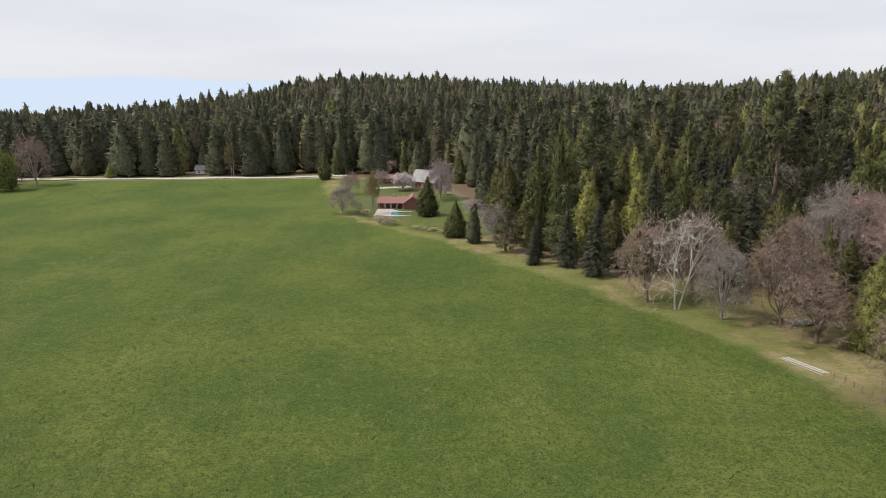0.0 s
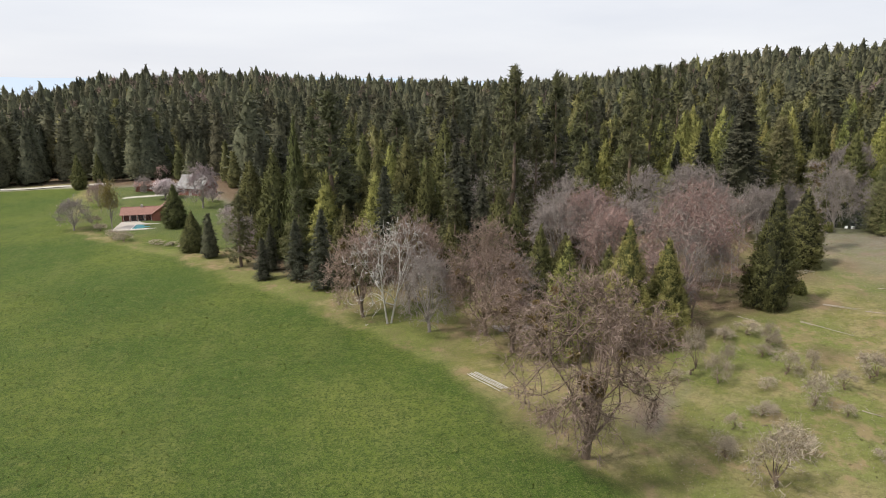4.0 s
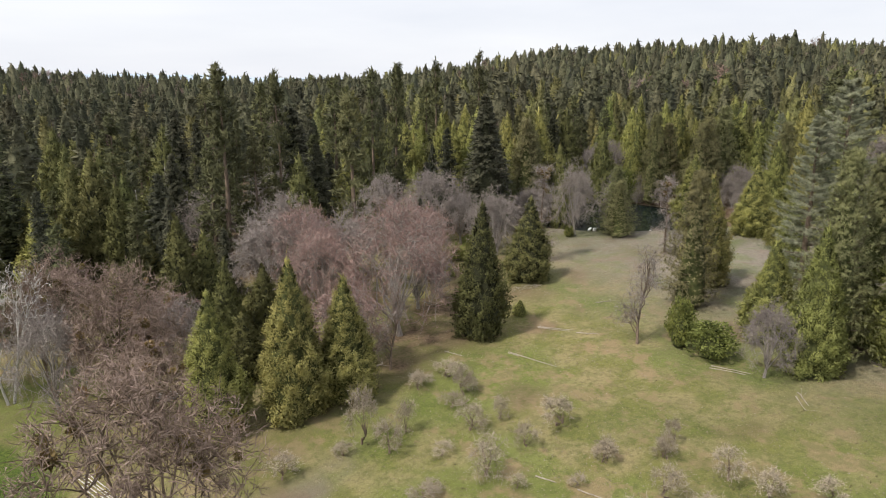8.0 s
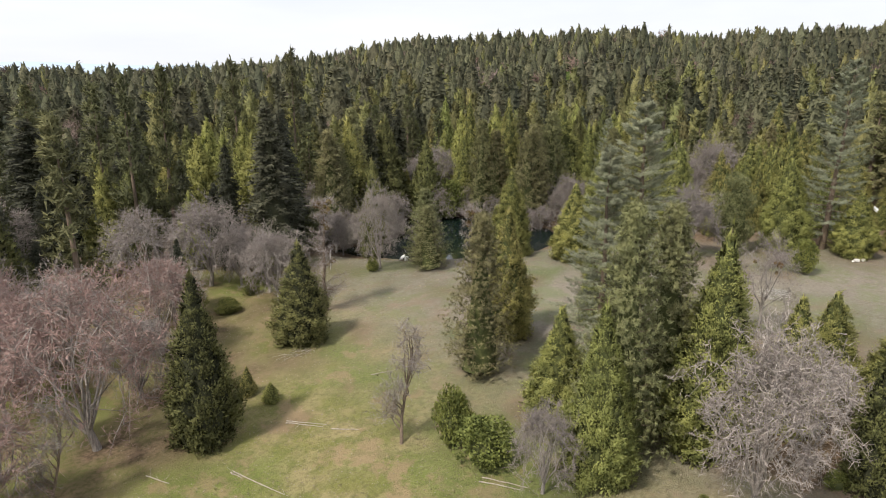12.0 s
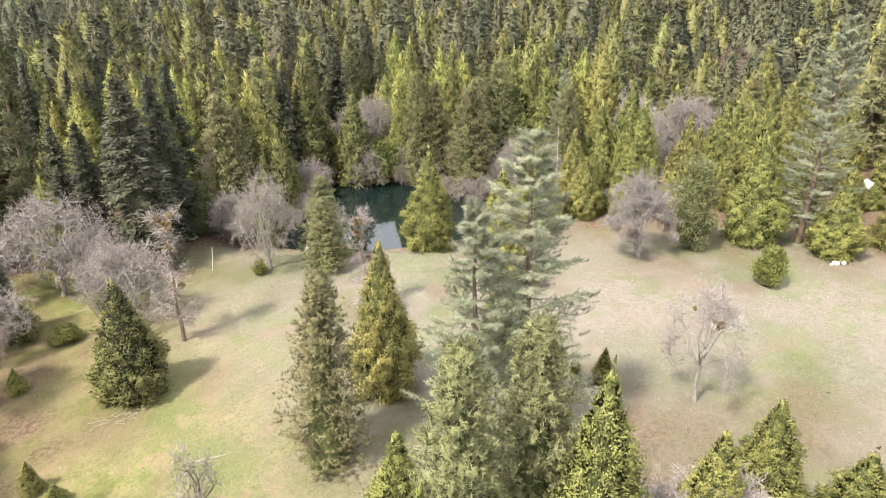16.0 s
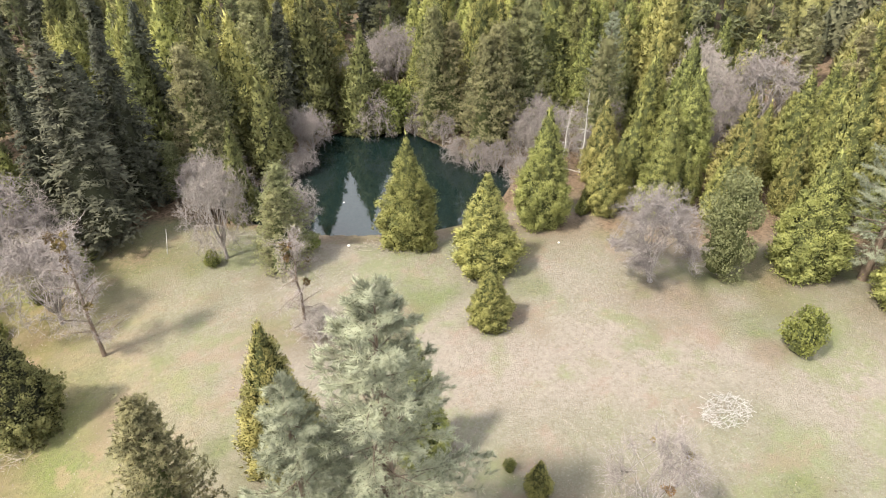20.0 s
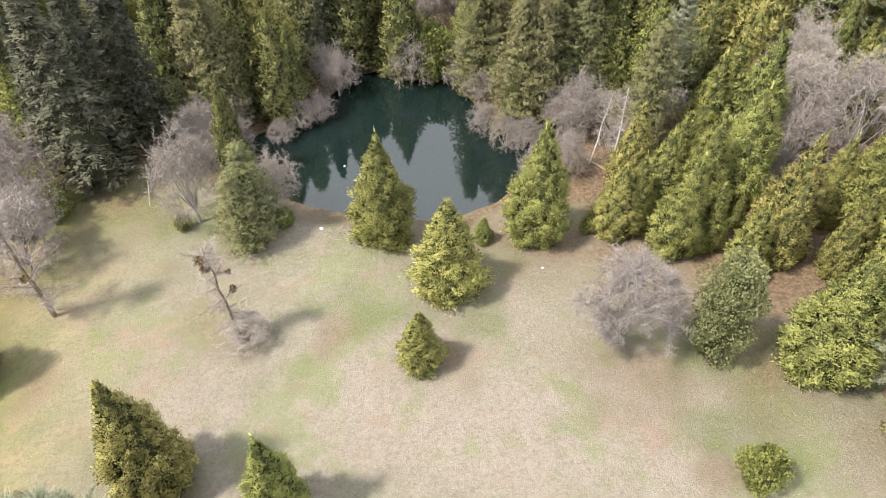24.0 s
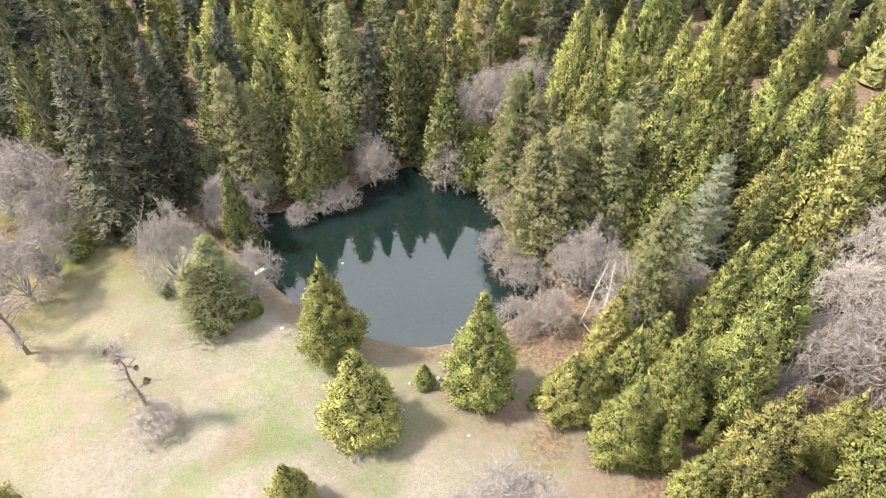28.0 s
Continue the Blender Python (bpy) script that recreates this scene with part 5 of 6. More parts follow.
tree("cedar", 241.7, 121.9, 7.0, 1.6)
tree("shade_cedar", 262.0, 147.6, 14.0, 3.1)
tree("shade_cedar", 253.4, 155.7, 16.0, 3.6)
tree("cedar", 246.6, 141.0, 20.0, 4.5)
tree("near_pine", 236.6, 143.2, 24.0, 5.3)
tree("grey_pine", 244.6, 151.8, 26.0, 5.2)
tree("far_cedar", 258.7, 175.4, 30.0, 6.8)
tree("shade_cedar", 250.6, 168.7, 28.0, 6.3)
tree("shade_cedar", 262.9, 168.0, 28.0, 6.3)
tree("far_cedar", 262.9, 165.8, 24.0, 5.4)
tree("far_cedar", 270.5, 167.3, 26.0, 5.9)
tree("near_pine", 222.6, 158.4, 27.0, 5.9)
tree("near_pine", 219.4, 158.4, 26.0, 5.6)
tree("near_pine", 230.8, 161.1, 28.0, 6.1)
tree("near_pine", 216.1, 173.2, 28.0, 5.8)
tree("far_cedar", 234.7, 187.6, 30.0, 6.8)
tree("far_cedar", 241.5, 189.2, 22.0, 5.0)
tree("shade_cedar", 246.8, 182.8, 20.0, 4.5)
tree("far_cedar", 227.8, 195.6, 28.0, 6.3)
tree("shade_cedar", 171.4, 178.7, 30.0, 6.8)
tree("far_cedar", 176.9, 180.4, 30.0, 6.8)
tree("shade_cedar", 203.6, 183.7, 26.0, 5.9)
tree("shade_cedar", 197.4, 194.7, 28.0, 6.3)
tree("near_pine", 166.2, 172.2, 28.0, 5.8)
tree("near_pine", 169.2, 173.5, 24.0, 5.1)
tree("shade_cedar", 178.1, 172.3, 22.0, 5.0)
tree("shade_cedar", 180.3, 175.5, 18.0, 4.0)
tree("fir", 192.3, 187.6, 16.0, 3.2)
tree("fir", 149.0, 168.2, 31.0, 6.2)
tree("fir", 154.7, 171.9, 33.0, 6.6)
tree("fir", 140.4, 170.4, 27.0, 5.4)
tree("shade_cedar", 125.0, 185.9, 26.0, 5.9)
tree("far_cedar", 118.9, 185.7, 24.0, 5.4)
tree("shade_cedar", 159.2, 185.0, 28.0, 6.3)
tree("near_pine", 183.5, 189.7, 30.0, 6.3)
tree("fir", 188.5, 189.7, 28.0, 5.6)
tree("oak", 211.6, 196.4, 16.0, 6.7)
tree("oak", 189.4, 178.7, 11.0, 4.6)
tree("oak", 180.7, 169.6, 8.0, 3.4)
tree("oak", 177.1, 166.5, 7.0, 2.9)
tree("oak", 184.5, 171.4, 8.0, 3.4)
tree("oak", 204.7, 180.7, 13.0, 5.5)
tree("bush", 209.5, 180.3, 11.0, 5.5)
tree("oak", 212.3, 175.5, 6.0, 2.5)
tree("oak", 214.1, 159.7, 8.0, 3.4)
tree("oak", 219.1, 152.2, 8.0, 3.4)
tree("oak", 228.0, 150.9, 13.0, 5.5)
tree("oak", 217.6, 140.8, 9.0, 3.8)
tree("oak", 222.4, 140.7, 9.0, 3.8)
tree("oak", 231.3, 140.8, 9.0, 3.8)
tree("oak", 243.6, 147.7, 10.0, 4.2)
tree("oak", 257.6, 132.3, 15.0, 6.3)
tree("oak", 251.6, 128.5, 9.0, 3.8)
tree("oak", 163.7, 166.3, 12.0, 5.0)
tree("oak", 138.9, 148.3, 12.0, 5.0)
tree("oak", 136.4, 156.1, 14.0, 5.9)
tree("shade_cedar", 147.9, 244.3, 24.0, 5.4)
tree("shade_cedar", 152.5, 233.5, 26.0, 5.9)
tree("far_cedar", 166.5, 256.5, 26.0, 5.9)
tree("far_cedar", 166.1, 217.6, 28.0, 6.3)
tree("shade_cedar", 194.4, 190.0, 30.0, 6.8)
tree("far_cedar", 264.1, 156.5, 32.0, 7.2)
tree("oak", 268.0, 131.2, 22.0, 9.2)
tree("oak", 131.8, 160.8, 20.0, 8.4)
tree("oak", 120.3, 165.5, 18.0, 7.6)
tree("oak", 138.0, 142.6, 16.0, 6.7)
tree("fir", 123.2, 151.3, 14.0, 2.8)
tree("oak", 218.1, 196.8, 18.0, 7.6)
tree("fir", 161.0, 186.7, 32.0, 6.4)
tree("shade_cedar", 96.4, 149.6, 28.0, 6.3)
tree("shade_cedar", 71.0, 135.7, 22.0, 5.0)
tree("shade_cedar", 61.0, 137.5, 15.0, 4.0)
tree("shade_cedar", 75.5, 138.0, 18.0, 4.4)
tree("oak", 92.5, 149.0, 20.0, 8.4)
tree("pink_oak", 114.5, 134.1, 18.0, 7.6)
tree("oak", 102.3, 137.9, 18.0, 7.6)
tree("oak", 98.7, 180.8, 22.0, 9.2)
tree("snag", 76.5, 204.5, 22.0, 2.6)
tree("shade_cedar", 76.8, 208.5, 32.0, 7.2)
tree("far_pine", 100.3, 291.2, 40.0, 7.6)
tree("shade_cedar", 40.2, 209.9, 28.0, 6.3)
tree("shade_cedar", 50.0, 240.6, 32.0, 7.2)
tree("shade_cedar", 53.7, 225.3, 28.0, 6.3)
tree("far_cedar", 58.7, 201.7, 26.0, 5.9)
tree("shade_cedar", 48.0, 171.5, 22.0, 5.0)
tree("shade_cedar", 59.7, 178.8, 30.0, 6.8)
tree("shade_cedar", 67.6, 155.1, 16.0, 3.6)
tree("far_pine", 123.7, 208.5, 40.0, 7.6)
tree("far_pine", 106.6, 148.6, 38.0, 7.2)
tree("far_cedar", 166.9, 200.7, 30.0, 6.8)
tree("far_cedar", 162.0, 212.1, 28.0, 6.3)
tree("shade_cedar", 65.5, 183.6, 24.0, 5.4)
tree("shade_cedar", 22.9, 214.2, 18.0, 4.0)
tree("oak", 82.7, 183.8, 18.0, 7.6)
tree("oak", 86.7, 143.6, 18.0, 7.6)
tree("snag", 69.1, 208.8, 16.0, 1.9)
tree("snag", 68.6, 183.7, 16.0, 1.9)
tree("far_pine", 38.0, 223.6, 36.0, 6.8)
tree("shade_cedar", 54.6, 201.9, 26.0, 5.9)
tree("shade_cedar", 61.5, 213.5, 26.0, 5.9)
tree("fir", 71.3, 149.1, 22.0, 4.4)
tree("shade_cedar", 40.8, 188.0, 20.0, 4.5)
tree("far_pine", 84.5, 167.0, 45.0, 7.5)
tree("far_pine", 132.8, 185.0, 43.0, 6.0)
tree("far_pine", 161.8, 216.8, 44.0, 6.0)
tree("far_pine", 186.0, 230.4, 47.0, 6.5)
tree("far_pine", 124.3, 180.4, 42.0, 6.0)
tree("far_pine", 98.0, 172.4, 43.0, 6.0)
tree("cedar", 228.7, 193.5, 32.0, 5.0)
tree("grey_pine", 162.1, 82.2, 36.5, 9.4, 0.4)
tree("grey_pine", 243.5, 90.5, 41.0, 8.5)
tree("oak", 215.5, 168.5, 8.0, 3.6)
tree("oak", 214.0, 178.0, 9.0, 4.0)
tree("oak", 222.5, 160.0, 9.0, 4.2)
tree("oak", 226.0, 154.0, 10.0, 4.2)
tree("live_oak", 224.0, 168.0, 12.0, 5.0)
tree("near_pine", 219.0, 171.0, 24.0, 5.5)
tree("near_pine", 227.0, 162.0, 24.0, 5.8)
tree("cedar", 218.5, 184.0, 22.0, 4.4)
tree("oak", 198.0, 190.0, 8.0, 4.0)
tree("oak", 188.0, 184.0, 8.0, 3.6)
tree("bush", 210.0, 188.0, 7.0, 4.2)
tree("oak", 169.5, 171.5, 9.0, 4.0)
tree("live_oak", 160.0, 172.0, 12.0, 4.5)
tree("near_pine", 146.0, 95.2, 22.8, 5.0)
tree("fine_cedar", 158.1, 102.3, 21.4, 4.6)
tree("fine_cedar", 152.7, 65.2, 26.0, 5.4)
tree("fine_cedar", 163.1, 61.2, 17.0, 4.2)
tree("fine_cedar", 172.7, 61.2, 15.0, 4.2)
tree("fine_cedar", 144.3, 79.2, 15.8, 4.0)
tree("near_pine", 151.6, 69.8, 27.0, 5.4)
tree("grey_pine", 156.2, 82.3, 31.5, 7.0)
tree("cedar", 229.4, 176.8, 32.4, 5.2)
tree("round_oak", 216.1, 106.2, 15.5, 7.4)
tree("shade_cedar", 20.0, 198.0, 24.0, 6.0)
tree("shade_cedar", 35.0, 184.0, 27.0, 6.5)
tree("fir", 44.0, 180.0, 28.0, 6.0)
tree("fir", 28.0, 198.0, 30.0, 6.5)
tree("shade_cedar", 18.0, 212.0, 22.0, 5.0)
tree("far_cedar", 50.0, 166.0, 23.0, 5.8)
tree("far_cedar", 38.0, 170.0, 24.0, 5.0)
tree("fine_cedar", 171.3, 95.0, 17.8, 3.4)
tree("shrub", -30.7, 234.6, 3.8, 3.0)
tree("shrub", -27.5, 228.0, 3.0, 2.4)
tree("shrub", -17.1, 210.0, 3.1, 3.4)
tree("shrub", -21.0, 215.0, 3.0, 3.0)
tree("shrub", -7.4, 205.0, 1.3, 2.6)
tree("shrub", -3.0, 202.5, 1.2, 2.6)
tree("shrub", 0.5, 199.5, 1.2, 2.2)
tree("lilac", 11.3, 225.3, 6.5, 4.2)
tree("lilac", 15.2, 210.0, 6.5, 3.8)
tree("lilac", 1.4, 270.3, 5.4, 3.4)
tree("oak", -27.8, 299.3, 7.6, 4.3)
tree("fir", 146.6, 161.0, 35.0, 8.6)
tree("alder", 226.6, 151.5, 10.0, 4.5)
tree("alder", 231.9, 160.3, 11.0, 5.0)
tree("alder", 233.3, 147.5, 11.0, 4.6)
tree("alder", 264.4, 140.7, 18.0, 7.4)
tree("alder", 269.0, 148.3, 20.0, 7.0)
tree("alder", 186.0, 189.4, 9.0, 4.2)
tree("alder", 163.8, 163.1, 9.0, 4.2)
tree("alder", 171.9, 190.7, 12.0, 5.0)
tree("alder", 180.5, 192.5, 10.0, 4.6)
tree("alder", 206.0, 196.0, 12.0, 4.6)
tree("alder", 120.0, 146.0, 13.0, 6.0)
tree("pink_oak", -189.8, 305.8, 25.2, 8.5)
tree("bush", -193.9, 288.2, 19.0, 7.2)
tree("larch", -107.4, 337.5, 17.3, 3.8)
tree("shade_cedar", -144.7, 350.1, 11.4, 2.6)
tree("far_cedar", -167.5, 330.8, 8.0, 2.9)
tree("dark_cedar", 158.3, 50.0, 19.1, 3.6)
tree("fir", 108.6, 201.7, 34.4, 12.3)
tree("alder", 168.8, 119.4, 5.0, 3.6)
tree("lilac", 22.0, 186.0, 7.0, 4.2)
tree("lilac", 27.0, 181.0, 6.0, 3.6)
tree("live_oak", 31.0, 173.0, 11.0, 4.6)
tree("shade_cedar", 42.0, 158.0, 17.0, 5.0)
tree("live_oak", 46.0, 150.0, 10.0, 4.4)
tree("fine_cedar", 275.0, 89.6, 6.5, 2.6)
tree("fine_cedar", 271.2, 91.8, 8.0, 2.8)
tree("snag", 229.4, 139.0, 17.0, 2.2)
tree("snag", 227.0, 142.0, 13.0, 1.8, tip=(0.25, -0.1))
tree("dead", 190.5, 189.5, 10.0, 4.0, tip=(0.25, -0.85))
tree("dead", 174.5, 147.5, 9.5, 4.4, tip=(0.35, -0.1))


# ---- built things ----
def part(name, bm, material, parent, label=""):
    me = bpy.data.meshes.new(name)
    bmesh.ops.recalc_face_normals(bm, faces=bm.faces[:])
    bm.to_mesh(me)
    bm.free()
    me.materials.append(material)
    ob = new(name, me)
    ob.parent = parent
    return tagged(ob, label)


def box(bm, x0, y0, z0, x1, y1, z1, bevel=0.0):
    vs = [bm.verts.new((x, y, z)) for z in (z0, z1) for x, y in ((x0, y0), (x1, y0), (x1, y1), (x0, y1))]
    fs = [bm.faces.new([vs[i] for i in q]) for q in ((3, 2, 1, 0), (4, 5, 6, 7), (0, 1, 5, 4), (1, 2, 6, 5), (2, 3, 7, 6), (3, 0, 4, 7))]
    if bevel:
        bmesh.ops.bevel(bm, geom=list({e for f in fs for e in f.edges}), offset=bevel, segments=1, affect="EDGES")
    return bm


def a_box(*size, bevel=0.0):
    return box(bmesh.new(), *size, bevel=bevel)


def slab(points, thick):
    """A flat panel through the given corners, with thickness downwards."""
    bm = bmesh.new()
    top = [bm.verts.new(p) for p in points]
    bot = [bm.verts.new((p[0], p[1], p[2] - thick)) for p in points]
    bm.faces.new(top)
    bm.faces.new(bot[::-1])
    n = len(points)
    for i in range(n):
        bm.faces.new((top[i], bot[i], bot[(i + 1) % n], top[(i + 1) % n]))
    return bm


MAT["red_wall"] = plain("red_brown_siding", (0.20, 0.075, 0.055), (0.27, 0.11, 0.08), 0.8, 2.0, stretch=(1, 1, 8))
MAT["red_roof"] = plain("faded_red_shingles", (0.20, 0.105, 0.085), (0.32, 0.18, 0.15), 0.85, 1.6, stretch=(1, 4, 4))
MAT["grey_roof"] = plain("weathered_grey_shingles", (0.24, 0.235, 0.23), (0.38, 0.375, 0.37), 0.85, 1.2)
MAT["white_paint"] = plain("white_paint", (0.78, 0.78, 0.76), (0.66, 0.66, 0.64), 0.6, 1.0)
MAT["glass"] = plain("dark_window_glass", (0.02, 0.025, 0.03), (0.04, 0.045, 0.05), 0.08, 0.6)
MAT["concrete"] = plain("pale_pool_deck", (0.40, 0.36, 0.32), (0.48, 0.44, 0.40), 0.85, 0.8)
MAT["pool"] = plain("turquoise_pool_water", (0.16, 0.50, 0.55), (0.22, 0.58, 0.62), 0.05, 0.7)
MAT["white_pipe"] = plain("weathered_white_pipe", (0.58, 0.56, 0.52), (0.42, 0.40, 0.37), 0.6, 2.0)
MAT["post"] = plain("weathered_fence_post", (0.14, 0.11, 0.09), (0.24, 0.20, 0.17), 0.95, 5.0)
MAT["rust"] = plain("rusty_wire", (0.18, 0.10, 0.07), (0.25, 0.16, 0.12), 0.8, 5.0, 0.5)
MAT["rock"] = plain("grey_fieldstone", (0.22, 0.20, 0.185), (0.42, 0.39, 0.36), 0.9, 1.2, relief=0.03)
MAT["pale_rock"] = plain("pale_boulder", (0.55, 0.52, 0.48), (0.70, 0.67, 0.63), 0.9, 1.5, relief=0.03)
MAT["log"] = plain("bleached_log", (0.27, 0.23, 0.185), (0.44, 0.39, 0.33), 0.9, 1.5, relief=0.02, stretch=(0.5, 3, 3))
MAT["dark_log"] = plain("dark_rotten_log", (0.10, 0.075, 0.06), (0.20, 0.15, 0.12), 0.95, 2.0, relief=0.02)


def gable_house(name, x, y, w, d, eave, rise, turn, wall, roof, label, openings=(), chimney=None, over=0.6):
    """A house with a ridge along its x; openings: (side, x0, z0, x1, z1, kind) on the front wall (y = -d/2)."""
    root = new(name)
    root.matrix_world = pose(x, y, gz(x, y) - 0.1, 0, 0, turn)
    # four walls and two gable ends
    t = 0.18
    part("front_wall", a_box(-w / 2, -d / 2, -0.3, w / 2, -d / 2 + t, eave), wall, root)
    part("back_wall", a_box(-w / 2, d / 2 - t, -0.3, w / 2, d / 2, eave), wall, root)
    for sx in (-1, 1):
        bm = bmesh.new()
        x0, x1 = sorted((sx * w / 2, sx * (w / 2 - t)))
        prof = [(-d / 2 + t, -0.3), (d / 2 - t, -0.3), (d / 2 - t, eave), (0, eave + rise * (1 - 2 * t / d)), (-d / 2 + t, eave)]
        a = [bm.verts.new((x0, p, z)) for p, z in prof]
        b2 = [bm.verts.new((x1, p, z)) for p, z in prof]
        bm.faces.new(a)
        bm.faces.new(b2[::-1])
        for i in range(5):
            bm.faces.new((a[i], b2[i], b2[(i + 1) % 5], a[(i + 1) % 5]))
        part("gable_wall", bm, wall, root)
    k = rise / (d / 2)
    e = eave - over * k + 0.12
    for s in (-1, 1):
        part("roof", slab([(-w / 2 - over, s * (d / 2 + over), e), (w / 2 + over, s * (d / 2 + over), e), (w / 2 + over, 0, eave + rise + 0.12), (-w / 2 - over, 0, eave + rise + 0.12)][::s], 0.14), roof, root)
    part("ridge_cap", a_box(-w / 2 - over, -0.14, eave + rise + 0.1, w / 2 + over, 0.14, eave + rise + 0.17), roof, root)
    for x0, z0, x1, z1, kind in openings:
        win = new("door" if kind == "door" else "window")
        win.parent = root
        f = -d / 2 - 0.03
        fr = bmesh.new()
        for q in ((x0, f, z0, x0 + 0.09, f + 0.1, z1), (x1 - 0.09, f, z0, x1, f + 0.1, z1), (x0 + 0.09, f, z1 - 0.09, x1 - 0.09, f + 0.1, z1), (x0 + 0.09, f, z0, x1 - 0.09, f + 0.1, z0 + 0.09)):
            box(fr, *q)
        part("frame", fr, MAT["white_paint"], win)
        part("panel" if kind == "door" else "pane", a_box(x0 + 0.09, f + 0.03, z0 + 0.09, x1 - 0.09, f + 0.07, z1 - 0.09), MAT["white_paint"] if kind == "door" else MAT["glass"], win)
    if chimney:
        part("chimney", a_box(chimney - 0.35, -0.5, eave + rise - 0.4, chimney + 0.35, 0.2, eave + rise + 0.8, bevel=0.03), MAT["rock"], root)
    return tagged(root, label, "house")


gable_house("pool_house", -17.6, 243.6, 12.6, 7.2, 2.5, 1.7, 2, MAT["red_wall"], MAT["red_roof"], "low house with faded red roof beside the pool",
            [(-5.9, 0.1, -4.0, 2.2, "win"), (-3.7, 0.1, -1.8, 2.2, "win"), (-1.5, 0.1, 0.4, 2.2, "win"), (0.7, 0.1, 2.6, 2.2, "win"), (3.1, 0.1, 4.3, 2.2, "win"), (4.6, 0.1, 5.9, 2.2, "win")], chimney=-0.5)
gable_house("gabled_house", -11.0, 242.5, 8.6, 6.4, 2.6, 2.3, 92, MAT["red_wall"], MAT["red_roof"], "red-brown gabled house with faded red roof",
            [(-2.6, 0.9, -1.2, 2.0, "win"), (1.3, 0.9, 2.7, 2.0, "win")])
gable_house("main_house", -6.5, 292, 11.5, 9.5, 3.4, 4.2, -28, MAT["red_wall"], MAT["grey_roof"], "larger house behind blossom with steep pale grey roof",
            [(-4.2, 0.9, -2.6, 2.2, "win"), (-0.6, 0.1, 0.6, 2.2, "door"), (2.4, 0.9, 4.0, 2.2, "win")], chimney=2.2)
gable_house("barn", -27, 306, 10.5, 6, 2.6, 1.4, 4, MAT["red_wall"], MAT["red_roof"], "low reddish outbuilding by the driveway", [(-3.4, 0.1, -1.0, 2.3, "door"), (1.0, 0.9, 2.4, 2.0, "win")])
gable_house("shed", -127.5, 351, 7.6, 5.0, 2.7, 1.9, 3, MAT["white_paint"], MAT["grey_roof"], "small shed with a pale metal roof by the road", [(-2.6, 0.1, -1.3, 2.1, "win"), (0.4, 0.1, 2.2, 2.2, "win")])

# pool with its deck
pz = gz(-13.5, 231.5) + 0.12
deck = new("pool_deck")
bm = bmesh.new()
for q in ((-24, 225.6, pz - 0.5, -5, 227.0, pz), (-24, 234.0, pz - 0.5, -5, 239.6, pz), (-24, 227.0, pz - 0.5, -18.4, 234.0, pz), (-8.4, 227.0, pz - 0.5, -5, 234.0, pz)):
    box(bm, *q)
part("paving", bm, MAT["concrete"], deck)
bm = bmesh.new()
for q in ((-18.7, 226.7, pz, -8.1, 227.0, pz + 0.08), (-18.7, 234.0, pz, -8.1, 234.3, pz + 0.08), (-18.7, 227.0, pz, -18.4, 234.0, pz + 0.08), (-8.4, 227.0, pz, -8.1, 234.0, pz + 0.08)):
    box(bm, *q)
part("coping", bm, MAT["white_paint"], deck)
part("pool_water", a_box(-18.4, 227.0, pz - 0.5, -8.4, 234.0, pz - 0.12), MAT["pool"], deck, "turquoise water")
tagged(deck, "swimming pool of turquoise water with a pale deck", "pool")

# irrigation pipes stacked on the meadow's edge
for i in range(5):
    a, c = Vector((54.0 + 0.36 * i, 97.7 + 0.10 * i - 0.2 * (i % 2), 0)), Vector((56.8 + 0.34 * i, 90.6 + 0.1 * i + 0.25 * (i % 3), 0))
    bb = Build()
    pts = []
    for k in range(4):
        p = a.lerp(c, k / 3)
        pts.append((p.x, p.y, gz(p.x, p.y) + 0.10 + 0.11 * (i % 2)))
    bb.tube(pts, [0.055] * 4, 8)
    ob = new("irrigation_pipe", bb.mesh("irrigation_pipe", MAT["white_pipe"], smooth_shade=True))
    tagged(ob, "long white irrigation pipe lying on dry grass", "pipe", "irrigation pipes")

# wire fence along the meadow
fence = new("wire_fence")
line = [(57.9 + 0.33 * i + 0.25 * math.sin(i * 1.3), 89.6 - 1.75 * i) for i in range(12)]
for i, (px, py) in enumerate(line):
    bm = bmesh.new()
    h = 1.15 + 0.12 * math.sin(i * 2.1)
    bmesh.ops.create_cone(bm, cap_ends=True, segments=7, radius1=0.07, radius2=0.055, depth=h + 0.3, matrix=pose(px, py, gz(px, py) + h / 2 - 0.15, 3 * math.sin(i), 3 * math.cos(i * 1.7)))
    part("post", bm, MAT["post"], fence)
for k in range(3):
    bb = Build()
    bb.tube([(px, py, gz(px, py) + 0.3 + 0.36 * k) for px, py in line], [0.012] * 12, 4)
    ob = new("wire", bb.mesh("wire", MAT["rust"]))
    ob.parent = fence
tagged(fence, "old wire fence with weathered wooden posts", "fence")


def stone(g, size):
    bm = bmesh.new()
    bmesh.ops.create_icosphere(bm, subdivisions=1, radius=size)
    for v in bm.verts:
        v.co *= 0.75 + 0.5 * g.random()
        v.co.z *= 0.62
    return bm


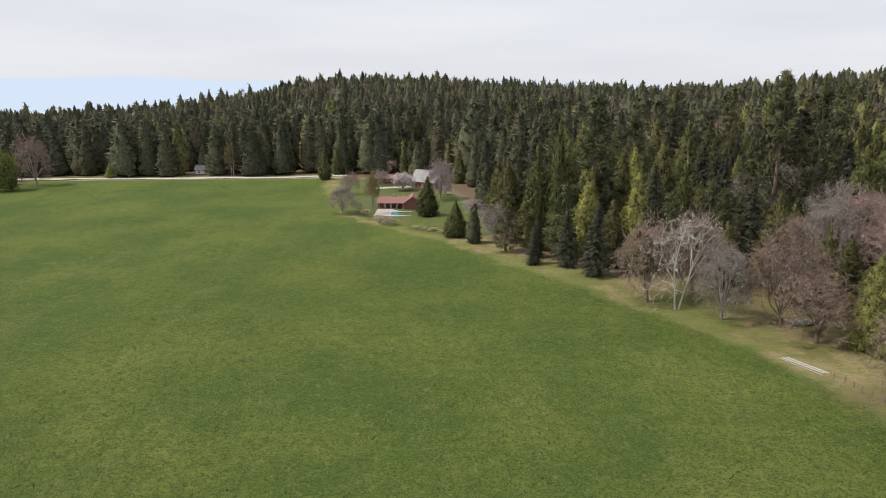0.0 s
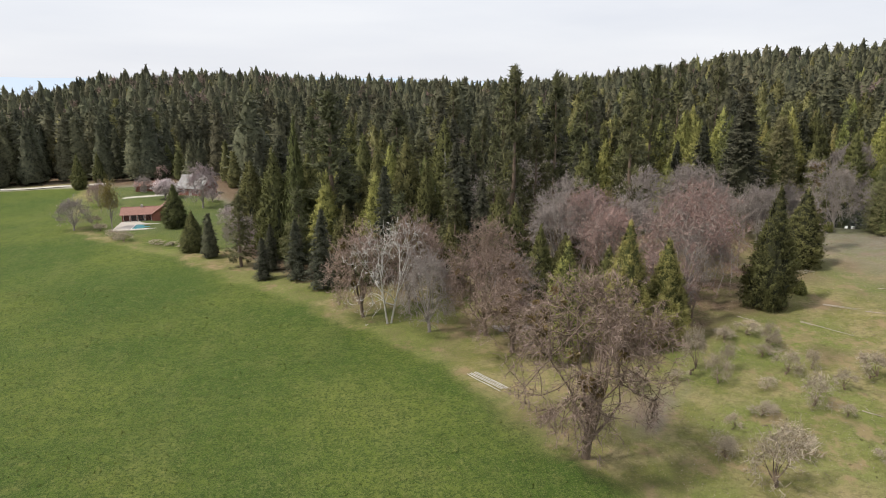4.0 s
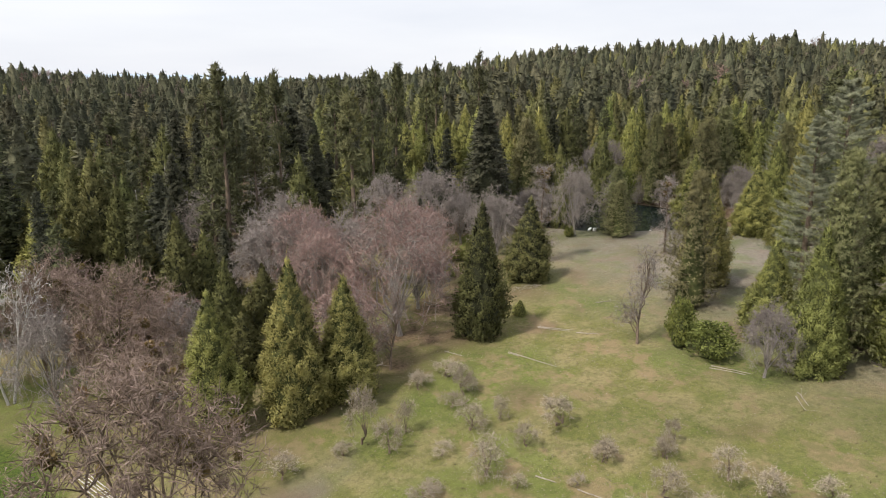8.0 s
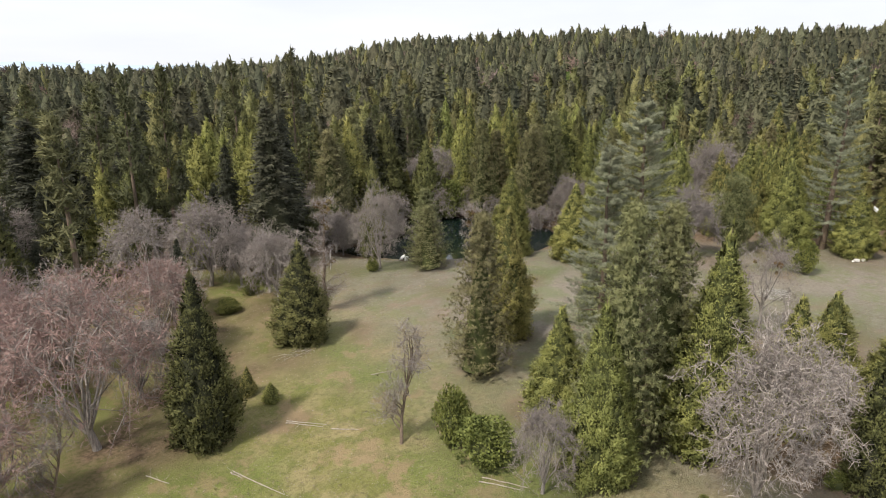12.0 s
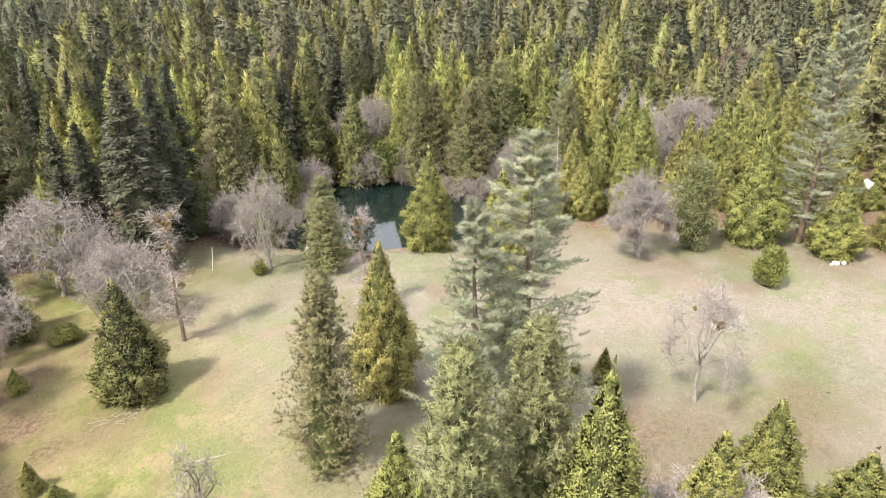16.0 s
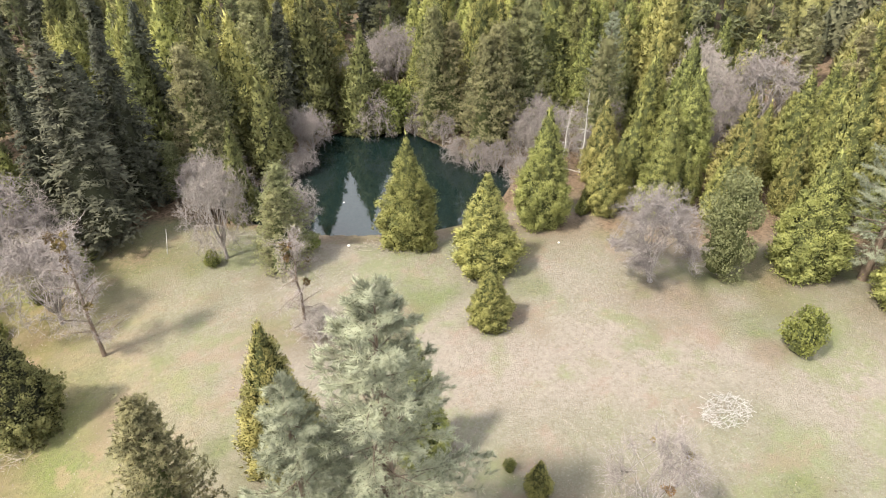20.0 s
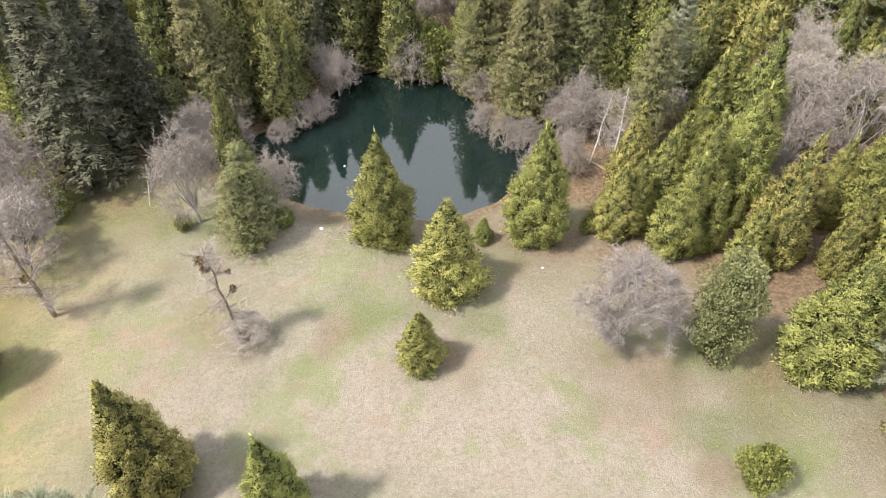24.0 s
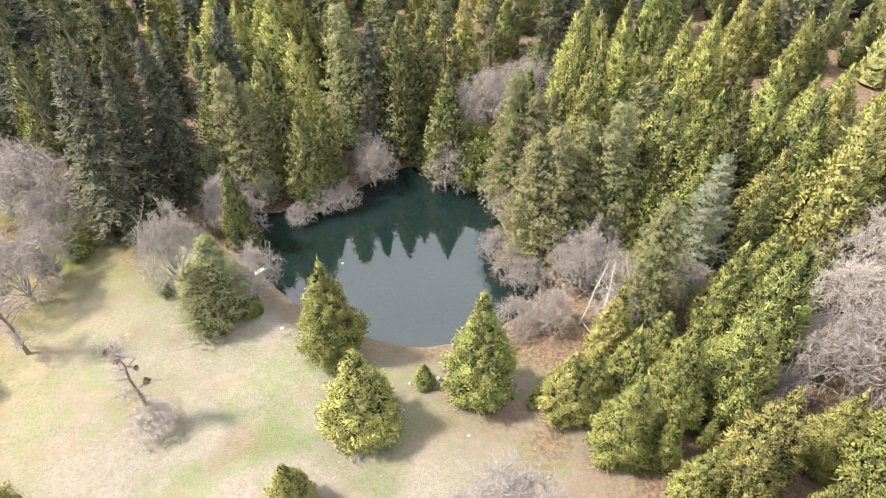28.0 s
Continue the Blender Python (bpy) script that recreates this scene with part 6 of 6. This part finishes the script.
def stone_pile(x, y, n, spread_x, spread_y, size, material, label, seed, turn=0.0):
    g = np.random.default_rng(seed)
    root = new("stone_pile")
    ca, sa = math.cos(turn), math.sin(turn)
    for i in range(n):
        u, v = g.normal() * spread_x * 0.5, g.normal() * spread_y * 0.5
        px, py = x + u * ca - v * sa, y + u * sa + v * ca
        lift = max(0.0, 0.55 - 0.5 * math.hypot(u / spread_x, v / spread_y)) * g.random() * 1.2
        s = size * (0.6 + 0.8 * g.random())
        bm = stone(g, s)
        bmesh.ops.transform(bm, matrix=pose(px, py, gz(px, py) + 0.25 * s + lift, 0, 0, g.random() * 360), verts=bm.verts[:])
        part("stone", bm, material, root)
    tagged(root, label, "stones")


stone_pile(66.5, 112.5, 46, 4.2, 1.4, 0.42, MAT["rock"], "long heap of grey fieldstones under the oaks", 1, -0.35)
stone_pile(73.5, 122.5, 18, 2.2, 1.0, 0.4, MAT["rock"], "small heap of grey fieldstones in the shade", 2)
stone_pile(238.2, 81.7, 3, 2.0, 0.6, 0.55, MAT["pale_rock"], "few pale boulders lying on the grass", 3)
for sx, sy, sz in ((180.9, 138.7, 0.3), (205.9, 130.4, 0.35), (202.0, 129.4, 0.22), (210.8, 121.4, 0.2), (186.9, 155.9, 0.35)):
    bm = stone(np.random.default_rng(int(sx)), sz)
    bmesh.ops.transform(bm, matrix=pose(sx, sy, gz(sx, sy) + sz * 0.3), verts=bm.verts[:])
    ob = part("rock", bm, MAT["pale_rock"], None)
    tagged(ob, "single pale rock near the pond's shore", "rock")


def log(x0, y0, x1, y1, r, material="log", twigs=3, seed=0):
    """A fallen trunk or pole on the ground."""
    g = np.random.default_rng(int(x0 * 10) + seed)
    bb = Build()
    n = 6
    pts = []
    for k in range(n):
        t = k / (n - 1)
        px, py = x0 + (x1 - x0) * t, y0 + (y1 - y0) * t
        pts.append((px + g.normal() * 0.05, py + g.normal() * 0.05, gz(px, py) + r * 0.8))
    bb.tube(pts, [r * (1.1 - 0.6 * k / (n - 1)) for k in range(n)], 7)
    root = new("fallen_log", bb.mesh("fallen_log", MAT[material], smooth_shade=True))
    for k in range(twigs):
        p = Vector(pts[int(g.integers(1, n))])
        b2 = Build()
        q = p + Vector((g.normal() * 0.8, g.normal() * 0.8, 0.25 + 0.5 * g.random()))
        b2.tube([p, q], [r * 0.3, 0.01], 4)
        ob = new("branch_stub", b2.mesh("branch_stub", MAT[material]))
        ob.parent = root
    tagged(root, "pale fallen log lying in the grass" if material == "log" else "dark rotting log lying in the grass", "log", "fallen logs")


def brush_pile(x, y, n, spread, length, material, label, seed):
    g = np.random.default_rng(seed)
    root = new("brush_pile")
    z = gz(x, y)
    for i in range(n):
        a, rr = g.random() * math.tau, spread * math.sqrt(g.random())
        px, py = x + rr * math.cos(a) * 1.3, y + rr * math.sin(a)
        d = Vector((g.normal(), g.normal() * 0.8, g.normal() * 0.14)).normalized() * length * (0.5 + 0.8 * g.random()) / 2
        c = Vector((px, py, gz(px, py) + 0.12 + 0.4 * g.random() * (1 - rr / spread / 1.2)))
        bb = Build()
        bb.tube([c - d, c + Vector((0, 0, 0.05)), c + d], [0.028, 0.022, 0.01], 3)
        ob = new("stick", bb.mesh("stick", material))
        ob.parent = root
    tagged(root, label, "brush pile")


log(54.2, 143.4, 59.0, 135.4, 0.22, "log")
log(111.4, 97.3, 113.9, 89.4, 0.07, "log")
log(120.2, 102.5, 123.1, 98.3, 0.07, "log")
log(123.7, 97.1, 126.0, 94.5, 0.07, "log")
log(91.3, 104.5, 94.1, 104.9, 0.2, "log")
log(85.7, 149.8, 89.6, 149.6, 0.22, "log")
log(130.9, 77.6, 133.3, 73.2, 0.07, "log")
log(133.4, 66.6, 131.4, 63.9, 0.07, "log")
log(103.8, 103.6, 105.3, 100.3, 0.07, "log")
log(96.8, 70.5, 97.9, 68.6, 0.07, "log")
log(98.8, 66.5, 101.2, 62.0, 0.07, "log")
log(102.6, 58.4, 104.3, 55.4, 0.07, "log")
log(130.2, 77.2, 132.6, 73.4, 0.07, "log")
log(111.1, 97.3, 111.7, 95.4, 0.07, "log")
log(132.3, 66.2, 130.2, 63.5, 0.07, "log")
log(120.5, 102.8, 123.7, 98.4, 0.07, "log")
log(134.6, 105.2, 137.6, 104.0, 0.07, "log")
log(227.1, 143.2, 230.0, 137.3, 0.16, "log")
brush_pile(205.4, 82.7, 190, 2.4, 1.8, MAT["pale_bark"], "heap of bleached sticks on the dry grass", 1)
brush_pile(183.4, 136.9, 26, 1.8, 2.0, MAT["log"], "low heap of pale sticks near the pond", 2)
brush_pile(123.8, 137.1, 26, 1.5, 1.6, MAT["dark_log"], "heap of dark cut branches at the wood edge", 3)
brush_pile(130.4, 119.1, 14, 1.6, 1.8, MAT["log"], "scatter of pale twigs under a cedar", 4)
brush_pile(131.1, 118.9, 14, 1.4, 1.8, MAT["log"], "scatter of pale twigs under a cedar", 5)
brush_pile(136.0, 83.9, 16, 1.0, 2.2, MAT["log"], "upturned tangle of pale roots and sticks", 6)
brush_pile(129.1, 119.5, 14, 1.6, 1.6, MAT["log"], "scatter of pale twigs under a cedar", 7)
brush_pile(81.4, 86.9, 10, 1.0, 1.4, MAT["log"], "small heap of pale sticks in the glade", 8)
brush_pile(85.9, 74.2, 10, 1.0, 1.6, MAT["log"], "small heap of pale sticks in the glade", 9)

gable_house("small_shed", 279.5, 93.0, 6.0, 4.6, 2.6, 1.2, 20, MAT["red_wall"], MAT["white_paint"], "small shed with a white metal roof among the trees", [(-0.8, 0.1, 0.4, 2.1, "door")])
spots_taken.append((279.0, 92.5, 5.5))
spots_taken.append((272.0, 89.0, 4.0))

# white marker box, leaning pole and white crate by the pond
bx, by = 171.6, 148.6
root = new("white_box")
z = gz(bx, by)
part("body", a_box(bx - 0.35, by - 0.3, z, bx + 0.35, by + 0.3, z + 1.0, bevel=0.03), MAT["white_paint"], root)
part("lid", a_box(bx - 0.4, by - 0.35, z + 1.0, bx + 0.4, by + 0.35, z + 1.08, bevel=0.02), MAT["white_paint"], root)
tagged(root, "small white utility box standing by the pond", "box")
bb = Build()
bb.tube([(154.4, 152.4, gz(154.4, 152.4) - 0.2), (154.9, 153.0, gz(154.4, 152.4) + 2.0), (155.3, 153.6, gz(154.4, 152.4) + 4.0)], [0.07, 0.06, 0.05], 7)
tagged(new("leaning_pole", bb.mesh("leaning_pole", MAT["white_pipe"], smooth_shade=True)), "thin pale pole leaning in the grass", "pole")
bb = Build()
for k in range(3):
    bb.tube([(171.5 + 0.3 * k, 151.0, gz(171.5, 151) + 0.4), (173.6 + 0.3 * k, 152.9, gz(173.6, 152.9) + 0.9)], [0.16, 0.14], 6)
tagged(new("propped_plank", bb.mesh("propped_plank", MAT["white_paint"], smooth_shade=True)), "short white planks propped on the pond's bank", "planks")


# ---- the rest of the woods ----
EAST = [(212, 190), (216, 166), (224, 150), (226, 128), (234, 112), (250, 104), (282, 120), (272, 168), (240, 198)]


def open_ground(x, y, room=0.0):
    """True where no wood grows."""
    d = np.maximum.reduce([inside(MEADOW, x, y), inside(GLADE, x, y), inside(YARD, x, y), inside(POND, x, y)])
    return d > -room


def scatter(step, near, far, room, seed, jitter=0.42):
    """Points for trees in the part of the land that lies between two distances from the glade, in front of the drone."""
    g = np.random.default_rng(seed)
    a = np.arange(-700, 1300, step)
    X, Y = np.meshgrid(a, a + 200)
    X = (X + g.uniform(-jitter, jitter, X.shape) * step).ravel()
    Y = (Y + g.uniform(-jitter, jitter, Y.shape) * step).ravel()
    d = np.hypot(X - 160, Y - 128)
    az = np.degrees(np.arctan2(X + 20 * 0, Y))
    rim = np.where((az < 12) & (d > 200), 500.0, 360.0)
    lo, hi = (rim if near == 360 else near), (rim if far == 360 else far)
    ok = (d >= lo) & (d < hi) & (az > -39) & (az < 81) & (Y > -40) & ~open_ground(X, Y, room)
    dense = inside(EAST, X, Y) > 0
    ok &= dense if step < 7.5 else ~dense
    road_y = 333 + 0.03 * (X + 100) + 6 * np.sin(X / 60)
    ok &= ~((X < -30) & (X > -260) & (np.abs(Y - road_y) < 9))
    ok &= ~((X < -48) & (X > -210) & (Y < road_y))
    return X[ok], Y[ok], d[ok], g


def far_crown(rng, tall, wide, n, profile, layers):
    """A conifer's crown for the distance: a lumpy body in layers, roughened by sprays."""
    b = Build()
    sides, rings = (9, 12) if n > 100 else (6, 7)
    v = []
    for i in range(rings):
        for k in range(sides):
            u = min(0.985, (i + 0.35 * rng.random()) / (rings - 1) * 0.985)
            a = (k + 0.5 * (i % 2) + 0.3 * rng.normal()) * math.tau / sides
            step = 0.16 * (0.5 - (u * layers) % 1.0) if layers > 1 else 0.0
            r = wide * float(profile(np.array(u))) * (0.74 + step + 0.30 * rng.random()) + 0.04
            v.append((r * math.cos(a), r * math.sin(a), tall * (0.03 + 0.95 * u)))
    f = []
    for i in range(rings - 1):
        for k in range(sides):
            p, q = i * sides + k, i * sides + (k + 1) % sides
            f += [(p, q, q + sides), (p, q + sides, p + sides)]
    b.add(v, f)
    m, size = (340, 1.45) if n > 100 else (26, 2.4)
    u, a = rng.random(m) ** 1.3 * 0.97, rng.random(m) * math.tau
    out = np.stack([np.cos(a), np.sin(a), 0 * a], 1)
    c = out * (wide * profile(u) * (0.66 + 0.26 * rng.random(m)))[:, None]
    c[:, 2] = tall * (0.03 + 0.95 * u)
    way = out * 0.7 + rng.normal(size=(m, 3)) * 0.35 + [0, 0, 0.75 if layers == 1 else 0.1]
    L = size * (0.6 + 0.6 * rng.random(m))
    b.thorns(c, way, L, L * 0.3, rng, face=out + [0, 0, 0.8])
    t = 5
    b.thorns(np.tile([[0, 0, tall * 0.93]], (t, 1)), rng.normal(size=(t, 3)) * 0.25 + [0, 0, 1.0], tall * 0.065, 0.22, rng)
    return b


TALL = {"oak": (17.0, 7.0), "cedar": (16.0, 4.0), "pine": (26.0, 4.2), "fir": (26.0, 5.0)}


def lod_arrays(kind, seed, n):
    g = np.random.default_rng(seed)
    tall, wide = TALL[kind]
    if kind == "oak":
        _, bb, _, _ = dome_tree(g, 17.0, 7.0, 0.4, *((6, 3, 3, 7) if n > 50 else (4, 2, 2, 4)), 0.1, 0.09 if n > 50 else 0.3, 1.7 if n > 50 else 3.2)
        return (*bb.arrays(), np.concatenate(bb.k), 0.5, np.concatenate(bb.p))
    if kind == "cedar":
        bb = far_crown(g, tall, wide, n, cedar_profile, 1)
    elif kind == "pine":
        bb = far_crown(g, tall, wide, n, lambda u: np.clip(1 - u, 0, 1) ** 0.72 * np.minimum(1, 0.6 + 2.6 * u), 9)
    else:
        bb = far_crown(g, tall, wide, n, lambda u: np.clip(1 - u, 0, 1) ** 0.8 * np.minimum(1, 0.7 + 3 * u), 12)
    return (*bb.arrays(), np.concatenate(bb.k), 0.62, np.concatenate(bb.p))


def joined_woods(name, kind, pts, heights, ratio, n, mat, seed, label):
    """Many trees of one kind in one mesh."""
    g = np.random.default_rng(seed)
    tall, wide = TALL[kind]
    lods = [lod_arrays(kind, seed + i, n) for i in range(3)]
    vs, fs, tint, slots, nrms, off = [], [], [], [], [], 0
    which = g.integers(3, size=len(pts))
    for k in range(3):
        sel = np.where(which == k)[0]
        v, f, sl, mix, puff = lods[k]
        f, nv = soft_normals(v, f, mix, puff)
        if not len(sel):
            continue
        a = g.random(len(sel)) * math.tau
        h = heights[sel]
        r = h * ratio * g.uniform(0.8, 1.25, len(sel)) / wide
        ca, sa = np.cos(a) * r, np.sin(a) * r
        P = pts[sel]
        x = v[None, :, 0] * ca[:, None] - v[None, :, 1] * sa[:, None] + P[:, None, 0]
        y = v[None, :, 0] * sa[:, None] + v[None, :, 1] * ca[:, None] + P[:, None, 1]
        z = v[None, :, 2] * (h / tall)[:, None] + P[:, None, 2]
        c1, s1 = np.cos(a)[:, None], np.sin(a)[:, None]
        nrms.append(np.stack([nv[None, :, 0] * c1 - nv[None, :, 1] * s1, nv[None, :, 0] * s1 + nv[None, :, 1] * c1, np.tile(nv[:, 2], (len(sel), 1))], -1).reshape(-1, 3))
        vs.append(np.stack([x, y, z], -1).reshape(-1, 3))
        fs.append((f[None] + (np.arange(len(sel)) * len(v))[:, None, None]).reshape(-1, 3) + off)
        tint.append(np.repeat(g.random(len(sel)) ** 1.6, len(v)))
        slots.append(np.tile(sl, len(sel)))
        off += len(sel) * len(v)
    me = raw_mesh(name, np.concatenate(vs), np.concatenate(fs), [mat, MAT["inner"]], np.concatenate(slots), smooth_shade=True)
    set_normals(me, np.concatenate(nrms))
    t = me.attributes.new("tint", "FLOAT", "POINT")
    t.data.foreach_set("value", np.concatenate(tint).astype(np.float32))
    return tagged(new(name, me), label, "woods", kind="stuff")


spots_taken += [(-127.5, 345.0, 11.0), (-126.0, 337.0, 8.0), (-129.0, 352.0, 9.0)]
taken = np.array(spots_taken)
bands = []
for step, near, far, room, n, seed in ((7.2, 0, 165, 1.0, 300, 4), (10.6, 0, 158, 2.5, 300, 1), (11.2, 158, 360, 3.0, 170, 2), (13.6, 360, 720, 4.0, 22, 3), (15.6, 720, 1290, 4.0, 12, 5)):
    X, Y, D, g = scatter(step, near, far, room, seed)
    if near < 300:
        gap = np.min(np.hypot(X[:, None] - taken[None, :, 0], Y[:, None] - taken[None, :, 1]) - taken[None, :, 2] * 0.75, 1)
        keep = gap > 1.2
        X, Y, D = X[keep], Y[keep], D[keep]
    bands.append((X, Y, D, n, g))

counts = {"cedar": 0, "pine": 0, "fir": 0}
for bi, (X, Y, D, n, g) in enumerate(bands):
    Z = ground_z(X, Y) - 0.2
    pick = g.random(len(X))
    mixd = 0.5 + 0.5 * lumps(X, Y, 30.0, 5.5)
    if bi == 0:
        pick = pick * 0.75
    north = smooth((175 - X + 0.25 * (Y - 200)) / 80) * smooth((Y - 120) / 40)
    kinds = np.where(pick < (0.50 + 0.25 * mixd - 0.48 * north) * (1 - 0.75 * smooth((D - 260) / 140)), 0, np.where(pick < 0.86 - 0.36 * north, 1, 2))
    rim = -np.maximum.reduce([inside(MEADOW, X, Y), inside(GLADE, X, Y), inside(YARD, X, Y), inside(POND, X, Y)])
    h = g.uniform(15, 27, len(X)) * (0.78 + 0.22 * smooth((rim - 3) / 25))
    h = np.where(kinds == 1, h * 1.22, h) * np.where(g.random(len(X)) < 0.1, 1.32, g.uniform(0.75, 1.08, len(X)))
    h = np.where((X < -30) & (Y > 300) & (D < 560), g.uniform(24, 34, len(X)), h)
    h = np.where(D > 300, np.minimum(h, 31), h)
    h = np.where(D > 420, h * (0.66 + 0.5 * g.random(len(X)) ** 2), h)
    if bi < 2:
        for x, y, hh, k in zip(X, Y, h, kinds):
            if (x < 82 and y < 96) or (246 < x < 284 and 84 < y < 97):
                continue
            close = bi == 0 or (x > 80 and abs(y - 0.29 * x) < 70)
            key = ("cedar" if close else "far_cedar", "pine" if close else "far_pine", "fir")[k]
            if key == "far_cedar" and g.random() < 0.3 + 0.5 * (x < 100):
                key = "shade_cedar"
            if k > 0 and y < 145 and inside(GLADE, np.array([x]), np.array([y]))[0] > -14:
                key = "cedar"
            deep = inside(OAKWOOD, np.array([x]), np.array([y]))[0]
            if deep > 13 and x < 88 and g.random() < 0.4:
                tree("shade_cedar", x, y, float(g.uniform(10, 18)), float(g.uniform(2.8, 4.2)))
                continue
            if deep > 0:
                if g.random() < 0.92 and deep > 4.5:
                    tree(("oak", "pink_oak", "mist_oak")[int(g.integers(3))], x, y, float(g.uniform(12, 19)), float(g.uniform(5.5, 7.5)))
                continue
            tree(key, x, y, float(hh), float(hh * (0.215, 0.215, 0.22)[k] * g.uniform(0.85, 1.25)))
        continue
    hill = (np.degrees(np.arctan2(X - 70, Y - 40)) < 4) & (D > 480)
    kinds = np.where(g.random(len(X)) < np.where(hill, 0.16, 0.06), 3, kinds)
    h = np.where(kinds == 3, h * 0.78, h)
    for k, key in enumerate(("cedar", "pine", "fir", "oak")):
        sel = kinds == k
        joined_woods(("cedar_woods", "pine_woods", "fir_woods", "bare_woods")[k], key, np.stack([X, Y, Z], 1)[sel], h[sel], (0.225, 0.25, 0.25, 0.34)[k] * (1.0 if n > 100 else 1.12), n,
                     MAT[("woods", "woods_pine", "woods_fir", "woods_twig")[k]], 40 * bi + k, ("yellow-green cedars in the distant woods", "tall green pines in the distant woods", "dark firs in the distant woods", "bare brown trees among the distant conifers")[k])
